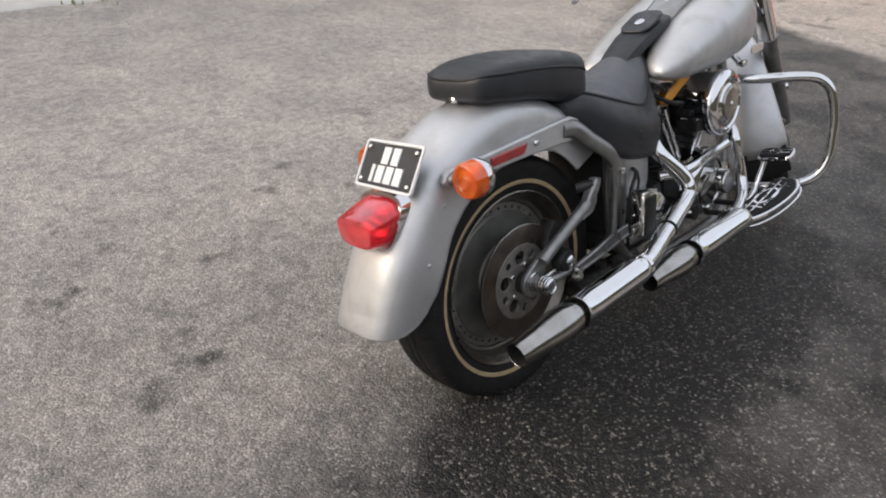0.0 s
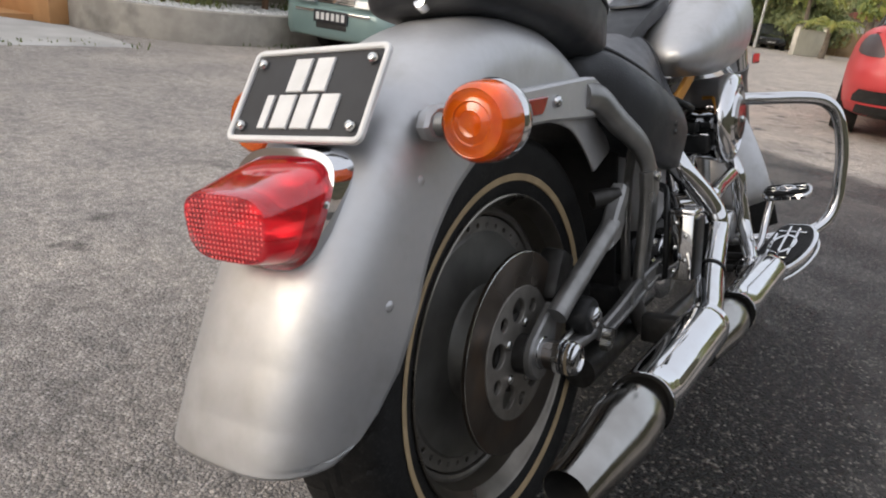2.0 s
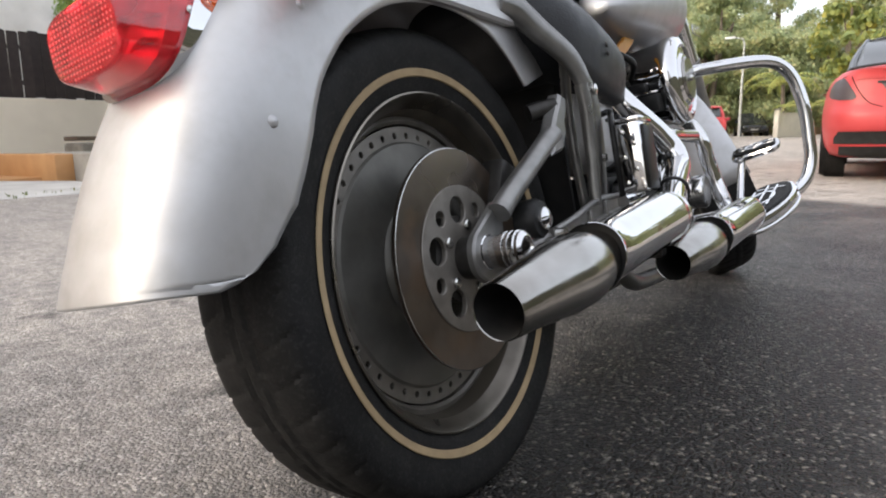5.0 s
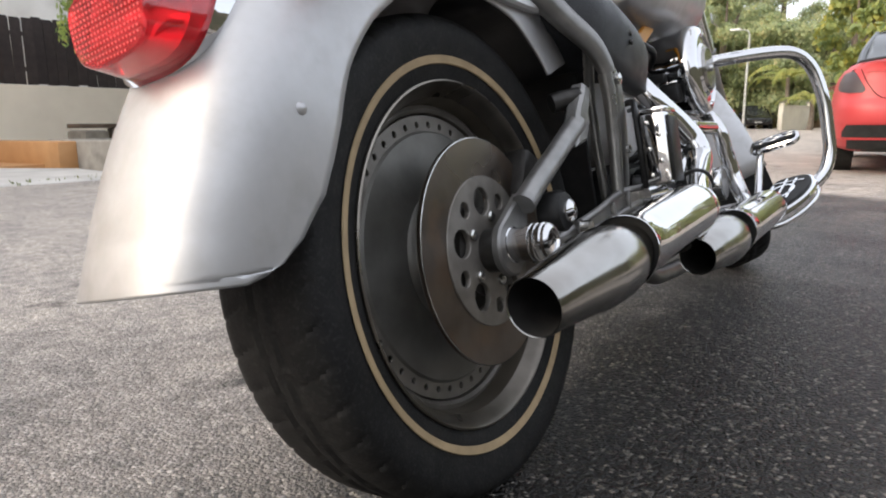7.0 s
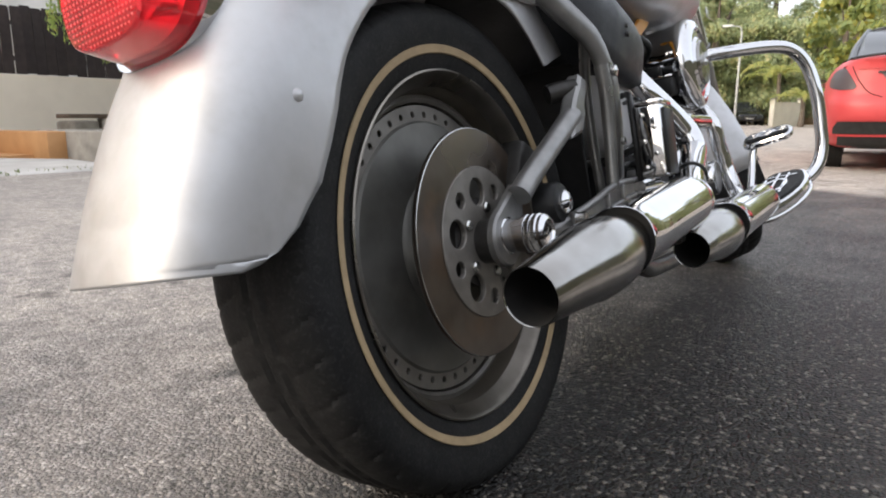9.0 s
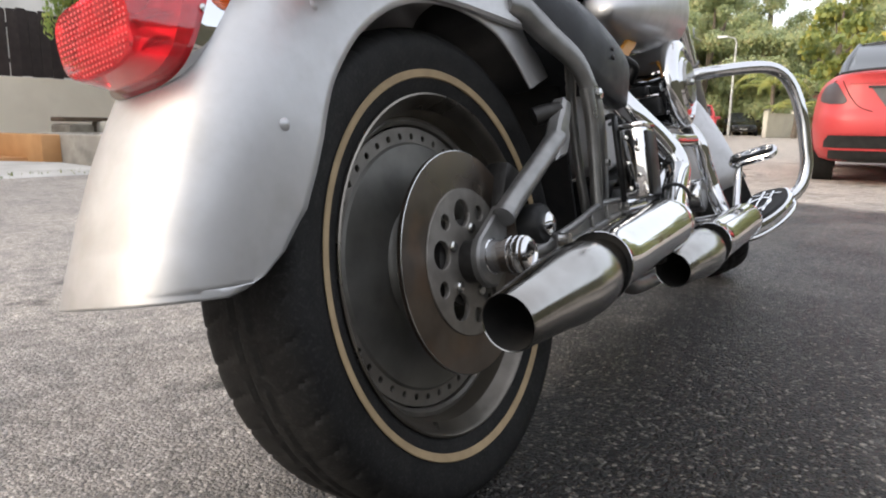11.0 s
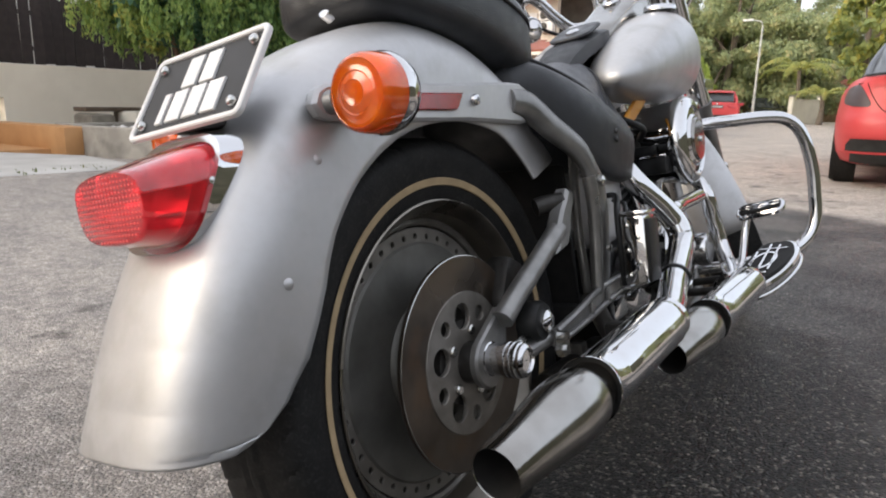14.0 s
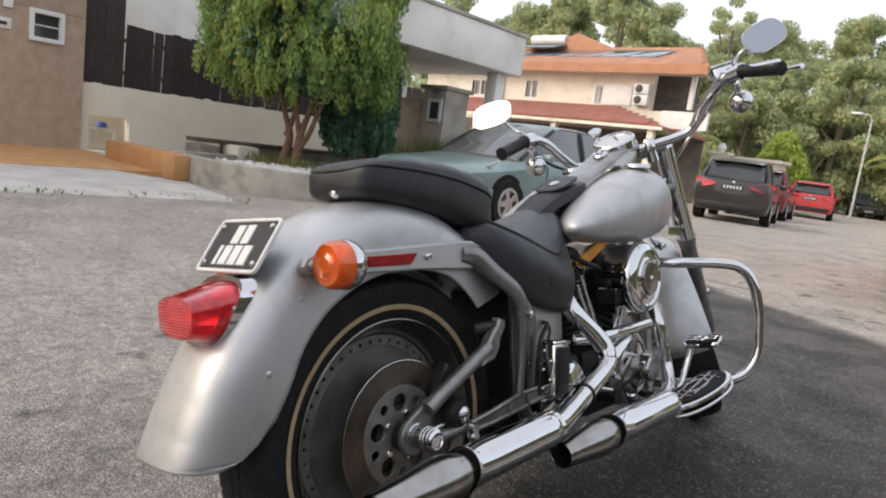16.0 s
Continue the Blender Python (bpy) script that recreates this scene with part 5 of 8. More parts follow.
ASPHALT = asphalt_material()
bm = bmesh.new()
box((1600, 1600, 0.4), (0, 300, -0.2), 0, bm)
tagged(part("ground", bm, ASPHALT), "grey worn asphalt road with a damp dark patch and shade painted under the motorcycle", "ground", kind="structure")

# ---------- surroundings: materials ----------
CONCRETE = material("weathered_concrete", (0.44, 0.405, 0.35), 0.85, 0, color2=(0.31, 0.285, 0.245), scale=3.5, bump=0.3, bump_scale=60, spot=(0.10, 0.10, 0.085), spot_scale=2.2, spot_amount=0.75)
# dark green-brown of the unseen wall that dims reflections from the right
UNSEENDARK = material("unseen_dark_wall", (0.055, 0.065, 0.042), 0.9, 0, color2=(0.11, 0.105, 0.08), scale=2.5, bump=0.3, bump_scale=30)
APRON = material("pale_concrete_apron", (0.50, 0.48, 0.45), 0.85, 0, color2=(0.40, 0.382, 0.355), scale=2.5, bump=0.2, bump_scale=80)
TILEORANGE = material("terracotta_tiles", (0.55, 0.30, 0.13), 0.6, 0, color2=(0.47, 0.245, 0.10), scale=4, bump=0.1)
BROWNTILE = material("brown_wall_tiles", (0.44, 0.335, 0.25), 0.65, 0, color2=(0.36, 0.27, 0.20), scale=6, bump=0.1, bump_scale=40)
# paler, warmer cream: light on the boundary wall is put into its colour
PALECREAM = material("lit_cream_plaster", (0.86, 0.79, 0.655), 0.85, 0, color2=(0.80, 0.73, 0.60), scale=1.6, bump=0.15, bump_scale=60, spot=(0.55, 0.48, 0.37), spot_scale=1.3, spot_amount=0.25)
CREAM = material("cream_plaster", (0.76, 0.71, 0.60), 0.85, 0, color2=(0.69, 0.64, 0.54), scale=1.6, bump=0.15, bump_scale=60, spot=(0.36, 0.32, 0.25), spot_scale=1.3, spot_amount=0.35)
WHITEWALL = material("white_plaster", (0.80, 0.78, 0.74), 0.85, 0, color2=(0.72, 0.70, 0.66), scale=1.2, bump=0.1, bump_scale=50, spot=(0.35, 0.34, 0.30), spot_scale=1.0, spot_amount=0.35)
FENCEWOOD = material("dark_brown_fence", (0.044, 0.033, 0.031), 0.6, 0, color2=(0.028, 0.021, 0.020), scale=8, bump=0.2, bump_scale=60, vary=0.25)
PLANKWOOD = material("old_plank", (0.16, 0.115, 0.08), 0.8, 0, color2=(0.09, 0.065, 0.045), scale=9, bump=0.3, bump_scale=40)
STONE = material("rough_stone", (0.30, 0.27, 0.22), 0.9, 0, color2=(0.19, 0.165, 0.13), scale=6, bump=0.5, bump_scale=30)
PEBBLE = material("white_pebbles", (0.74, 0.73, 0.70), 0.7, 0, color2=(0.55, 0.54, 0.52), scale=9, bump=0.1)
SOIL = material("dry_soil", (0.13, 0.10, 0.07), 0.95, 0, color2=(0.20, 0.16, 0.11), scale=12, bump=0.5, bump_scale=60)
ROOFTILE = material("orange_roof_tiles", (0.47, 0.235, 0.135), 0.75, 0, color2=(0.40, 0.19, 0.11), scale=2.2, bump=0.2, bump_scale=25, vary=0.12)
PORCHTILE = material("dark_red_roof_tiles", (0.33, 0.125, 0.09), 0.75, 0, color2=(0.26, 0.10, 0.07), scale=2.2, bump=0.2, bump_scale=25, vary=0.15)
GLASSDARK = material("dark_window_glass", (0.03, 0.034, 0.038), 0.06, 0, coat=0.4, color2=(0.05, 0.055, 0.06), scale=2)
FRAMEWHITE = material("white_frame", (0.74, 0.74, 0.72), 0.5, 0, color2=(0.66, 0.66, 0.64), scale=8)
# dark house wall: the shade in porch and balcony is put into the colour
SHADE = material("painted_shade_wall", (0.16, 0.145, 0.125), 0.9, 0, color2=(0.11, 0.10, 0.085), scale=3)
SOLAR = material("solar_panel", (0.10, 0.12, 0.16), 0.15, 0.1, color2=(0.13, 0.15, 0.19), scale=2, coat=0.5)
POLEGREY = material("galvanised_pole", (0.62, 0.62, 0.60), 0.5, 0.3, color2=(0.5, 0.5, 0.48), scale=9)
BLUEPLASTIC = material("blue_plastic", (0.05, 0.13, 0.42), 0.4, 0, color2=(0.04, 0.10, 0.35), scale=9)
BRICKTAN = material("tan_fence_wall", (0.62, 0.46, 0.30), 0.85, 0, color2=(0.38, 0.25, 0.14), scale=1.5, bump=0.2, bump_scale=20)


def simple(name, bm, mat, label, category="", kind="", sharp=38, m=None):
    return tagged(part(name, bm, mat, None, "", sharp, m), label, category, kind=kind)


# ---------- verge and boundary on the house side ----------
rows = []
for y, xf in ((-30, -6.35), (-8, -6.20), (0.8, -5.97), (1.8, -5.86), (2.6, -5.78), (3.05, -5.70)):
    xb = -7.95 if y < 2.9 else -6.9
    rows.append([(xf, y, 0.002), (xf - 0.02, y, 0.018), (xf - 0.25, y, 0.030), (xb, y, 0.060), (xb, y, -0.05), (xf, y, -0.05)])
bm = skin(bmesh.new(), [[Vector(p) for p in r] for r in rows])
bmesh.ops.recalc_face_normals(bm, faces=bm.faces)
simple("pavement", bm, APRON, "pale worn concrete apron beside the road", "pavement", "structure")
tiles = simple("porch_floor", box((3.2, 33, 0.10), (-9.55, -13.1, 0.018)), TILEORANGE, "orange terracotta tiled driveway floor", "floor", "structure")
simple("kerb", merge(box((2.25, 0.32, 0.34), (-8.72, 3.38, 0.17), 0.02)), TILEORANGE, "low orange tiled side kerb of the driveway", "kerb", "structure")

# brown tiled wall with a small white window
wx = -11.0
bm = bmesh.new()
y0, y1, z0, z1 = 2.47, 2.95, 1.69, 2.16
for lo, hi, a, b in ((-30, y0, 0, 5), (y1, 3.27, 0, 5), (y0, y1, 0, z0), (y0, y1, z1, 5)):
    box((0.3, hi - lo, b - a), (wx - 0.15, (lo + hi) / 2, (a + b) / 2), 0, bm)
bw = simple("wall_house", bm, BROWNTILE, "brown tiled gate wall with a small window", "wall", "structure")
for k in range(6):
    part("tile_course", box((0.012, 6.2, 0.30), (wx + 0.004, 0.16, 2.32 + 0.306 * k), 0.004), BROWNTILE, bw)
part("ledge", box((0.22, 33.2, 0.10), (wx + 0.02, -13.33, 2.62), 0.02), BROWNTILE, bw)
win = simple("window_1", plate(rrect(0.24, 0.235, 0.01), [rrect(0.185, 0.18, 0.006)], 0.10, 0.006, side(wx - 0.005, (y0 + y1) / 2, (z0 + z1) / 2)), FRAMEWHITE, "small white framed window in the brown wall", "window", "structure")
part("pane", box((0.012, 0.40, 0.39), (wx - 0.04, (y0 + y1) / 2, (z0 + z1) / 2)), GLASSDARK, win)
part("glazing_bar", box((0.02, 0.40, 0.02), (wx - 0.02, (y0 + y1) / 2, 1.93)), FRAMEWHITE, win)
sg = simple("house_sign", box((0.02, 0.42, 0.16), (wx + 0.012, 2.02, 1.86), 0.004), FRAMEWHITE, "small white sign plate on the brown wall", "sign")
part("sign_bar", box((0.01, 0.30, 0.05), (wx + 0.024, 2.02, 1.86), 0.002), GREASE, sg)
simple("doorbell", box((0.03, 0.13, 0.13), (wx + 0.017, 2.18, 2.16), 0.005), FRAMEWHITE, "white doorbell box on the wall", "doorbell")

# cream boundary wall with a niche, plank fence on top
n0, n1, nz0, nz1 = 3.42, 4.10, 0.06, 0.66
wb = simple("wall_boundary", plate([(3.27, 0), (12.0, 0), (12.0, 1.18), (3.27, 1.18)], [[(n0, nz0), (n1, nz0), (n1, nz1), (n0, nz1)]], 0.2, 0.002, side(wx - 0.22)), PALECREAM, "cream plastered boundary wall with a meter niche", "wall", "structure")
part("niche_back", box((0.05, 0.9, 0.8), (wx - 0.75, 3.76, 0.4)), CREAM, wb)
ms = tagged(empty("meter_stand", pose(wx - 0.45, 3.76, 0.06)), "white pipe stand with a blue water meter", "meter")
part("pipe_frame", merge(tube([(0, -0.22, 0), (0, -0.22, 0.34)], 0.022, 10, smooth=False), tube([(0, 0.22, 0), (0, 0.22, 0.34)], 0.022, 10, smooth=False), tube([(0, -0.24, 0.36), (0, 0.24, 0.36)], 0.022, 10, smooth=False)), FRAMEWHITE, ms)
part("meter_cap", lathe([(0.0005, 0.10), (0.06, 0.09), (0.09, 0.04), (0.09, 0.0), (0.0005, 0.0)], (0, 0, 0.40), (0, 0, 1), 20), BLUEPLASTIC, ms)
fence = tagged(empty("plank_fence", pose(wx - 0.2, 3.3, 1.18)), "dark brown vertical plank fence on the wall", "fence")
pl = bmesh.new()
box((0.03, 0.160, 1.05), (0, 0, 0.525), 0.004, pl)
bmesh.ops.bisect_plane(pl, geom=pl.verts[:] + pl.edges[:] + pl.faces[:], plane_co=(0, 0.05, 1.05), plane_no=(0, 0.7, 0.7), clear_outer=True)
bmesh.ops.holes_fill(pl, edges=pl.edges[:])
me = bpy.data.meshes.new("plank")
pl.to_mesh(me)
pl.free()
me.materials.append(FENCEWOOD)
rng = random.Random(4)
for i in range(52):
    o = new("plank", me)
    o.parent = fence
    o.location = (0.02 + rng.uniform(-0.008, 0.008), 0.09 + 0.166 * i + rng.uniform(-0.012, 0.012), rng.uniform(-0.05, 0.03))
    o.rotation_euler = (rng.uniform(-0.012, 0.012), 0, 0)
    if i < 4:
        o.scale = (1, 1.08, 1.75)
for z in (0.25, 0.8):
    part("fence_rail", box((0.04, 8.7, 0.07), (-0.03, 4.35, z), 0.004), FENCEWOOD, fence)

# planter
def planter_line(inset=0.0):
    out = [(-8.6, 3.62 + inset), (-7.5, 3.44 + inset), (-6.85, 3.52 + inset), (-6.32 - inset * 0.5, 3.76 + inset * 0.9), (-5.98 - inset, 4.14 + inset * 0.4), (-5.88 - inset, 4.6), (-5.86 - inset, 6.0), (-5.90 - inset, 8.6 - inset), (-8.6, 8.6 - inset)]
    return [Vector((x, y, 0)) for x, y in out]


def smooth_loop(p):
    q = spline(p[:-1], 5)
    return [(v.x, v.y) for v in q] + [(p[-1].x, p[-1].y)]


bed = simple("planter", plate(smooth_loop(planter_line()), [smooth_loop([v + Vector((0.12 if i == 0 or i == 8 else 0, 0, 0)) for i, v in enumerate(planter_line(0.13))])], 0.36, 0.012, Matrix.Translation((0, 0, 0.17))), CONCRETE, "curved weathered concrete planter", "planter", "structure")
part("soil", plate(smooth_loop(planter_line(0.10)), (), 0.24, 0.005, Matrix.Translation((0, 0, 0.14))), SOIL, bed)
# pebbles on the bed
def scatter_mesh(name, pts, base, mat, label, category, kind="stuff"):
    """Many small copies of base (verts, faces) joined; pts hold matrices."""
    bv, bf = base
    bv = np.array(bv)
    vs, fs = [], []
    for k, m in enumerate(pts):
        a = np.array(m)
        vs.append(bv @ a[:3, :3].T + a[:3, 3])
        fs += [tuple(i + k * len(bv) for i in f) for f in bf]
    me = bpy.data.meshes.new(name)
    me.from_pydata(np.concatenate(vs).tolist(), [], fs)
    me.materials.append(mat)
    ob = new(name, me)
    return tagged(ob, label, category, kind=kind)


ico = bmesh.new()
bmesh.ops.create_icosphere(ico, subdivisions=1, radius=1.0)
ICO = ([tuple(v.co) for v in ico.verts], [tuple(v.index for v in f.verts) for f in ico.faces])
ico.free()
mats = []
for i in range(2600):
    x, y = rng.uniform(-7.9, -6.02), rng.uniform(3.9, 7.2)
    if y < 3.95 + max(0, (x + 6.9)) * 0.55:
        continue
    r = rng.uniform(0.018, 0.042)
    mats.append(Matrix.Translation((x, y, 0.262 + rng.uniform(0, 0.05))) @ Euler((rng.random() * 3, rng.random() * 3, 0)).to_matrix().to_4x4() @ Matrix.Diagonal((r * 1.3, r, r * 0.75, 1)))
scatter_mesh("pebbles", mats, ICO, PEBBLE, "white pebbles covering the planter bed", "pebbles")
# stone ledge with an old plank
simple("stone_block", box((0.5, 0.36, 0.46), (-8.9, 4.30, 0.23), 0.05), STONE, "rough brown stone block", "stone")
simple("stone_block", box((0.5, 0.40, 0.40), (-8.7, 4.85, 0.30), 0.05), CREAM, "pale stone block beside the planter", "stone")
simple("ledge_plank", box((0.34, 3.9, 0.06), (-9.0, 6.1, 0.52), 0.012), PLANKWOOD, "long weathered wooden plank ledge", "plank")
simple("ledge_wall", box((0.25, 3.4, 0.34), (-9.0, 6.4, 0.32), 0.02), STONE, "low stone wall under the plank", "wall", "structure")
gate = simple("dark_gate", box((0.05, 3.0, 1.10), (-9.6, 9.1, 0.55)), BLACK, "dark slatted gate in the shade", "gate")
for k in range(7):
    part("slat", box((0.03, 2.9, 0.05), (-9.56, 9.1, 0.25 + 0.12 * k)), BLACK, gate)

# ---------- neighbour's flat concrete canopy ----------
canopy = simple("concrete_canopy", box((3.05, 4.5, 0.68), (-8.075, 6.85, 2.68), 0.012), WHITEWALL, "white flat concrete carport roof", "roof", "structure")
part("coping", box((3.11, 4.56, 0.06), (-8.075, 6.85, 3.05), 0.01), CONCRETE, canopy)
simple("canopy_column", box((0.24, 0.24, 2.34), (-6.85, 8.75, 1.17), 0.01), WHITEWALL, "white square carport column", "column", "structure")
simple("canopy_column", box((0.24, 0.24, 2.34), (-9.35, 8.75, 1.17), 0.01), WHITEWALL, "white square carport column in shade", "column", "structure")
mp = simple("meter_pillar", box((0.55, 0.62, 1.90), (-7.45, 8.15, 0.95), 0.02), CONCRETE, "weathered concrete meter pillar", "pillar", "structure")
part("pillar_cap", box((0.66, 0.74, 0.07), (-7.45, 8.15, 1.93), 0.01), CONCRETE, mp)
part("meter_frame", plate(rrect(0.16, 0.20, 0.01), [rrect(0.11, 0.15, 0.01)], 0.05, 0.004, Matrix(((1, 0, 0, -7.40), (0, 0, -1, 7.83), (0, 1, 0, 1.52), (0, 0, 0, 1)))), FRAMEWHITE, mp)
part("meter_glass", box((0.22, 0.02, 0.30), (-7.40, 7.835, 1.52)), GLASSDARK, mp)
simple("old_wall", box((1.3, 0.16, 1.75), (-8.4, 8.2, 0.87), 0.01), CONCRETE, "stained grey concrete wall beside the meter pillar", "wall", "structure")
simple("wall_house_near", box((0.3, 4.4, 5.2), (-12.6, 5.5, 2.6)), WHITEWALL, "white plastered house wall behind the fence", "wall", "structure")

# ---------- two-storey house with orange roof ----------
house = tagged(empty("house", pose(0, 0, 0)), "two-storey cream house with orange tiled roof", "house")
HY = 24.7
XL, XR = -24.0, -9.75


def wall_holes(x0, x1, z0, z1, holes, y, t, name, mat, parent):
    out = [(x0, z0), (x1, z0), (x1, z1), (x0, z1)]
    hs = [[(a, b), (a, d), (c, d), (c, b)] for a, b, c, d in holes]
    return part(name, plate(out, hs, t, 0.001, Matrix(((1, 0, 0, 0), (0, 0, -1, y), (0, 1, 0, 0), (0, 0, 0, 1)))), mat, parent)


WH = [(-17.75, 3.62, -16.95, 4.48), (-14.1, 3.52, -13.62, 4.36), (-21.0, 3.6, -19.8, 4.4)]
wall_holes(XL, XR - 1.7, 0, 5.0, WH, HY, 0.2, "wall", CREAM, house)
sw = [Vector((XR - 1.7, HY + 0.1, 0)), Vector((XR - 1.9, HY + 0.1, 0)), Vector((XR - 4.3, HY + 5.6, 0)), Vector((XR - 4.1, HY + 5.6, 0))]
part("side_wall", skin(bmesh.new(), [sw, [v + Vector((0, 0, 5.0)) for v in sw]]), CREAM, house)
part("balcony_wall", box((1.7, 0.15, 0.62), (XR - 0.85, HY - 0.02, 3.11)), CREAM, house)
part("balcony_floor", box((1.7, 1.2, 0.2), (XR - 0.85, HY + 0.6, 2.9)), CREAM, house)
part("balcony_post", box((0.18, 0.18, 1.4), (XR - 0.12, HY + 0.02, 4.25)), FRAMEWHITE, house)
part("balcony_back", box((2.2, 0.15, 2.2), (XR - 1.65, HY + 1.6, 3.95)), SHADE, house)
part("ground_corner", box((0.3, 0.3, 2.9), (XR - 0.15, HY, 1.45)), CREAM, house)
for a, b, c, d in WH:
    w = part("window", plate([(a, b), (c, b), (c, d), (a, d)], [[(a + 0.07, b + 0.07), (a + 0.07, d - 0.07), ((a + c) / 2 - 0.03, d - 0.07), ((a + c) / 2 - 0.03, b + 0.07)], [((a + c) / 2 + 0.03, b + 0.07), ((a + c) / 2 + 0.03, d - 0.07), (c - 0.07, d - 0.07), (c - 0.07, b + 0.07)]], 0.1, 0.004,
                             Matrix(((1, 0, 0, 0), (0, 0, -1, HY - 0.06), (0, 1, 0, 0), (0, 0, 0, 1)))), FRAMEWHITE, house)
    part("pane", box((c - a - 0.06, 0.02, d - b - 0.06), ((a + c) / 2, HY - 0.02, (b + d) / 2)), GLASSDARK, w)
    for k in range(6):
        part("grille_bar", box((0.02, 0.02, d - b - 0.1), (a + 0.1 + k * (c - a - 0.2) / 5, HY - 0.13, (b + d) / 2)), FRAMEWHITE, w)
part("shutter", box((1.30, 0.06, 0.82), (-12.95, HY - 0.14, 3.95), 0.01), FRAMEWHITE, house, "white closed shutter")


def roof(name, x0, x1, ya, za, yb, zb, mat, parent, rows=14, cols=40, hip=0.0):
    """A slope of tiles: a slab with overlapping courses of tiles on it."""
    s = math.hypot(yb - ya, zb - za)
    ang = math.atan2(zb - za, yb - ya)
    slab = part(name, plate([(x0, 0), (x1, 0), (x1 - hip * s, s), (x0, s)], (), 0.10, 0.002, Matrix.Translation((0, ya, za)) @ Matrix.Rotation(ang, 4, "X")), mat, parent)
    base = bmesh.new()
    box(((x1 - x0) / cols * 0.97, s / rows * 1.1, 0.035), (0, 0, 0), 0.012, base, seg=1)
    me2 = bpy.data.meshes.new("roof_tile")
    base.to_mesh(me2)
    base.free()
    me2.materials.append(mat)
    for r in range(rows):
        for c in range(cols):
            if x0 + (c + 0.9) * (x1 - x0) / cols > x1 - hip * (r + 0.6) * s / rows:
                continue
            o = new("roof_tile", me2)
            o.parent = slab
            o.matrix_basis = Matrix.Translation((x0 + (c + 0.5) * (x1 - x0) / cols, ya, za)) @ Matrix.Rotation(ang, 4, "X") @ Matrix.Translation((0, (r + 0.5) * s / rows, 0.072)) @ Matrix.Rotation(radians(2.6), 4, "X")
    return slab


main = roof("roof", XL - 0.5, XR + 0.7, HY - 0.9, 5.06, HY + 4.6, 6.70, ROOFTILE, house, 7, 42, 0.45)
part("fascia", box((XR - XL + 1.2, 0.06, 0.34), ((XL + XR) / 2 + 0.1, HY - 0.93, 4.93)), ROOFTILE, main)
part("soffit", box((XR - XL + 1.1, 0.9, 0.05), ((XL + XR) / 2 + 0.1, HY - 0.45, 4.84)), CREAM, main)
upper = part("upper_gable", plate([(-4.0, 0), (2.4, 0), (0.0, 0.95)], (), 5.0, 0.02, Matrix(((1, 0, 0, -16.9), (0, 0, -1, HY + 5.0), (0, 1, 0, 6.08), (0, 0, 0, 1)))), ROOFTILE, house)
sp = Matrix.Translation((0, HY - 0.9, 4.97)) @ Matrix.Rotation(math.atan2(1.81, 5.5), 4, "X")
for k in range(7):
    part("solar_panel", box((1.25, 2.0, 0.05), (-12.6 - 1.3 * k, 2.7, 0.15), 0.006, m=sp), SOLAR, main)
tank_m = Matrix.Translation((-18.6, HY + 2.6, 6.52))
part("water_heater", tube([(-1.0, 0, 0.25), (1.0, 0, 0.25)], 0.24, 18, smooth=False), FRAMEWHITE, main, m=tank_m)
part("collector", box((2.2, 1.2, 0.08), (0, -0.7, 0.02), 0.01, m=Matrix.Rotation(radians(16), 4, "X")), SOLAR, main, m=tank_m)
porch = roof("porch_roof", -21.0, -8.9, HY - 4.3, 2.50, HY - 0.15, 3.40, PORCHTILE, house, 7, 42, 0.9)
ph = [Vector((-8.9, HY - 4.3, 2.50)), Vector((-8.9, HY - 0.15, 2.50)), Vector((-12.72, HY - 0.15, 3.40))]
part("porch_hip", skin(bmesh.new(), [ph, [v - Vector((0, 0, 0.1)) for v in ph]]), PORCHTILE, porch)
part("porch_fascia", box((12.2, 0.05, 0.11), (-14.95, HY - 4.32, 2.44)), CREAM, porch)
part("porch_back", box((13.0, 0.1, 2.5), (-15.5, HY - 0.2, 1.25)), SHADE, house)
for x in (-20.5, -17.0, -13.2, -9.3):
    part("porch_post", box((0.22, 0.22, 2.5), (x, HY - 4.1, 1.25)), CREAM, house)
part("balustrade", box((1.7, 0.1, 0.6), (-8.9, HY - 2.6, 2.9)), FRAMEWHITE, house)
part("drain_pipe", tube([(-18.95, HY - 0.16, 0.5), (-18.95, HY - 0.16, 4.85)], 0.05, 8, smooth=False), FRAMEWHITE, house)


def ac_unit(m):
    u = tagged(part("air_conditioner", box((0.64, 0.28, 0.40), (0, 0, 0.20), 0.02), FRAMEWHITE, None, m=m), "white outdoor air conditioner unit on the wall", "air conditioner", "air conditioners")
    part("fan_grille", lathe([(0.16, 0), (0.16, 0.015), (0.145, 0.02), (0.05, 0.02), (0.0005, 0.02)], (-0.09, -0.14, 0.20), (0, -1, 0), 28), GREASE, u)
    part("bracket", merge(box((0.04, 0.34, 0.04), (-0.22, 0.05, -0.02)), box((0.04, 0.34, 0.04), (0.22, 0.05, -0.02))), FRAMEWHITE, u)
    return u


a1 = ac_unit(pose(-11.78, HY - 0.32, 4.02))
copy_thing(a1, pose(-11.78, HY - 0.32, 3.58))
copy_thing(a1, pose(-19.3, HY - 0.32, 3.70))

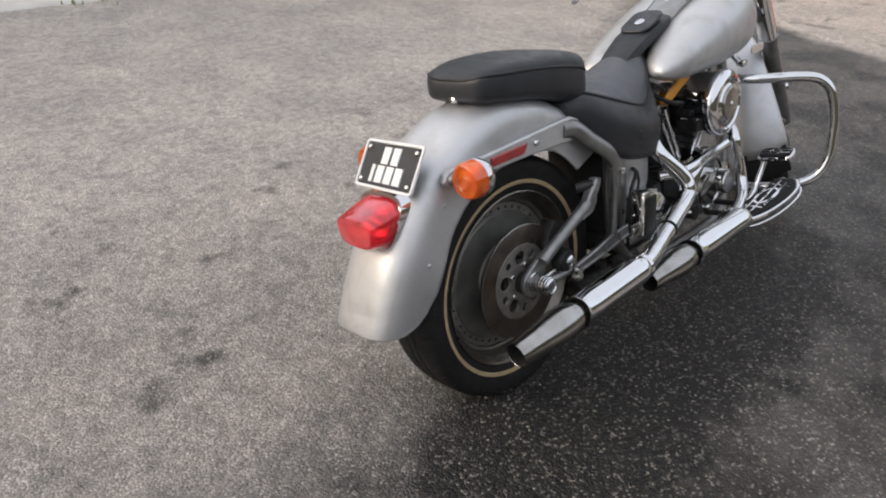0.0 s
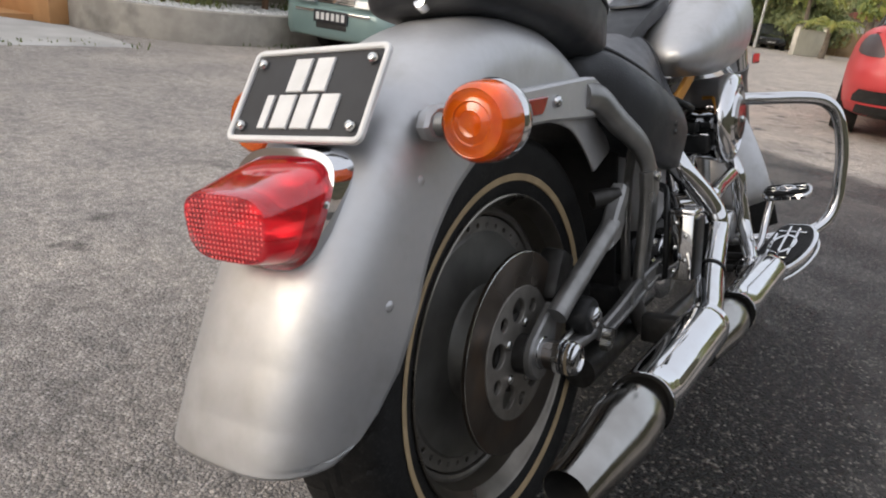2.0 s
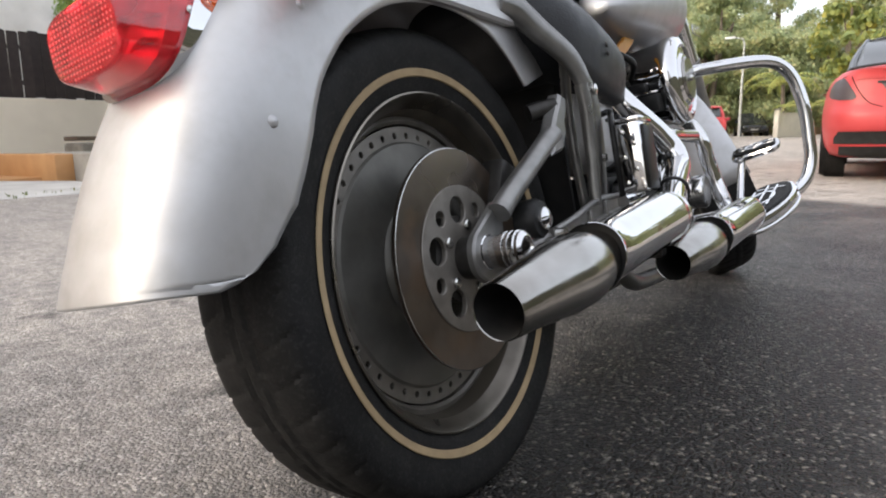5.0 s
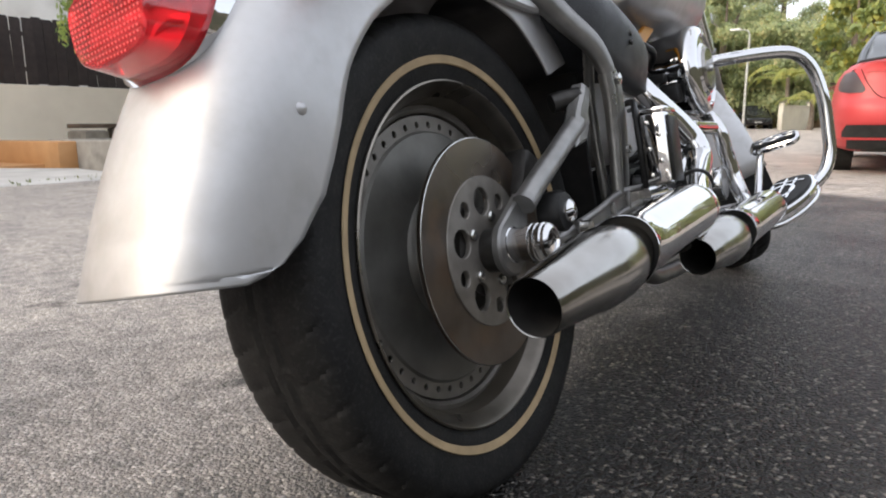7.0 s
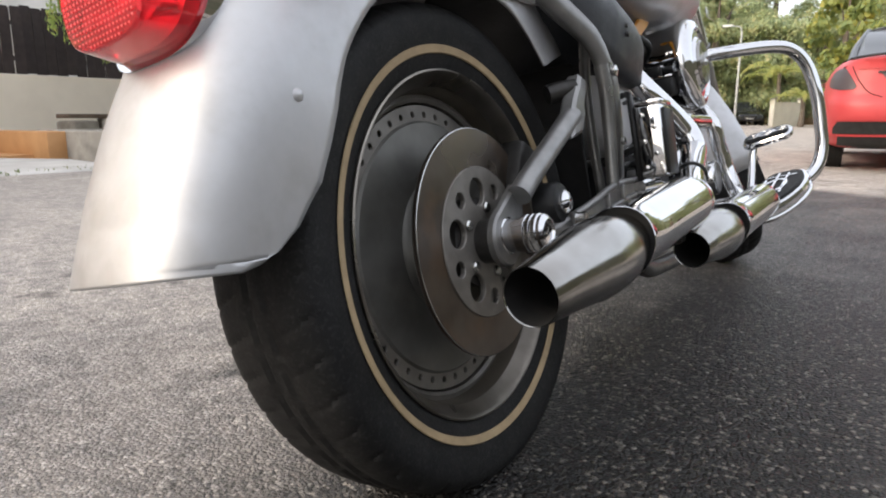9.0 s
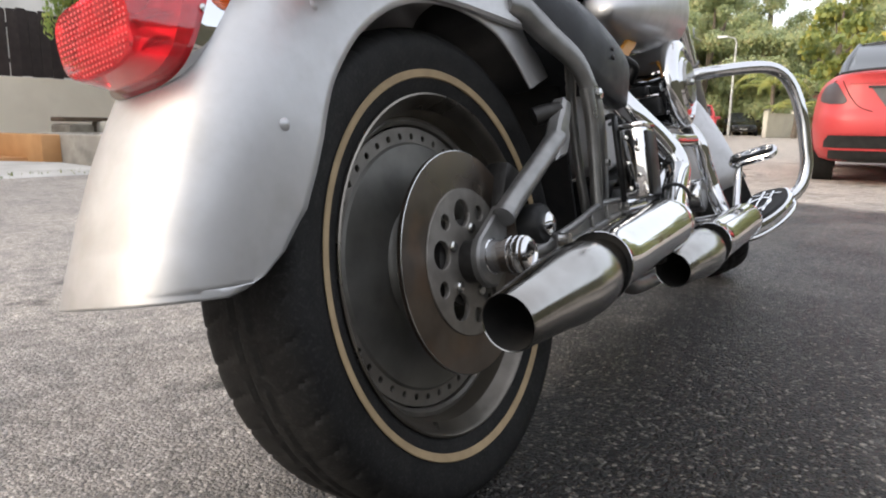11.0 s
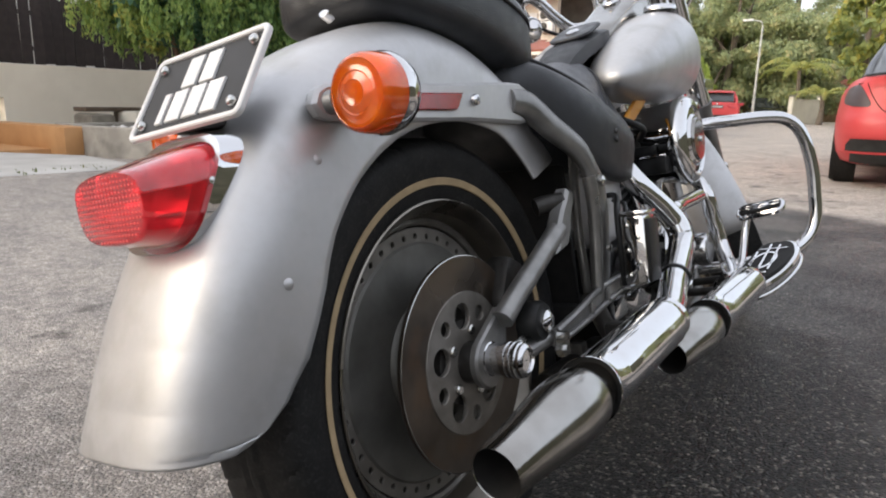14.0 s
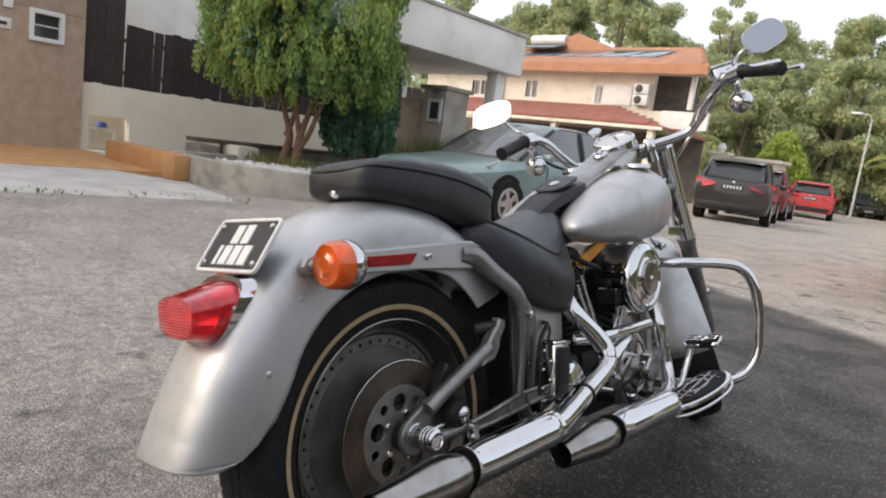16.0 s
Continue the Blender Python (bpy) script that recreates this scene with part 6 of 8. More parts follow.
# gate posts past the house
gp = simple("gate_post", merge(box((0.7, 0.7, 2.2), (-10.25, 30.0, 1.1), 0.02), box((0.9, 0.9, 0.12), (-10.25, 30.0, 2.25), 0.02)), CREAM, "cream gate post with a ball lamp", "gate post")
part("ball_lamp", lathe([(0.0005, 0.42), (0.12, 0.38), (0.2, 0.2), (0.12, 0.03), (0.05, 0.0)], (-10.25, 30.0, 2.31), (0, 0, 1), 18), FRAMEWHITE, gp)
simple("gate_house", merge(box((2.2, 1.2, 2.1), (-9.0, 31.2, 1.05), 0.02), box((2.5, 1.5, 0.14), (-9.0, 31.2, 2.15), 0.02)), CREAM, "low cream gate wall with a tiled cap", "wall", "structure")
simple("fence_wall", merge(box((9.0, 0.2, 1.55), (-1.6, 52.0, 0.78), 0.01), *[box((0.35, 0.35, 1.85), (-5.9 + 2.2 * k, 51.9, 0.92), 0.02) for k in range(5)]), BRICKTAN, "tan garden wall with posts", "wall", "structure")
cot = tagged(empty("cottage", pose(0.5, 58, 0)), "low white house behind trees", "house")
part("wall", box((9, 5, 2.6), (0, 2.5, 1.3)), WHITEWALL, cot)
part("roof", plate([(-5.2, 0), (5.2, 0), (0, 1.7)], (), 6.2, 0.02, Matrix(((1, 0, 0, 0), (0, 0, -1, 2.5), (0, 1, 0, 2.6), (0, 0, 0, 1)))), PORCHTILE, cot)
part("window", box((1.2, 0.08, 1.0), (-2, -0.02, 1.5), 0.01), GLASSDARK, cot)

# street lamp
lampp = tagged(empty("street_lamp", pose(-7.4, 45, 0)), "pale grey street lamp post with a single arm", "street lamp")
part("pole", tube([(0, 0, 0), (0.0, 0, 3.0), (0.02, 0, 5.7)], [0.085, 0.07, 0.05], 14, smooth=False), POLEGREY, lampp)
part("arm", tube([(0.02, 0, 5.65), (-0.10, -0.05, 5.95), (-0.55, -0.1, 6.05)], 0.035, 10), POLEGREY, lampp)
part("lantern", merge(box((0.62, 0.24, 0.14), (-0.80, -0.1, 6.06), 0.05)), FRAMEWHITE, lampp)

# unseen walls added behind and beside the camera, to close the place and shape light
hc = [Vector((4.25, -9.05, 0)), Vector((26.0, -16.6, 0)), Vector((32.0, -28.0, 0)), Vector((10.9, -21.1, 0))]
bm = skin(bmesh.new(), [hc, [v + Vector((0, 0, 7.0)) for v in hc]])
bmesh.ops.recalc_face_normals(bm, faces=bm.faces)
simple("wall_opposite", bm, WHITEWALL, "unseen plain white block added behind the camera to shape light and reflections", "wall", "structure")
# added out of view to darken the bike's right side and its chrome
simple("wall_roadside", box((0.4, 22.0, 2.8), (6.9, -1.0, 1.4)), UNSEENDARK, "unseen plain dark wall added on the right to darken reflections and fill light", "wall", "structure")
simple("wall_far_end", box((60, 0.4, 3.0), (-4, -32, 1.5)), WHITEWALL, "unseen plain pale wall added to close the road behind the camera", "wall", "structure")

# ---------- parked cars ----------
def paint(name, c, rough=0.32, metal=0.2):
    return material(name, c, rough, metal, color2=tuple(x * 0.88 for x in c), scale=3, coat=0.6, spot=tuple(x * 0.7 + 0.03 for x in c), spot_scale=2.5, spot_amount=0.25)


TEAL = paint("teal_green_paint", (0.18, 0.27, 0.265), 0.4)
RED = material("red_paint", (0.56, 0.060, 0.062), 0.46, 0, color2=(0.50, 0.053, 0.055), scale=3, coat=0.12, spot=(0.42, 0.07, 0.07), spot_scale=2.5, spot_amount=0.25)
DARKBROWN = paint("dark_bronze_paint", (0.036, 0.030, 0.027), 0.3, 0.05)
BLACKCAR = paint("black_car_paint", (0.015, 0.016, 0.019), 0.2)
DARKRED = paint("dark_red_car_paint", (0.14, 0.02, 0.02), 0.3)
TRIM = material("black_plastic_trim", (0.018, 0.018, 0.018), 0.55, 0, color2=(0.028, 0.028, 0.028), scale=20, bump=0.1)
CARGLASS = material("car_window_glass", (0.10, 0.11, 0.115), 0.05, 0, coat=0.5, color2=(0.15, 0.155, 0.155), scale=1.2)
DARKGLASS = material("dark_car_glass", (0.03, 0.034, 0.037), 0.06, 0, coat=0.4, color2=(0.045, 0.05, 0.052), scale=1.2)
SEDANGLASS = material("hazy_dark_glass", (0.055, 0.06, 0.066), 0.30, 0, color2=(0.07, 0.076, 0.082), scale=1.2)
RECESS = material("dull_grey_plastic", (0.10, 0.098, 0.098), 0.75, 0, color2=(0.12, 0.117, 0.117), scale=8)
SMOKED = material("smoked_tail_lens", (0.060, 0.048, 0.050), 0.42, 0, color2=(0.075, 0.055, 0.057), scale=6)
HEADGLASS = material("headlight_glass", (0.25, 0.265, 0.275), 0.08, 0.1, coat=0.6, color2=(0.5, 0.52, 0.54), scale=20)
TAILRED = material("red_tail_lamp", (0.60, 0.03, 0.035), 0.15, 0, coat=0.5, color2=(0.42, 0.015, 0.02), scale=12)
ALLOYRIM = material("car_rim", (0.55, 0.53, 0.52), 0.35, 0.8, color2=(0.45, 0.43, 0.42), scale=20)


def car_wheel(parent, x, y, r, sgn):
    w = part("wheel", lathe([(r * 0.62, 0.03), (r * 0.66, 0.09), (r * 0.97, 0.10), (r, 0.06), (r, -0.06), (r * 0.97, -0.10), (r * 0.6, -0.10)], (x, y, r), (sgn, 0, 0), 36), RUBBER, parent)
    holes = []
    for i in range(5):
        a = 2 * math.pi * (i + 0.5) / 5
        holes.append([(r * (0.26 * math.cos(a + s1) if k == 0 else 0.55 * math.cos(a + s1)), r * (0.26 * math.sin(a + s1) if k == 0 else 0.55 * math.sin(a + s1))) for k, s1 in ((0, -0.33), (1, -0.42), (1, -0.2), (1, 0.2), (1, 0.42), (0, 0.33))])
    m = side(x + sgn * 0.075, y, r)
    part("rim", plate(ring2(r * 0.66, 40), holes, 0.04, 0.006, m), ALLOYRIM, w)
    # black discs paint the shade behind the rim and in the wheel arch
    part("brake_shade", lathe([(r * 0.64, 0.0), (0.0005, 0.0)], (x + sgn * 0.02, y, r), (sgn, 0, 0), 24), VOID, w)
    part("arch", lathe([(r * 1.18, -0.12), (r * 1.18, 0.052), (r * 1.0, 0.052)], (x, y, r * 1.02), (sgn, 0, 0), 36), VOID, parent)
    return w


def loft_car(secs, n_mid=4):
    """Body rings from (y, [(half width, z), ...]) outlines, closed below, smoothed along the length."""
    rings = []
    for y, prof in secs:
        half = [Vector((w, y, z)) for w, z in prof]
        rings.append(half + [Vector((-v.x, v.y, v.z)) for v in reversed(half)])
    cols = [spline([r[i] for r in rings], n_mid) for i in range(len(rings[0]))]
    rings = [[c[k] for c in cols] for k in range(len(cols[0]))]
    bm = skin(bmesh.new(), rings)
    bmesh.ops.recalc_face_normals(bm, faces=bm.faces)
    return bm


def glasshouse(secs):
    return loft_car(secs, 3)


def bars_plate(parent, y, z, x=0.0, back=True, dark=False):
    s = -1 if back else 1
    p = part("number_plate", box((0.50, 0.015, 0.13), (x, y, z), 0.003), PLATEBLACK, parent)
    for k in range(6):
        part("character_bar", box((0.045, 0.008, 0.075), (x - 0.19 + 0.075 * k, y + s * 0.009, z)), PLATEWHITE, p)


def section(w0, z0, w1, z1, w2, z2, w3, z3, crown=0.02):
    """Sill, waist, shoulder, top edge, crown."""
    return [(0.05, z0), (w0 * 0.9, z0), (w0, z0 + 0.04), (w1, z1), (w2, z2), (w3, z3), (w3 * 0.55, z3 + crown * 0.8), (0.02, z3 + crown)]


def saloon_old(m):
    """A compact nineties hatchback with grille, bumper and long flat bonnet; its front faces +y."""
    c = tagged(empty("parked_car", m), "faded teal green compact car parked by the planter", "car")
    S = section
    secs = [(-2.13, S(0.70, 0.42, 0.74, 0.55, 0.74, 0.70, 0.70, 0.80)), (-2.05, S(0.78, 0.24, 0.82, 0.50, 0.81, 0.74, 0.74, 0.90)), (-1.4, S(0.82, 0.19, 0.845, 0.52, 0.835, 0.80, 0.76, 0.93)), (-0.4, S(0.82, 0.18, 0.845, 0.52, 0.835, 0.80, 0.76, 0.92)),
            (0.6, S(0.82, 0.18, 0.845, 0.52, 0.835, 0.79, 0.76, 0.90)), (0.95, S(0.82, 0.18, 0.842, 0.52, 0.83, 0.77, 0.75, 0.86)), (1.55, S(0.81, 0.18, 0.835, 0.50, 0.82, 0.70, 0.73, 0.78)), (2.15, S(0.79, 0.20, 0.815, 0.46, 0.80, 0.64, 0.70, 0.71)), (2.26, S(0.76, 0.24, 0.79, 0.42, 0.78, 0.58, 0.69, 0.665)), (2.30, S(0.72, 0.3, 0.75, 0.42, 0.75, 0.56, 0.68, 0.62))]
    body = part("body", loft_car(secs), TEAL, c)
    gh = [(-1.95, [(0.05, 0.86), (0.68, 0.86), (0.66, 0.90), (0.60, 0.93), (0.02, 0.94)]), (-1.35, [(0.05, 0.86), (0.74, 0.86), (0.72, 0.98), (0.60, 1.30), (0.02, 1.33)]), (-0.6, [(0.05, 0.86), (0.755, 0.86), (0.74, 0.98), (0.60, 1.355), (0.02, 1.39)]), (0.15, [(0.05, 0.86), (0.755, 0.86), (0.74, 0.98), (0.60, 1.345), (0.02, 1.38)]),
          (0.45, [(0.05, 0.86), (0.755, 0.86), (0.735, 0.97), (0.60, 1.25), (0.02, 1.29)]), (1.15, [(0.05, 0.82), (0.72, 0.82), (0.70, 0.85), (0.62, 0.87), (0.02, 0.885)])]
    part("glasshouse", glasshouse(gh), CARGLASS, c)
    part("roof", loft_car([(-1.30, [(0.05, 1.30), (0.58, 1.30), (0.60, 1.318), (0.5, 1.335), (0.02, 1.345)]), (-0.6, [(0.05, 1.34), (0.60, 1.345), (0.61, 1.365), (0.5, 1.39), (0.02, 1.402)]), (0.12, [(0.05, 1.33), (0.60, 1.335), (0.61, 1.355), (0.5, 1.38), (0.02, 1.392)]), (0.30, [(0.05, 1.29), (0.58, 1.30), (0.59, 1.312), (0.5, 1.33), (0.02, 1.34)])]), TEAL, c)
    for s in (1, -1):
        part("front_pillar", tube([(s * 0.715, 1.08, 0.875), (s * 0.665, 0.72, 1.10), (s * 0.612, 0.30, 1.315)], 0.026, 8), TRIM, c)
        part("middle_pillar", tube([(s * 0.765, -0.35, 0.88), (s * 0.738, -0.35, 1.05), (s * 0.618, -0.37, 1.34)], 0.030, 8), TRIM, c)
        part("rear_pillar", tube([(s * 0.73, -1.75, 0.88), (s * 0.70, -1.45, 1.10), (s * 0.615, -1.15, 1.32)], 0.055, 8), TEAL, c)
        hl = [[Vector((s * x, y + o, z)) for x, y, z in ((0.30, 2.335, 0.572), (0.55, 2.318, 0.568), (0.715, 2.265, 0.568), (0.720, 2.245, 0.628), (0.55, 2.298, 0.640), (0.30, 2.315, 0.640))] for o in (0.012, -0.07)]
        b = skin(bmesh.new(), hl)
        bmesh.ops.recalc_face_normals(b, faces=b.faces)
        part("headlight", b, HEADGLASS, c, "clear slim headlight")
        cl = [[Vector((s * x, y + o, z)) for x, y, z in ((0.722, 2.262, 0.570), (0.815, 2.10, 0.572), (0.812, 2.08, 0.626), (0.726, 2.245, 0.628))] for o in (0.012, -0.05)]
        b = skin(bmesh.new(), cl)
        bmesh.ops.recalc_face_normals(b, faces=b.faces)
        part("corner_lamp", b, HEADGLASS, c)
        part("side_moulding", box((0.012, 2.2, 0.06), (s * 0.848, -0.30, 0.52), 0.004), TEAL, c)
        part("door_mirror", merge(box((0.16, 0.10, 0.11), (s * 0.88, 0.72, 0.93), 0.03)), TEAL, c)
        part("door_handle", box((0.02, 0.15, 0.03), (s * 0.842, -0.15, 0.74), 0.006), TRIM, c)
        part("door_gap", box((0.006, 0.012, 0.62), (s * 0.842, 0.62, 0.52)), VOID, c)
        part("door_gap", box((0.006, 0.012, 0.62), (s * 0.842, -0.38, 0.52)), VOID, c)
        for y in (1.42, -1.22):
            car_wheel(c, s * 0.785, y, 0.305, s)
    gr = part("grille", box((0.56, 0.03, 0.075), (0, 2.298, 0.612), 0.012), TRIM, c)
    for k in range(3):
        part("grille_bar", box((0.54, 0.012, 0.008), (0, 2.316, 0.588 + 0.024 * k), 0.002), CHROME, gr)
    part("grille_badge", lathe([(0.036, 0), (0.03, 0.010), (0.0005, 0.012)], (0, 2.318, 0.612), (0, 1, 0), 20), CHROME, c)
    bp = part("front_bumper", loft_car([(1.72, [(0.05, 0.22), (0.80, 0.24), (0.845, 0.30), (0.85, 0.46), (0.80, 0.52), (0.02, 0.52)]), (2.22, [(0.05, 0.20), (0.76, 0.21), (0.80, 0.28), (0.81, 0.47), (0.77, 0.525), (0.02, 0.53)]), (2.34, [(0.05, 0.21), (0.60, 0.22), (0.66, 0.28), (0.67, 0.46), (0.63, 0.52), (0.02, 0.53)]), (2.37, [(0.05, 0.25), (0.5, 0.25), (0.55, 0.30), (0.55, 0.44), (0.5, 0.49), (0.02, 0.5)])]), TEAL, c)
    part("air_intake", box((0.46, 0.02, 0.07), (0, 2.365, 0.345), 0.01), TRIM, bp)
    for s in (1, -1):
        part("side_slot", box((0.20, 0.03, 0.035), (s * 0.46, 2.352, 0.405), 0.008), TRIM, bp)
    part("bumper_strip", box((1.1, 0.02, 0.03), (0, 2.372, 0.485), 0.006), CHROME, bp)
    bars_plate(c, 2.385, 0.44, back=False)
    return c


saloon_old(pose(-4.86, 7.22, 0, 0, 0, 179))


SEDAN = np.array([(0.20, 0.80, 2.10), (0.23, 0.88, 2.22), (0.30, 0.915, 2.28), (0.36, 0.93, 2.30), (0.43, 0.938, 2.340), (0.46, 0.942, 2.364), (0.54, 0.945, 2.374), (0.62, 0.945, 2.364), (0.66, 0.943, 2.335), (0.74, 0.936, 2.312), (0.83, 0.922, 2.298), (0.90, 0.895, 2.290),
                  (0.95, 0.86, 2.296), (0.985, 0.815, 2.318), (1.003, 0.770, 2.310), (1.018, 0.70, 2.24), (1.030, 0.60, 2.10), (1.038, 0.40, 1.80), (1.041, 0.10, 1.20)])
ROUND = 0.30


def sedan_point(a, z, off=0.0):
    """A point on the sedan's shell: angle in plan from the middle of the rear, height, distance out."""
    w, L = np.interp(z, SEDAN[:, 0], SEDAN[:, 1]) + off, np.interp(z, SEDAN[:, 0], SEDAN[:, 2]) + off
    sa, ca = math.sin(a), math.cos(a)
    x, y = w * math.copysign(abs(sa) ** ROUND, sa), -L * math.copysign(abs(ca) ** ROUND, ca)
    f = min(1.0, max(0.0, (y - 0.5) / 1.8))
    return Vector((x, y, z * (1 - 0.27 * f * f * (3 - 2 * f)) if z > 0.3 else z))


def sedan_angle(x, z):
    return math.copysign(math.asin(min(1.0, abs(x) / np.interp(z, SEDAN[:, 0], SEDAN[:, 1])) ** (1 / ROUND)), x)


def sedan_patch(zs, span, off, n=16, depth=0.015):
    """A panel that lies on the shell, between two angles at each height."""
    rings = []
    for z in zs:
        a0, a1 = span(z)
        an = [a0 + (a1 - a0) * i / n for i in range(n + 1)]
        rings.append([sedan_point(a, z, off) for a in an] + [sedan_point(a, z, off - depth) for a in reversed(an)])
    b = skin(bmesh.new(), rings)
    bmesh.ops.recalc_face_normals(b, faces=b.faces)
    return b


def sedan_modern(m):
    """A modern four-door sedan seen from behind; its rear faces -y."""
    c = tagged(empty("parked_sedan", m), "bright red modern sedan with smoked tail lights parked on the road", "car")
    quarter = [90 * (k / 15) ** 1.25 for k in range(16)]
    angles = [radians(q) for q in quarter] + [radians(180 - q) for q in reversed(quarter[:-1])]
    angles += [-a for a in reversed(angles[1:-1])]
    levels = sorted(set(list(SEDAN[:, 0]) + [0.26, 0.40, 0.50, 0.58, 0.70, 0.78, 0.865, 0.925, 0.97]))
    rings = [[sedan_point(a, z) for a in angles] for z in levels]
    bm = skin(bmesh.new(), rings)
    bmesh.ops.recalc_face_normals(bm, faces=bm.faces)
    part("body", bm, RED, c, sharp=50)
    gh = [(-2.08, [(0.05, 0.93), (0.70, 0.93), (0.70, 0.98), (0.62, 1.012), (0.02, 1.035)]), (-1.55, [(0.05, 0.93), (0.78, 0.93), (0.755, 1.02), (0.63, 1.22), (0.02, 1.26)]), (-1.0, [(0.05, 0.93), (0.77, 0.93), (0.74, 1.02), (0.60, 1.355), (0.02, 1.40)]), (-0.2, [(0.05, 0.93), (0.78, 0.93), (0.75, 1.02), (0.61, 1.395), (0.02, 1.44)]),
          (0.35, [(0.05, 0.92), (0.78, 0.92), (0.74, 1.0), (0.60, 1.33), (0.02, 1.38)]), (1.15, [(0.05, 0.80), (0.74, 0.80), (0.70, 0.90), (0.62, 0.92), (0.02, 0.94)])]
    part("glasshouse", glasshouse(gh), SEDANGLASS, c)
    part("roof", loft_car([(-1.12, [(0.05, 1.33), (0.57, 1.335), (0.585, 1.35), (0.45, 1.375), (0.02, 1.395)]), (-0.6, [(0.05, 1.38), (0.60, 1.385), (0.615, 1.40), (0.48, 1.43), (0.02, 1.446)]), (-0.1, [(0.05, 1.39), (0.60, 1.395), (0.615, 1.41), (0.48, 1.44), (0.02, 1.455)]), (0.25, [(0.05, 1.35), (0.585, 1.355), (0.595, 1.37), (0.45, 1.40), (0.02, 1.41)])]), BLACKCAR, c)
    zs = [0.728 + 0.207 * i / 12 for i in range(13)]

    def lamp_span(z):
        k = abs((z - 0.8315) / 0.1035)
        inner = sedan_angle(0.640 + (z - 0.731) * 0.58, z) + radians(4.0) * k ** 8
        return inner, radians(54) - radians(20) * k ** 5

    for s in (1, -1):
        part("rear_pillar", tube([(s * 0.715, -1.92, 0.985), (s * 0.69, -1.55, 1.14), (s * 0.60, -1.05, 1.345)], [0.040, 0.034, 0.028], 8), SEDANGLASS, c)
        part("front_pillar", tube([(s * 0.72, 1.08, 0.91), (s * 0.66, 0.7, 1.14), (s * 0.60, 0.28, 1.365)], 0.03, 8), RED, c)
        part("middle_pillar", tube([(s * 0.79, -0.25, 0.96), (s * 0.76, -0.25, 1.06), (s * 0.615, -0.27, 1.395)], 0.03, 8), TRIM, c)
        part("tail_lamp", sedan_patch(zs, lambda z: tuple(s * q for q in lamp_span(z)), 0.004, 22), SMOKED, c, "smoked dark tail lamp")
        part("boot_gap", tube([sedan_point(sedan_angle(s * x, z), z, 0.001) for x, z in ((0.702, 0.935), (0.690, 0.90), (0.640, 0.80), (0.560, 0.70), (0.455, 0.657))], 0.004, 6), VOID, c)
        for y in (1.38, -1.42):
            car_wheel(c, s * 0.83, y, 0.33, s)
    lip = [sedan_point(sedan_angle(x, 0.99), 0.99, 0.012) + Vector((0, 0, 0.012 + 0.035 * (1 - (x / 0.72) ** 2))) for x in [-0.71 + 0.071 * k for k in range(21)]]
    part("boot_lip", tube(lip, 0.012, 8, 1), TRIM, c, "dark lip spoiler")
    part("boot_crease", sedan_patch([0.905, 0.912, 0.926], lambda z: (sedan_angle(-0.66, z), sedan_angle(0.66, z)), 0.008), RED, c)
    part("plate_recess", sedan_patch([0.700, 0.712, 0.74, 0.78, 0.83, 0.868, 0.880], lambda z: (sedan_angle(-0.36 - 0.72 * (z - 0.70), z), sedan_angle(0.36 + 0.72 * (z - 0.70), z)), 0.004), RECESS, c, "dull dark plate recess")
    # dark strip painting the shade below the recess's upper edge
    part("recess_shade", sedan_patch([0.862, 0.872, 0.882], lambda z: (sedan_angle(-0.50, z), sedan_angle(0.50, z)), 0.012), TRIM, c)
    bars_plate(c, -2.325, 0.775)
    part("diffuser", sedan_patch([0.335, 0.35, 0.39, 0.43, 0.447], lambda z: (sedan_angle(-0.80 + 0.6 * max(0, z - 0.39), z), sedan_angle(0.80 - 0.6 * max(0, z - 0.39), z)), 0.012), TRIM, c, "black bumper insert")
    part("lower_lip", sedan_patch([0.315, 0.322, 0.330], lambda z: (sedan_angle(-0.84, z), sedan_angle(0.84, z)), 0.016), RED, c)
    part("under_tray", sedan_patch([0.20, 0.23, 0.27, 0.312], lambda z: (sedan_angle(-0.76, z), sedan_angle(0.76, z)), 0.006), TRIM, c)
    return c


sedan_modern(pose(0.80, 8.60, 0, 0, 0, 2))


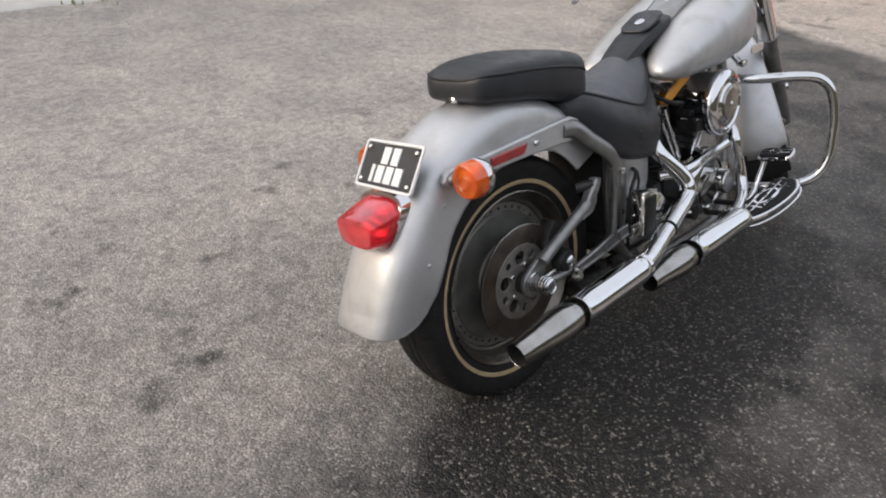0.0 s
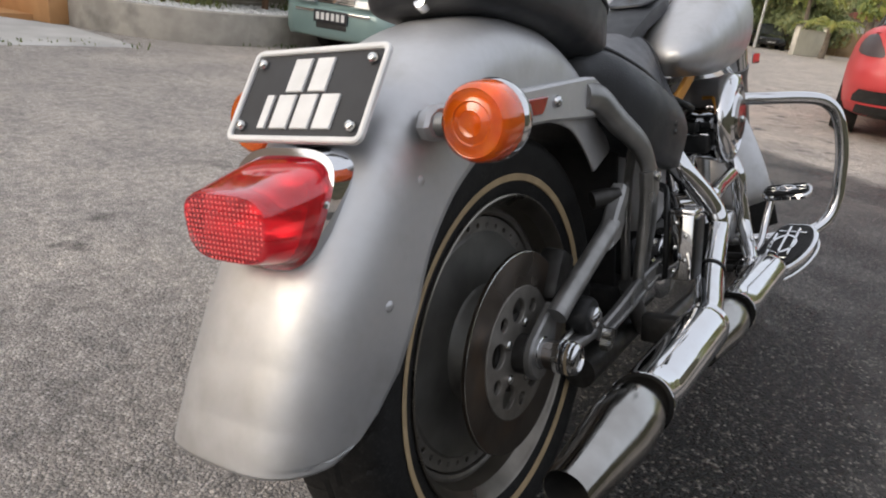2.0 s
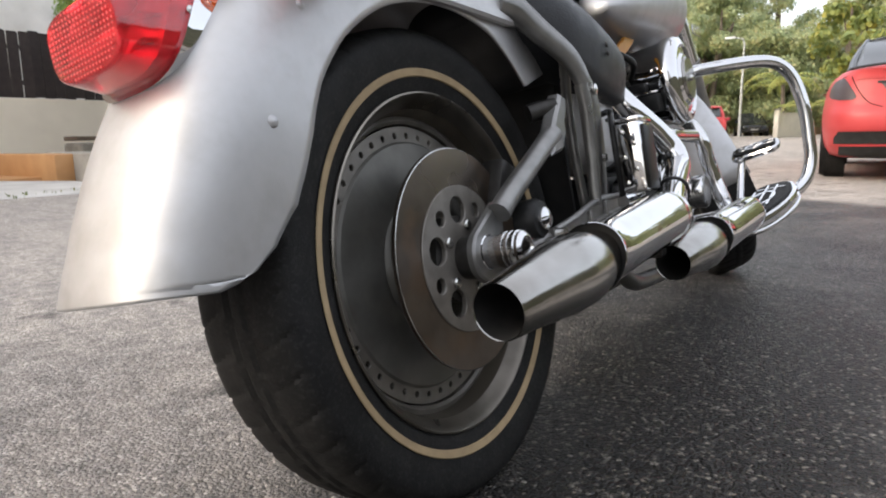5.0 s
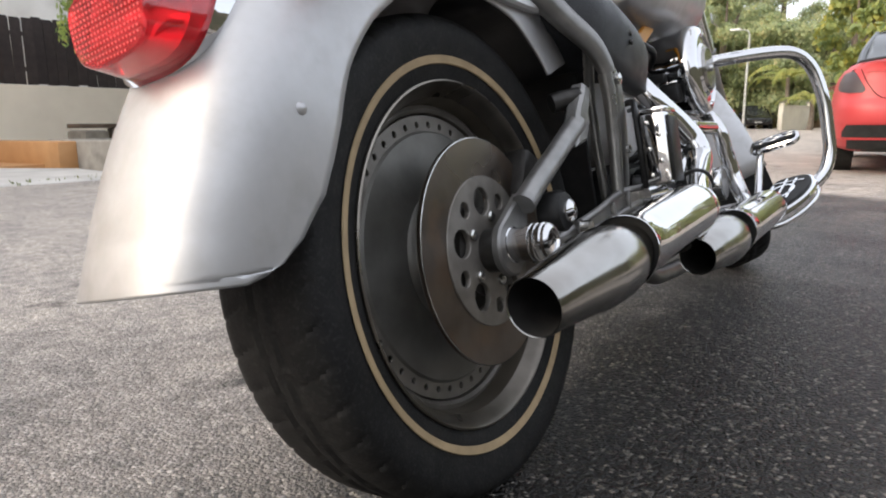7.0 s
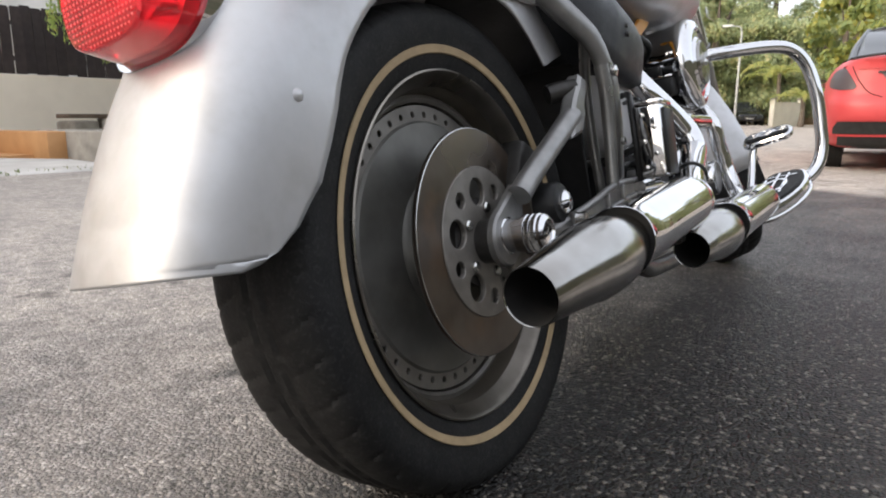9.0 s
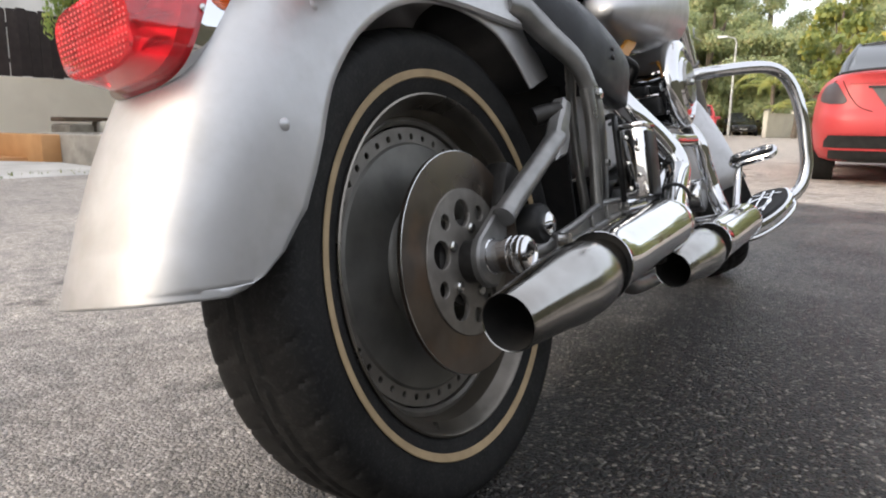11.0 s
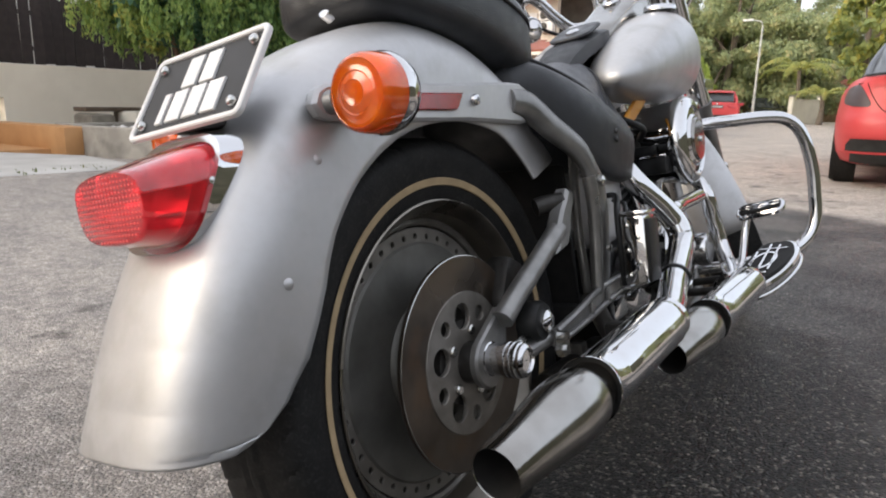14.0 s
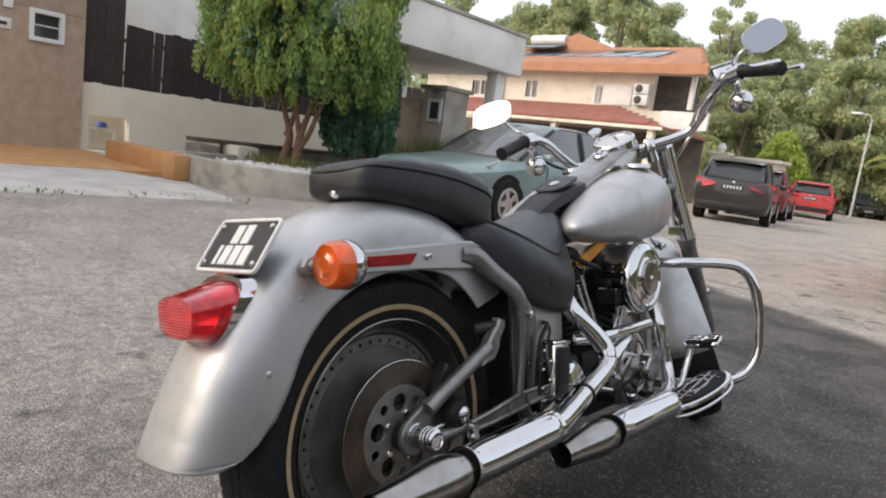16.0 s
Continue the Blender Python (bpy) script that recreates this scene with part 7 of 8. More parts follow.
def suv(m, mat, label, front=False, low=1.0, name="parked_suv", lamps=True):
    """A small SUV or hatchback; the end that shows faces -y."""
    c = tagged(empty(name, m), label, "car")
    S = section
    k = low
    secs = [(-2.10, S(0.66, 0.40, 0.78, 0.55, 0.78, 0.80 * k, 0.70, 0.95 * k, 0.01)), (-2.05, S(0.78, 0.30, 0.86, 0.56, 0.85, 0.85 * k, 0.74, 1.02 * k, 0.01)), (-1.8, S(0.84, 0.25, 0.885, 0.58, 0.875, 0.88 * k, 0.78, 1.05 * k)), (-0.5, S(0.85, 0.23, 0.885, 0.58, 0.875, 0.86 * k, 0.79, 1.02 * k)), (0.8, S(0.85, 0.23, 0.885, 0.58, 0.87, 0.84 * k, 0.78, 0.98 * k)), (1.4, S(0.84, 0.24, 0.87, 0.56, 0.84, 0.76 * k, 0.72, 0.90 * k)), (1.95, S(0.74, 0.28, 0.78, 0.5, 0.74, 0.66 * k, 0.6, 0.76 * k)), (2.1, S(0.6, 0.34, 0.62, 0.5, 0.6, 0.6 * k, 0.5, 0.64 * k))]
    part("body", loft_car(secs), mat, c)
    gh = [(-2.00, [(0.05, 0.95 * k), (0.70, 0.95 * k), (0.69, 1.02 * k), (0.62, 1.10 * k), (0.02, 1.12 * k)]), (-1.62, [(0.05, 0.95 * k), (0.76, 0.95 * k), (0.74, 1.06 * k), (0.60, 1.47 * k), (0.02, 1.51 * k)]), (-0.8, [(0.05, 0.95 * k), (0.78, 0.95 * k), (0.76, 1.06 * k), (0.62, 1.53 * k), (0.02, 1.57 * k)]), (0.1, [(0.05, 0.95 * k), (0.78, 0.95 * k), (0.76, 1.06 * k), (0.62, 1.52 * k), (0.02, 1.56 * k)]), (0.4, [(0.05, 0.93 * k), (0.78, 0.93 * k), (0.75, 1.04 * k), (0.61, 1.42 * k), (0.02, 1.47 * k)]), (1.25, [(0.05, 0.88 * k), (0.74, 0.88 * k), (0.70, 0.93 * k), (0.6, 0.95 * k), (0.02, 0.97 * k)])]
    part("glasshouse", glasshouse(gh), DARKGLASS, c)
    part("roof", loft_car([(-1.60, [(0.05, 1.48 * k), (0.585, 1.48 * k), (0.60, 1.50 * k), (0.5, 1.525 * k), (0.02, 1.54 * k)]), (-0.8, [(0.05, 1.53 * k), (0.62, 1.535 * k), (0.635, 1.555 * k), (0.5, 1.585 * k), (0.02, 1.60 * k)]), (0.2, [(0.05, 1.51 * k), (0.61, 1.515 * k), (0.625, 1.535 * k), (0.5, 1.56 * k), (0.02, 1.575 * k)])]), mat, c)
    for s in (1, -1):
        part("rear_pillar", tube([(s * 0.755, -1.93, 0.99 * k), (s * 0.725, -1.76, 1.17 * k), (s * 0.60, -1.52, 1.485 * k)], 0.06, 8), mat, c)
        part("front_pillar", tube([(s * 0.72, 1.15, 0.93 * k), (s * 0.66, 0.75, 1.2 * k), (s * 0.605, 0.35, 1.47 * k)], 0.03, 8), mat, c)
        if front:
            part("headlight", box((0.34, 0.10, 0.14), (s * 0.50, 1.98, 0.64 * k), 0.03), HEADGLASS, c)
        lm = [[Vector((s * x, y - o, z * k)) for x, y, z in ((0.36, -2.10, 0.93), (0.62, -2.09, 0.99), (0.80, -2.04, 1.02), (0.90, -1.80, 0.99), (0.905, -1.78, 0.91), (0.87, -2.02, 0.83), (0.66, -2.11, 0.81), (0.46, -2.115, 0.86))] for o in (0.03, -0.12)]
        b = skin(bmesh.new(), lm)
        bmesh.ops.recalc_face_normals(b, faces=b.faces)
        part("tail_lamp", b, TAILRED, c, "red tail lamp")
        part("reflector", box((0.12, 0.03, 0.05), (s * 0.66, -2.09, 0.42), 0.01), REDLENS, c)
        part("door_mirror", box((0.18, 0.10, 0.13), (s * 0.95, 0.70, 1.0 * k), 0.03), mat, c)
        for y in (1.35, -1.25):
            car_wheel(c, s * 0.80, y, 0.33 if k > 0.97 else 0.30, s)
    part("spoiler", loft_car([(-1.84, [(0.05, 1.475 * k), (0.50, 1.465 * k), (0.52, 1.478 * k), (0.45, 1.492 * k), (0.02, 1.505 * k)]), (-1.58, [(0.05, 1.47 * k), (0.60, 1.47 * k), (0.62, 1.50 * k), (0.5, 1.525 * k), (0.02, 1.54 * k)])]), mat, c)
    part("badge", lathe([(0.05, 0), (0.045, 0.012), (0.0005, 0.014)], (0, -2.085, 0.97 * k), (0, -1, 0), 16), CHROME, c)
    part("exhaust", lathe([(0.035, 0), (0.04, 0.02), (0.034, 0.07), (0.028, 0.0)], (0.42, -2.08, 0.30), (0, -1, 0), 16), CHROME, c)
    part("rear_bumper", box((1.5, 0.12, 0.16), (0, -2.06, 0.40), 0.04), TRIM, c)
    bars_plate(c, -2.10, 0.86 * k)
    if front:
        part("grille", box((0.7, 0.05, 0.16), (0, 2.09, 0.52), 0.02), TRIM, c)
        bars_plate(c, 2.125, 0.42, back=False)
    return c


suv(pose(-5.12, 17.75, 0, 0, 0, 12), DARKBROWN, "dark bronze SUV parked at the roadside")
suv(pose(-6.05, 22.9, 0, 0, 0, 10), DARKRED, "dark red SUV parked behind another", name="parked_suv_behind")
suv(pose(-6.35, 30.6, 0, 0, 0, 11), RED, "bright red hatchback parked far down the road", low=0.93, name="parked_hatchback")
suv(pose(-7.1, 47.3, 0, 0, 0, 195), BLACKCAR, "black car facing up the road far away", True, 0.93, name="parked_black_car")


# ---------- plants ----------
def leaf_material(name, stops, rough=0.55, trans=0.35):
    m = bpy.data.materials.new(name)
    m.use_nodes = True
    t = m.node_tree
    p = t.nodes["Principled BSDF"]
    g = t.nodes.new("ShaderNodeNewGeometry")
    r = t.nodes.new("ShaderNodeValToRGB")
    e = r.color_ramp.elements
    e[0].position, e[0].color = 0.0, (*stops[0], 1)
    e[1].position, e[1].color = 1.0, (*stops[-1], 1)
    for i, c in enumerate(stops[1:-1]):
        e.new((i + 1) / (len(stops) - 1)).color = (*c, 1)
    tc = t.nodes.new("ShaderNodeTexCoord")
    n = t.nodes.new("ShaderNodeTexNoise")
    n.inputs["Scale"].default_value = 1.1
    t.links.new(tc.outputs["Object"], n.inputs["Vector"])
    ad = t.nodes.new("ShaderNodeMath")
    ad.operation = "MULTIPLY_ADD"
    ad.inputs[1].default_value = 0.55
    t.links.new(g.outputs["Random Per Island"], ad.inputs[0])
    mm = t.nodes.new("ShaderNodeMath")
    mm.operation = "MULTIPLY_ADD"
    mm.inputs[1].default_value, mm.inputs[2].default_value = 1.5, -0.5
    t.links.new(n.outputs["Fac"], mm.inputs[0])
    t.links.new(mm.outputs[0], ad.inputs[2])
    t.links.new(ad.outputs[0], r.inputs["Fac"])
    t.links.new(r.outputs["Color"], p.inputs["Base Color"])
    p.inputs["Roughness"].default_value = rough
    tr = t.nodes.new("ShaderNodeBsdfTranslucent")
    t.links.new(r.outputs["Color"], tr.inputs["Color"])
    mx = t.nodes.new("ShaderNodeMixShader")
    mx.inputs[0].default_value = trans
    t.links.new(p.outputs[0], mx.inputs[1])
    t.links.new(tr.outputs[0], mx.inputs[2])
    t.links.new(mx.outputs[0], t.nodes["Material Output"].inputs["Surface"])
    return m


BARK = material("bark", (0.16, 0.10, 0.065), 0.9, 0, color2=(0.26, 0.15, 0.09), scale=14, bump=0.5, bump_scale=40)
BARKGREY = material("grey_bark", (0.22, 0.18, 0.14), 0.9, 0, color2=(0.13, 0.10, 0.08), scale=5, bump=0.5, bump_scale=20)
CONIFER = leaf_material("conifer_leaves", [(0.09, 0.165, 0.06), (0.17, 0.28, 0.08), (0.27, 0.39, 0.11), (0.38, 0.46, 0.12), (0.56, 0.50, 0.13)], 0.55, 0.4)
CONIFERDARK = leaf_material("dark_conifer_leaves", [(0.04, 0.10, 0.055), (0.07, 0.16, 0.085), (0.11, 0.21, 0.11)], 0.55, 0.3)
DRYLEAF = leaf_material("dry_brush_leaves", [(0.30, 0.22, 0.11), (0.42, 0.32, 0.16), (0.55, 0.44, 0.22)], 0.6, 0.4)
# leaf colours set pale, with the haze of distance painted into them
FOREST = leaf_material("haze_pale_leaves", [(0.27, 0.32, 0.21), (0.36, 0.43, 0.25), (0.46, 0.51, 0.28), (0.55, 0.57, 0.30), (0.62, 0.54, 0.30)], 0.6, 0.5)
YELLOWLEAF = leaf_material("yellow_green_leaves", [(0.20, 0.27, 0.12), (0.27, 0.33, 0.12), (0.38, 0.40, 0.11), (0.58, 0.46, 0.09)], 0.6, 0.45)
SHRUBLEAF = leaf_material("bright_shrub_leaves", [(0.33, 0.42, 0.10), (0.46, 0.56, 0.12), (0.58, 0.64, 0.15)], 0.6, 0.45)
PALMLEAF = leaf_material("palm_leaves", [(0.20, 0.25, 0.07), (0.32, 0.36, 0.09), (0.46, 0.42, 0.12)], 0.6, 0.45)
GRASS = leaf_material("grass", [(0.07, 0.11, 0.03), (0.15, 0.18, 0.05), (0.27, 0.25, 0.10)])


def leaves(name, centres, normals, size, mat, parent=None, seed=1, aspect=1.6, droop=0.0, blade=False):
    """Small pointed leaves, one island each, from numpy arrays of places and facing directions."""
    r = np.random.RandomState(seed)
    n = len(centres)
    nr = normals / np.maximum(np.linalg.norm(normals, axis=1, keepdims=True), 1e-6)
    up = np.tile([0.0, 0.0, 1.0], (n, 1)) + r.normal(0, 0.35, (n, 3)) + droop * nr
    side_v = np.cross(nr, up)
    side_v /= np.maximum(np.linalg.norm(side_v, axis=1, keepdims=True), 1e-6)
    upv = np.cross(side_v, nr)
    s = (size * r.uniform(0.6, 1.35, n))[:, None]
    a, b = side_v * s, upv * s * aspect
    bend = nr * s * 0.25
    v = np.stack([centres - b, centres + a * 0.8 - b * 0.1 + bend, centres + b + bend * 0.4, centres - a * 0.8 - b * 0.1 + bend], 1).reshape(-1, 3)
    me = bpy.data.meshes.new(name)
    me.vertices.add(4 * n)
    me.vertices.foreach_set("co", v.ravel())
    me.loops.add(4 * n)
    me.loops.foreach_set("vertex_index", np.arange(4 * n))
    me.polygons.add(n)
    me.polygons.foreach_set("loop_start", np.arange(0, 4 * n, 4))
    me.polygons.foreach_set("loop_total", np.full(n, 4))
    me.update(calc_edges=True)
    me.materials.append(mat)
    ob = new(name, me)
    ob.parent = parent
    return ob


def clumps(r, blobs, per, spread=0.25):
    """Places on the shells of uneven blobs (x, y, z, radius, tall); also directions outward."""
    cs, ns = [], []
    for x, y, z, rad, tall in blobs:
        k = int(per * rad * rad)
        d = r.normal(0, 1, (k, 3))
        d /= np.linalg.norm(d, axis=1, keepdims=True)
        q = rad * (1 - spread * np.abs(r.normal(0, 1, k)))[:, None]
        cs.append(np.array([x, y, z]) + d * q * np.array([1, 1, tall]))
        ns.append(d + r.normal(0, 0.45, (k, 3)))
    return np.concatenate(cs), np.concatenate(ns)


# conifer in the planter: several stems and a dense crown of upright sprays
rs = np.random.RandomState(7)
TB = Vector((-7.50, 5.12, 0.26))
thuja = tagged(empty("conifer_tree", Matrix.Translation(TB)), "multi-stemmed green conifer with hanging sprays in the planter", "tree")
for pts, r0 in ((((-0.42, -0.02, 0), (-0.36, 0, 0.28), (-0.32, 0, 0.55), (-0.50, -0.05, 1.0), (-0.72, -0.2, 2.0)), 0.080), (((-0.40, 0.0, 0.5), (-0.32, 0.03, 0.75), (-0.30, 0.1, 1.1), (-0.25, 0.1, 1.8), (-0.2, 0, 3.0)), 0.045), (((-0.12, 0.02, 0), (-0.10, 0.02, 0.3), (-0.06, 0.03, 0.6), (0.12, 0.06, 1.05), (0.35, 0.2, 2.2)), 0.080),
                (((-0.06, 0.03, 0.35), (0.06, 0.1, 0.6), (0.22, 0.14, 1.0), (0.40, 0.4, 1.7), (0.5, 0.6, 2.6)), 0.045), (((-0.08, 0.0, 0.55), (-0.05, -0.1, 0.9), (0.0, -0.2, 1.4), (0.0, -0.3, 2.4)), 0.040)):
    part("trunk", tube(pts, [r0, r0 * 0.85, r0 * 0.65, r0 * 0.45, r0 * 0.2][:len(pts)], 12), BARK, thuja)
def crown_sprays(r, count, low, high, wide, profile, rad=(0.05, 0.085), tall=(1.9, 2.9), shell=0.62):
    """Upright drop-shaped sprays over the shell of a crown, with a fringe hanging below."""
    out = []
    for i in range(count):
        z = r.uniform(0.0, 1.0)
        a = r.uniform(0, 2 * np.pi)
        lump = 1 + 0.10 * np.sin(3 * a + 9 * z) + 0.07 * np.sin(5 * a - 14 * z)
        q = wide * np.interp(z, *profile) * lump * (shell + (1 - shell) * r.uniform(0, 1) ** 0.5)
        out.append((q * np.cos(a), q * np.sin(a), low + z * (high - low) + r.uniform(-0.12, 0.12), r.uniform(*rad), r.uniform(*tall)))
    return out


PROF = ([0, 0.10, 0.35, 0.7, 0.9, 1.0], [0.72, 0.95, 1.0, 0.88, 0.55, 0.12])
sprays = crown_sprays(rs, 1500, 1.15, 4.4, 1.45, PROF, (0.065, 0.10), (2.2, 3.4), 0.72)
# a bare gap in the crown over the stems, where the dark inside shows
sprays = [q for q in sprays if not (abs(q[0] + 0.22) < 0.26 and q[1] < 0.2 and q[2] < 2.7)]
cs, ns = clumps(rs, sprays, 9500, 0.30)
ns[:, 2] *= 0.3
leaves("crown", cs, ns, 0.017, CONIFER, thuja, 3, 2.2)
# darker leaves within: the crown's inner shade is put into their colour
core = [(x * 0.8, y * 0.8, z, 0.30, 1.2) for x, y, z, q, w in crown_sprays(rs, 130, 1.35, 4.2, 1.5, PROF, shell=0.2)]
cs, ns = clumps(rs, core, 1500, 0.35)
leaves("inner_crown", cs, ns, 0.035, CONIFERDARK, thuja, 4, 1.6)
shade = tagged(empty("dark_conifer", pose(-7.35, 6.1, 0.26)), "dark blue-green conifer bush behind the planter tree", "shrub")
part("trunk", tube([(0, 0, 0), (0.03, 0, 0.5), (0, 0, 1.6)], [0.05, 0.04, 0.015], 8), BARK, shade)
cs, ns = clumps(rs, crown_sprays(rs, 800, 0.45, 2.05, 0.58, PROF), 8000, 0.30)
ns[:, 2] *= 0.3
leaves("crown", cs, ns, 0.018, CONIFERDARK, shade, 5, 2.2)

# grass tufts and weeds
def tufts(name, places, label, h=0.22, n=26, seed=2, mat=GRASS):
    r = np.random.RandomState(seed)
    cs, ns = [], []
    for x, y, z in places:
        k = r.randint(n // 2, n)
        cs.append(np.stack([x + r.normal(0, 0.10, k), y + r.normal(0, 0.10, k), z + r.uniform(0.3, 0.6, k) * h], 1))
        ns.append(np.stack([r.normal(0, 1, k), r.normal(0, 1, k), r.normal(0, 0.25, k)], 1))
    ob = leaves(name, np.concatenate(cs), np.concatenate(ns), 0.010, mat, None, seed, h / 0.020)
    return tagged(ob, label, "grass", kind="stuff")


pl = [(rs.uniform(-8.4, -7.0), rs.uniform(4.6, 5.4), 0.26) for i in range(16)] + [(rs.uniform(-7.6, -6.05), rs.uniform(6.4, 8.4), 0.26) for i in range(60)]
tufts("grass_tufts", pl, "thin green grass tufts in the planter", 0.20)
tufts("apron_weeds", [(-5.92 + rs.normal(0, 0.04), y, 0.0) for y in (0.9, 1.15, 1.25, 1.32, 2.0, 2.25, 2.6, 2.66)] + [(-5.72, 3.05, 0), (-5.70, 4.6, 0), (-5.66, 4.9, 0), (-5.68, 5.1, 0)], "small dry weeds along the apron edge", 0.05, 14, 5)
tufts("planter_shrub", [(-6.9 + rs.normal(0, 0.25), 7.4 + rs.normal(0, 0.35), 0.30) for i in range(40)], "spiky green weeds at the end of the planter", 0.75, 22, 6)


def big_tree(name, x, y, h, spread, label, mat=FOREST, seed=1, base=0.35, size=0.16, dens=95, nb=26):
    r = np.random.RandomState(seed)
    ob = tagged(empty(name, Matrix.Translation((x, y, 0))), label, "tree")
    lean = r.uniform(-0.06, 0.06) * h
    part("trunk", tube([(0, 0, -0.1), (lean * 0.4, 0, h * 0.3), (lean, 0, h * 0.6), (lean * 1.1, 0, h * 0.85)], [0.03 * h, 0.022 * h, 0.014 * h, 0.006 * h], 10), BARKGREY, ob)
    bl = []
    for i in range(nb):
        z = r.uniform(base, 1.0)
        w = spread * np.interp(z, [base, (base + 1) / 2, 1.0], [0.75, 1.0, 0.35])
        a = r.uniform(0, 2 * np.pi)
        q = w * np.sqrt(r.uniform(0.1, 1))
        bl.append((lean + q * np.cos(a), q * np.sin(a), z * h, r.uniform(0.16, 0.30) * spread, r.uniform(0.65, 0.95)))
    for i in range(5):
        b = bl[i]
        part("limb", tube([(lean * 0.6, 0, h * 0.42), (b[0] * 0.5, b[1] * 0.5, (h * 0.45 + b[2]) / 2), (b[0], b[1], b[2])], [0.010 * h, 0.007 * h, 0.003 * h], 7), BARKGREY, ob)
    cs, ns = clumps(r, bl, dens, 0.35)
    ns += r.normal(0, 0.7, ns.shape)
    ns[:, 2] += 0.6
    leaves("crown", cs, ns, size, mat, ob, seed, 1.3)
    return ob


rt = random.Random(11)
spots = []
for i in range(24):
    x = -34 + i * 2.6 + rt.uniform(-0.8, 0.8)
    spots.append((x, 66 + rt.uniform(-5, 9), rt.uniform(15.0, 19.0), rt.uniform(4.0, 5.8)))
for i in range(12):
    spots.append((-40 + rt.uniform(-3, 3) + i * 1.6, 44 + rt.uniform(-3, 3), rt.uniform(12, 16), rt.uniform(3.2, 4.6)))
for i in range(9):
    spots.append((-17 + i * 1.5 + rt.uniform(-0.6, 0.6), 47 + rt.uniform(-3, 5), rt.uniform(6.5, 11), rt.uniform(2.4, 3.4)))
for i in range(8):
    spots.append((3 + i * 3.0 + rt.uniform(-0.8, 0.8), 42 + rt.uniform(-4, 6), rt.uniform(9, 12), rt.uniform(2.8, 3.8)))
# a gap in the tree line where the sky shows
spots = [(x, y, (min(h, 8.8) if -8.6 < x < -3.8 and y > 58 else min(h, 6.6) if -8.0 < x < -3 and y < 58 else h), w) for x, y, h, w in spots]
for i, (x, y, h, s) in enumerate(spots):
    big_tree("broadleaf_tree", x, y, h, s, "tall green broadleaf tree far behind the street", FOREST, 100 + i, rt.uniform(0.10, 0.22), 0.095, 520, 40)
big_tree("yellow_tree", -1.4, 38, 7.2, 2.2, "yellowing broadleaf tree beyond the red sedan", YELLOWLEAF, 300, 0.3, 0.13, 320)
big_tree("yellow_tree", 2.2, 34, 6.2, 2.2, "yellowing broadleaf tree beyond the red sedan", YELLOWLEAF, 301, 0.3, 0.13, 320)
# far wood
rf = np.random.RandomState(5)
bl = [(rf.uniform(-110, 70), rf.uniform(88, 110), rf.uniform(1.5, 9.5), rf.uniform(2.5, 4.5), 0.8) for i in range(330)]
bl += [(rf.uniform(-115, -45), rf.uniform(40, 88), rf.uniform(1.5, 11.0), rf.uniform(2.5, 4.5), 0.8) for i in range(150)]
cs, ns = clumps(rf, bl, 22, 0.35)
ns[:, 2] += 0.5
tagged(leaves("far_wood", cs, ns, 0.30, FOREST, None, 9, 1.2), "hazy green wood along the horizon", "trees", kind="stuff")
# undergrowth at the foot of the trees
bl = [(rf.uniform(-22, 14), rf.uniform(56, 62), rf.uniform(0.2, 1.6), rf.uniform(0.7, 1.4), 0.8) for i in range(70)]
cs, ns = clumps(rf, bl, 60, 0.35)
tagged(leaves("undergrowth", cs, ns, 0.16, FOREST, None, 10, 1.3), "scrubby green undergrowth below the trees", "bushes", kind="stuff")
bl = [(rf.uniform(-13, -3), rf.uniform(51, 55), rf.uniform(0.2, 1.9), rf.uniform(0.5, 1.0), 0.9) for i in range(46)]
cs, ns = clumps(rf, bl, 110, 0.35)
tagged(leaves("dry_brush", cs, ns, 0.11, DRYLEAF, None, 14, 1.6), "dry brown brush at the edge of the wood", "bushes", kind="stuff")
# conical bright shrub
con = tagged(empty("conical_shrub", pose(-8.9, 34.5, 0)), "bright yellow-green conical shrub", "shrub")
part("trunk", tube([(0, 0, 0), (0, 0, 1.5), (0, 0, 3.0)], [0.10, 0.07, 0.03], 8), BARK, con)
bl = []
for i in range(230):
    z = rf.uniform(0, 1) ** 1.3
    w = 1.75 * (1 - z) ** 0.7 + 0.1
    a = rf.uniform(0, 6.28)
    q = w * np.sqrt(rf.uniform(0.3, 1))
    bl.append((q * np.cos(a), q * np.sin(a), 0.5 + z * 3.1, rf.uniform(0.22, 0.36), 1.1))
cs, ns = clumps(rf, bl, 700, 0.3)
leaves("crown", cs, ns, 0.06, SHRUBLEAF, con, 12, 1.5)


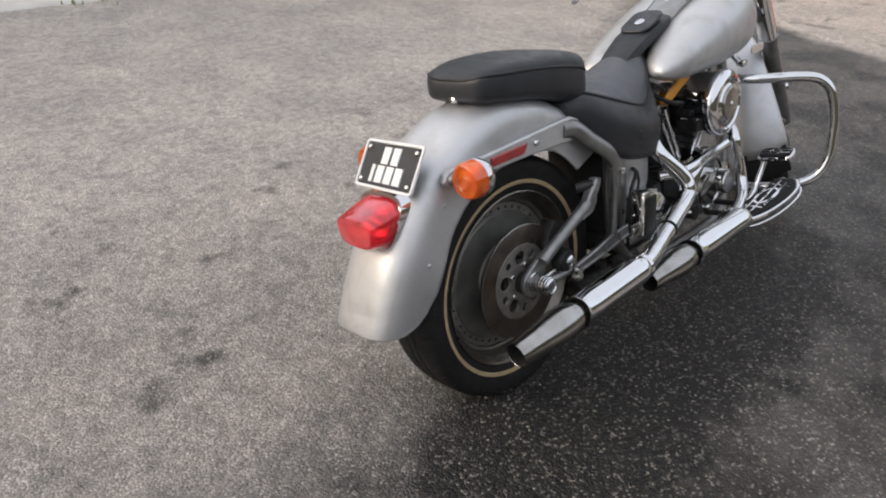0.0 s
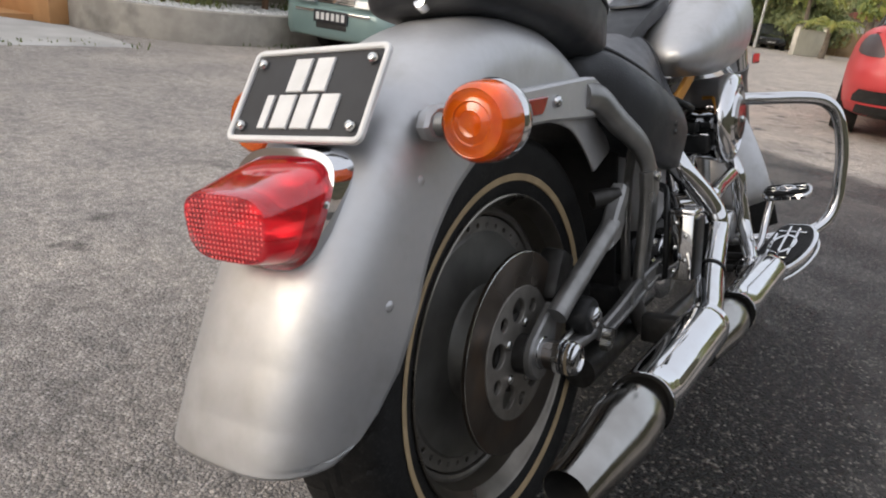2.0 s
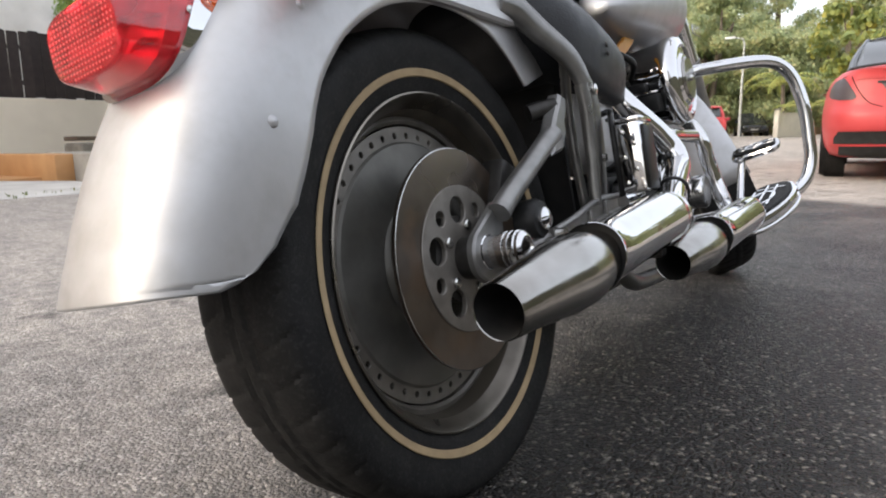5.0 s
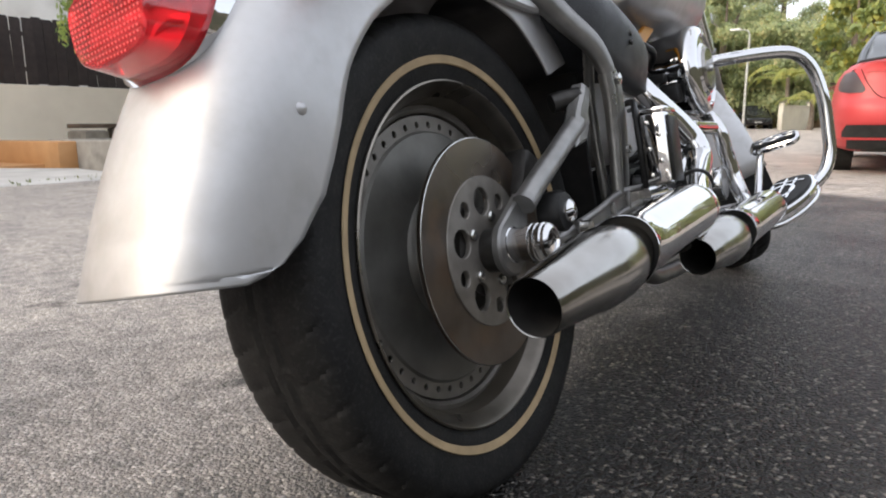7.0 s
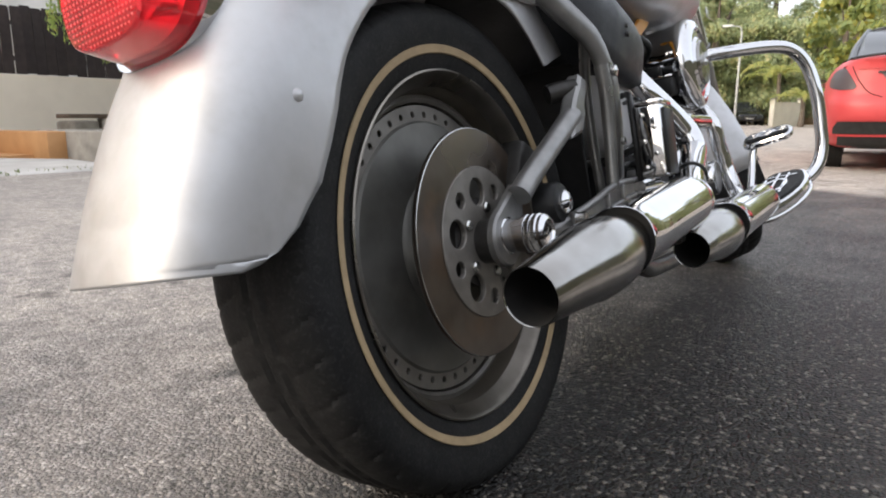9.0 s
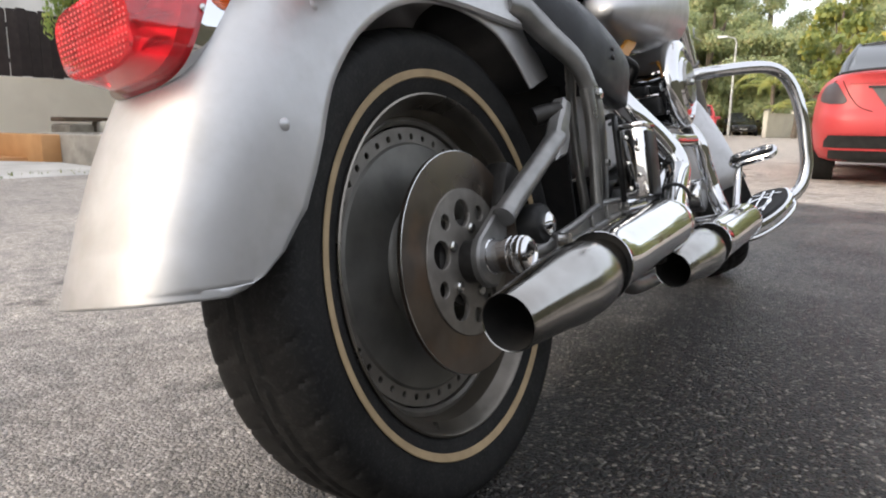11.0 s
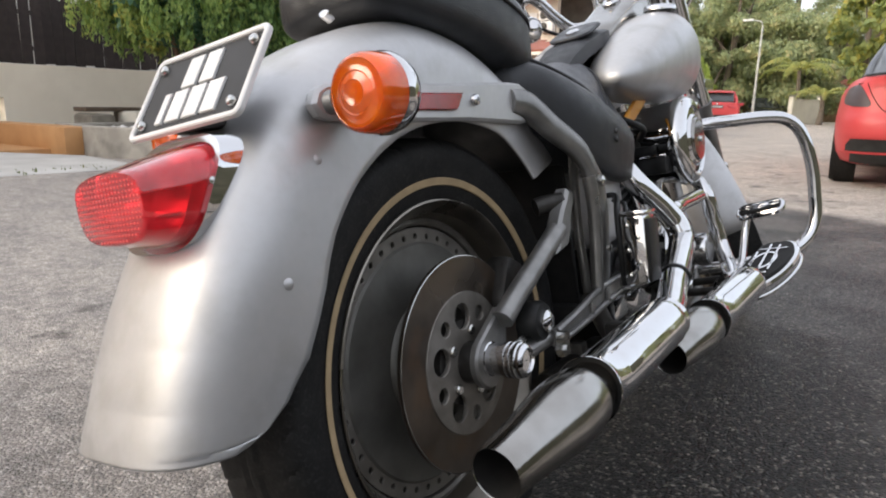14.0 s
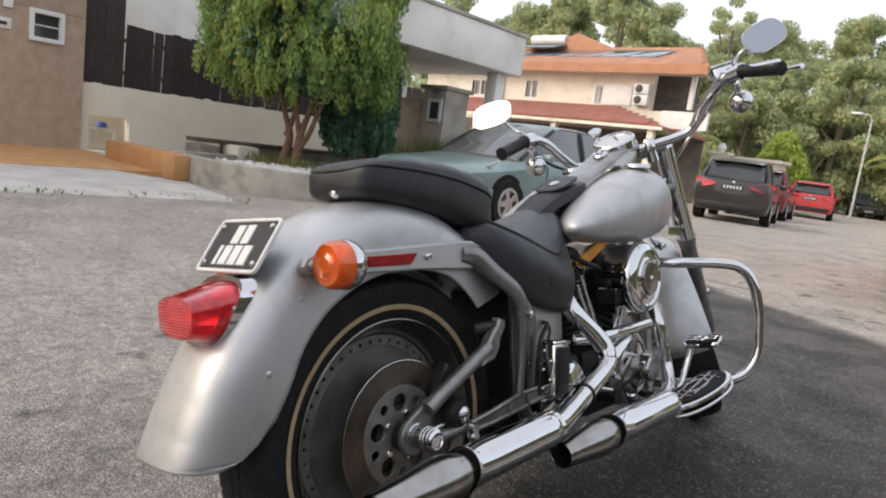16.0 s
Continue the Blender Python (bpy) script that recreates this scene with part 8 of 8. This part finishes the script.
def palm(x, y, h, label, seed, name="palm_tree", n=13, L=2.4):
    r = random.Random(seed)
    ob = tagged(empty(name, pose(x, y, 0)), label, "palm")
    part("trunk", tube([(0, 0, 0), (0.05, 0, h * 0.5), (0, 0, h)], [0.16, 0.12, 0.10], 10), BARKGREY, ob)
    for i in range(n):
        a = 2 * math.pi * i / n + r.uniform(-0.2, 0.2)
        el = r.uniform(0.1, 0.9)
        d = Vector((math.cos(a), math.sin(a), 0))
        line = spline([Vector((0, 0, h)), Vector((0, 0, h + 0.35 * el * L)) + d * L * 0.35, Vector((0, 0, h + 0.25 * el * L)) + d * L * 0.75, Vector((0, 0, h - 0.35 * L * (1 - el))) + d * L], 5)
        bm = bmesh.new()
        sd = d.cross(Vector((0, 0, 1)))
        for k in range(1, len(line) - 1):
            w = 0.42 * math.sin(math.pi * min(1, k / (len(line) - 1) + 0.08)) * L / 2.4
            for s in (1, -1):
                tip = line[k] + sd * s * w + (line[k + 1] - line[k]) * 1.3 - Vector((0, 0, w * 0.5))
                q = [bm.verts.new(line[k]), bm.verts.new(tip), bm.verts.new(line[k + 1])]
                bm.faces.new(q)
        part("frond", bm, PALMLEAF, ob)
    return ob


# pale garden wall by the road's end
gw = tagged(empty("garden_wall", pose(-3.95, 40.15, 0, 0, 0, 68)), "weathered cream garden wall with posts at the road's end", "wall")
part("panel", box((2.7, 0.14, 1.22), (0, 0, 0.61), 0.02), CREAM, gw)
part("coping", box((2.8, 0.20, 0.07), (0, 0, 1.255), 0.015), CREAM, gw)
for x in (-1.42, 1.42):
    post = part("post", box((0.26, 0.26, 1.42), (x, 0, 0.71), 0.02), CREAM, gw)
    part("cap", box((0.34, 0.34, 0.08), (x, 0, 1.46), 0.02), CONCRETE, post)
palm(-4.95, 44, 3.0, "feathery palm tree at the end of the street", 1)
palm(-7.6, 50, 4.0, "feathery palm tree at the end of the street", 2)
palm(-3.1, 38.5, 1.5, "young banana palm by the tan wall", 3, "banana_plant", 8, 1.9)
palm(-13.0, 33, 3.0, "palm beside the far house", 4, L=1.8)
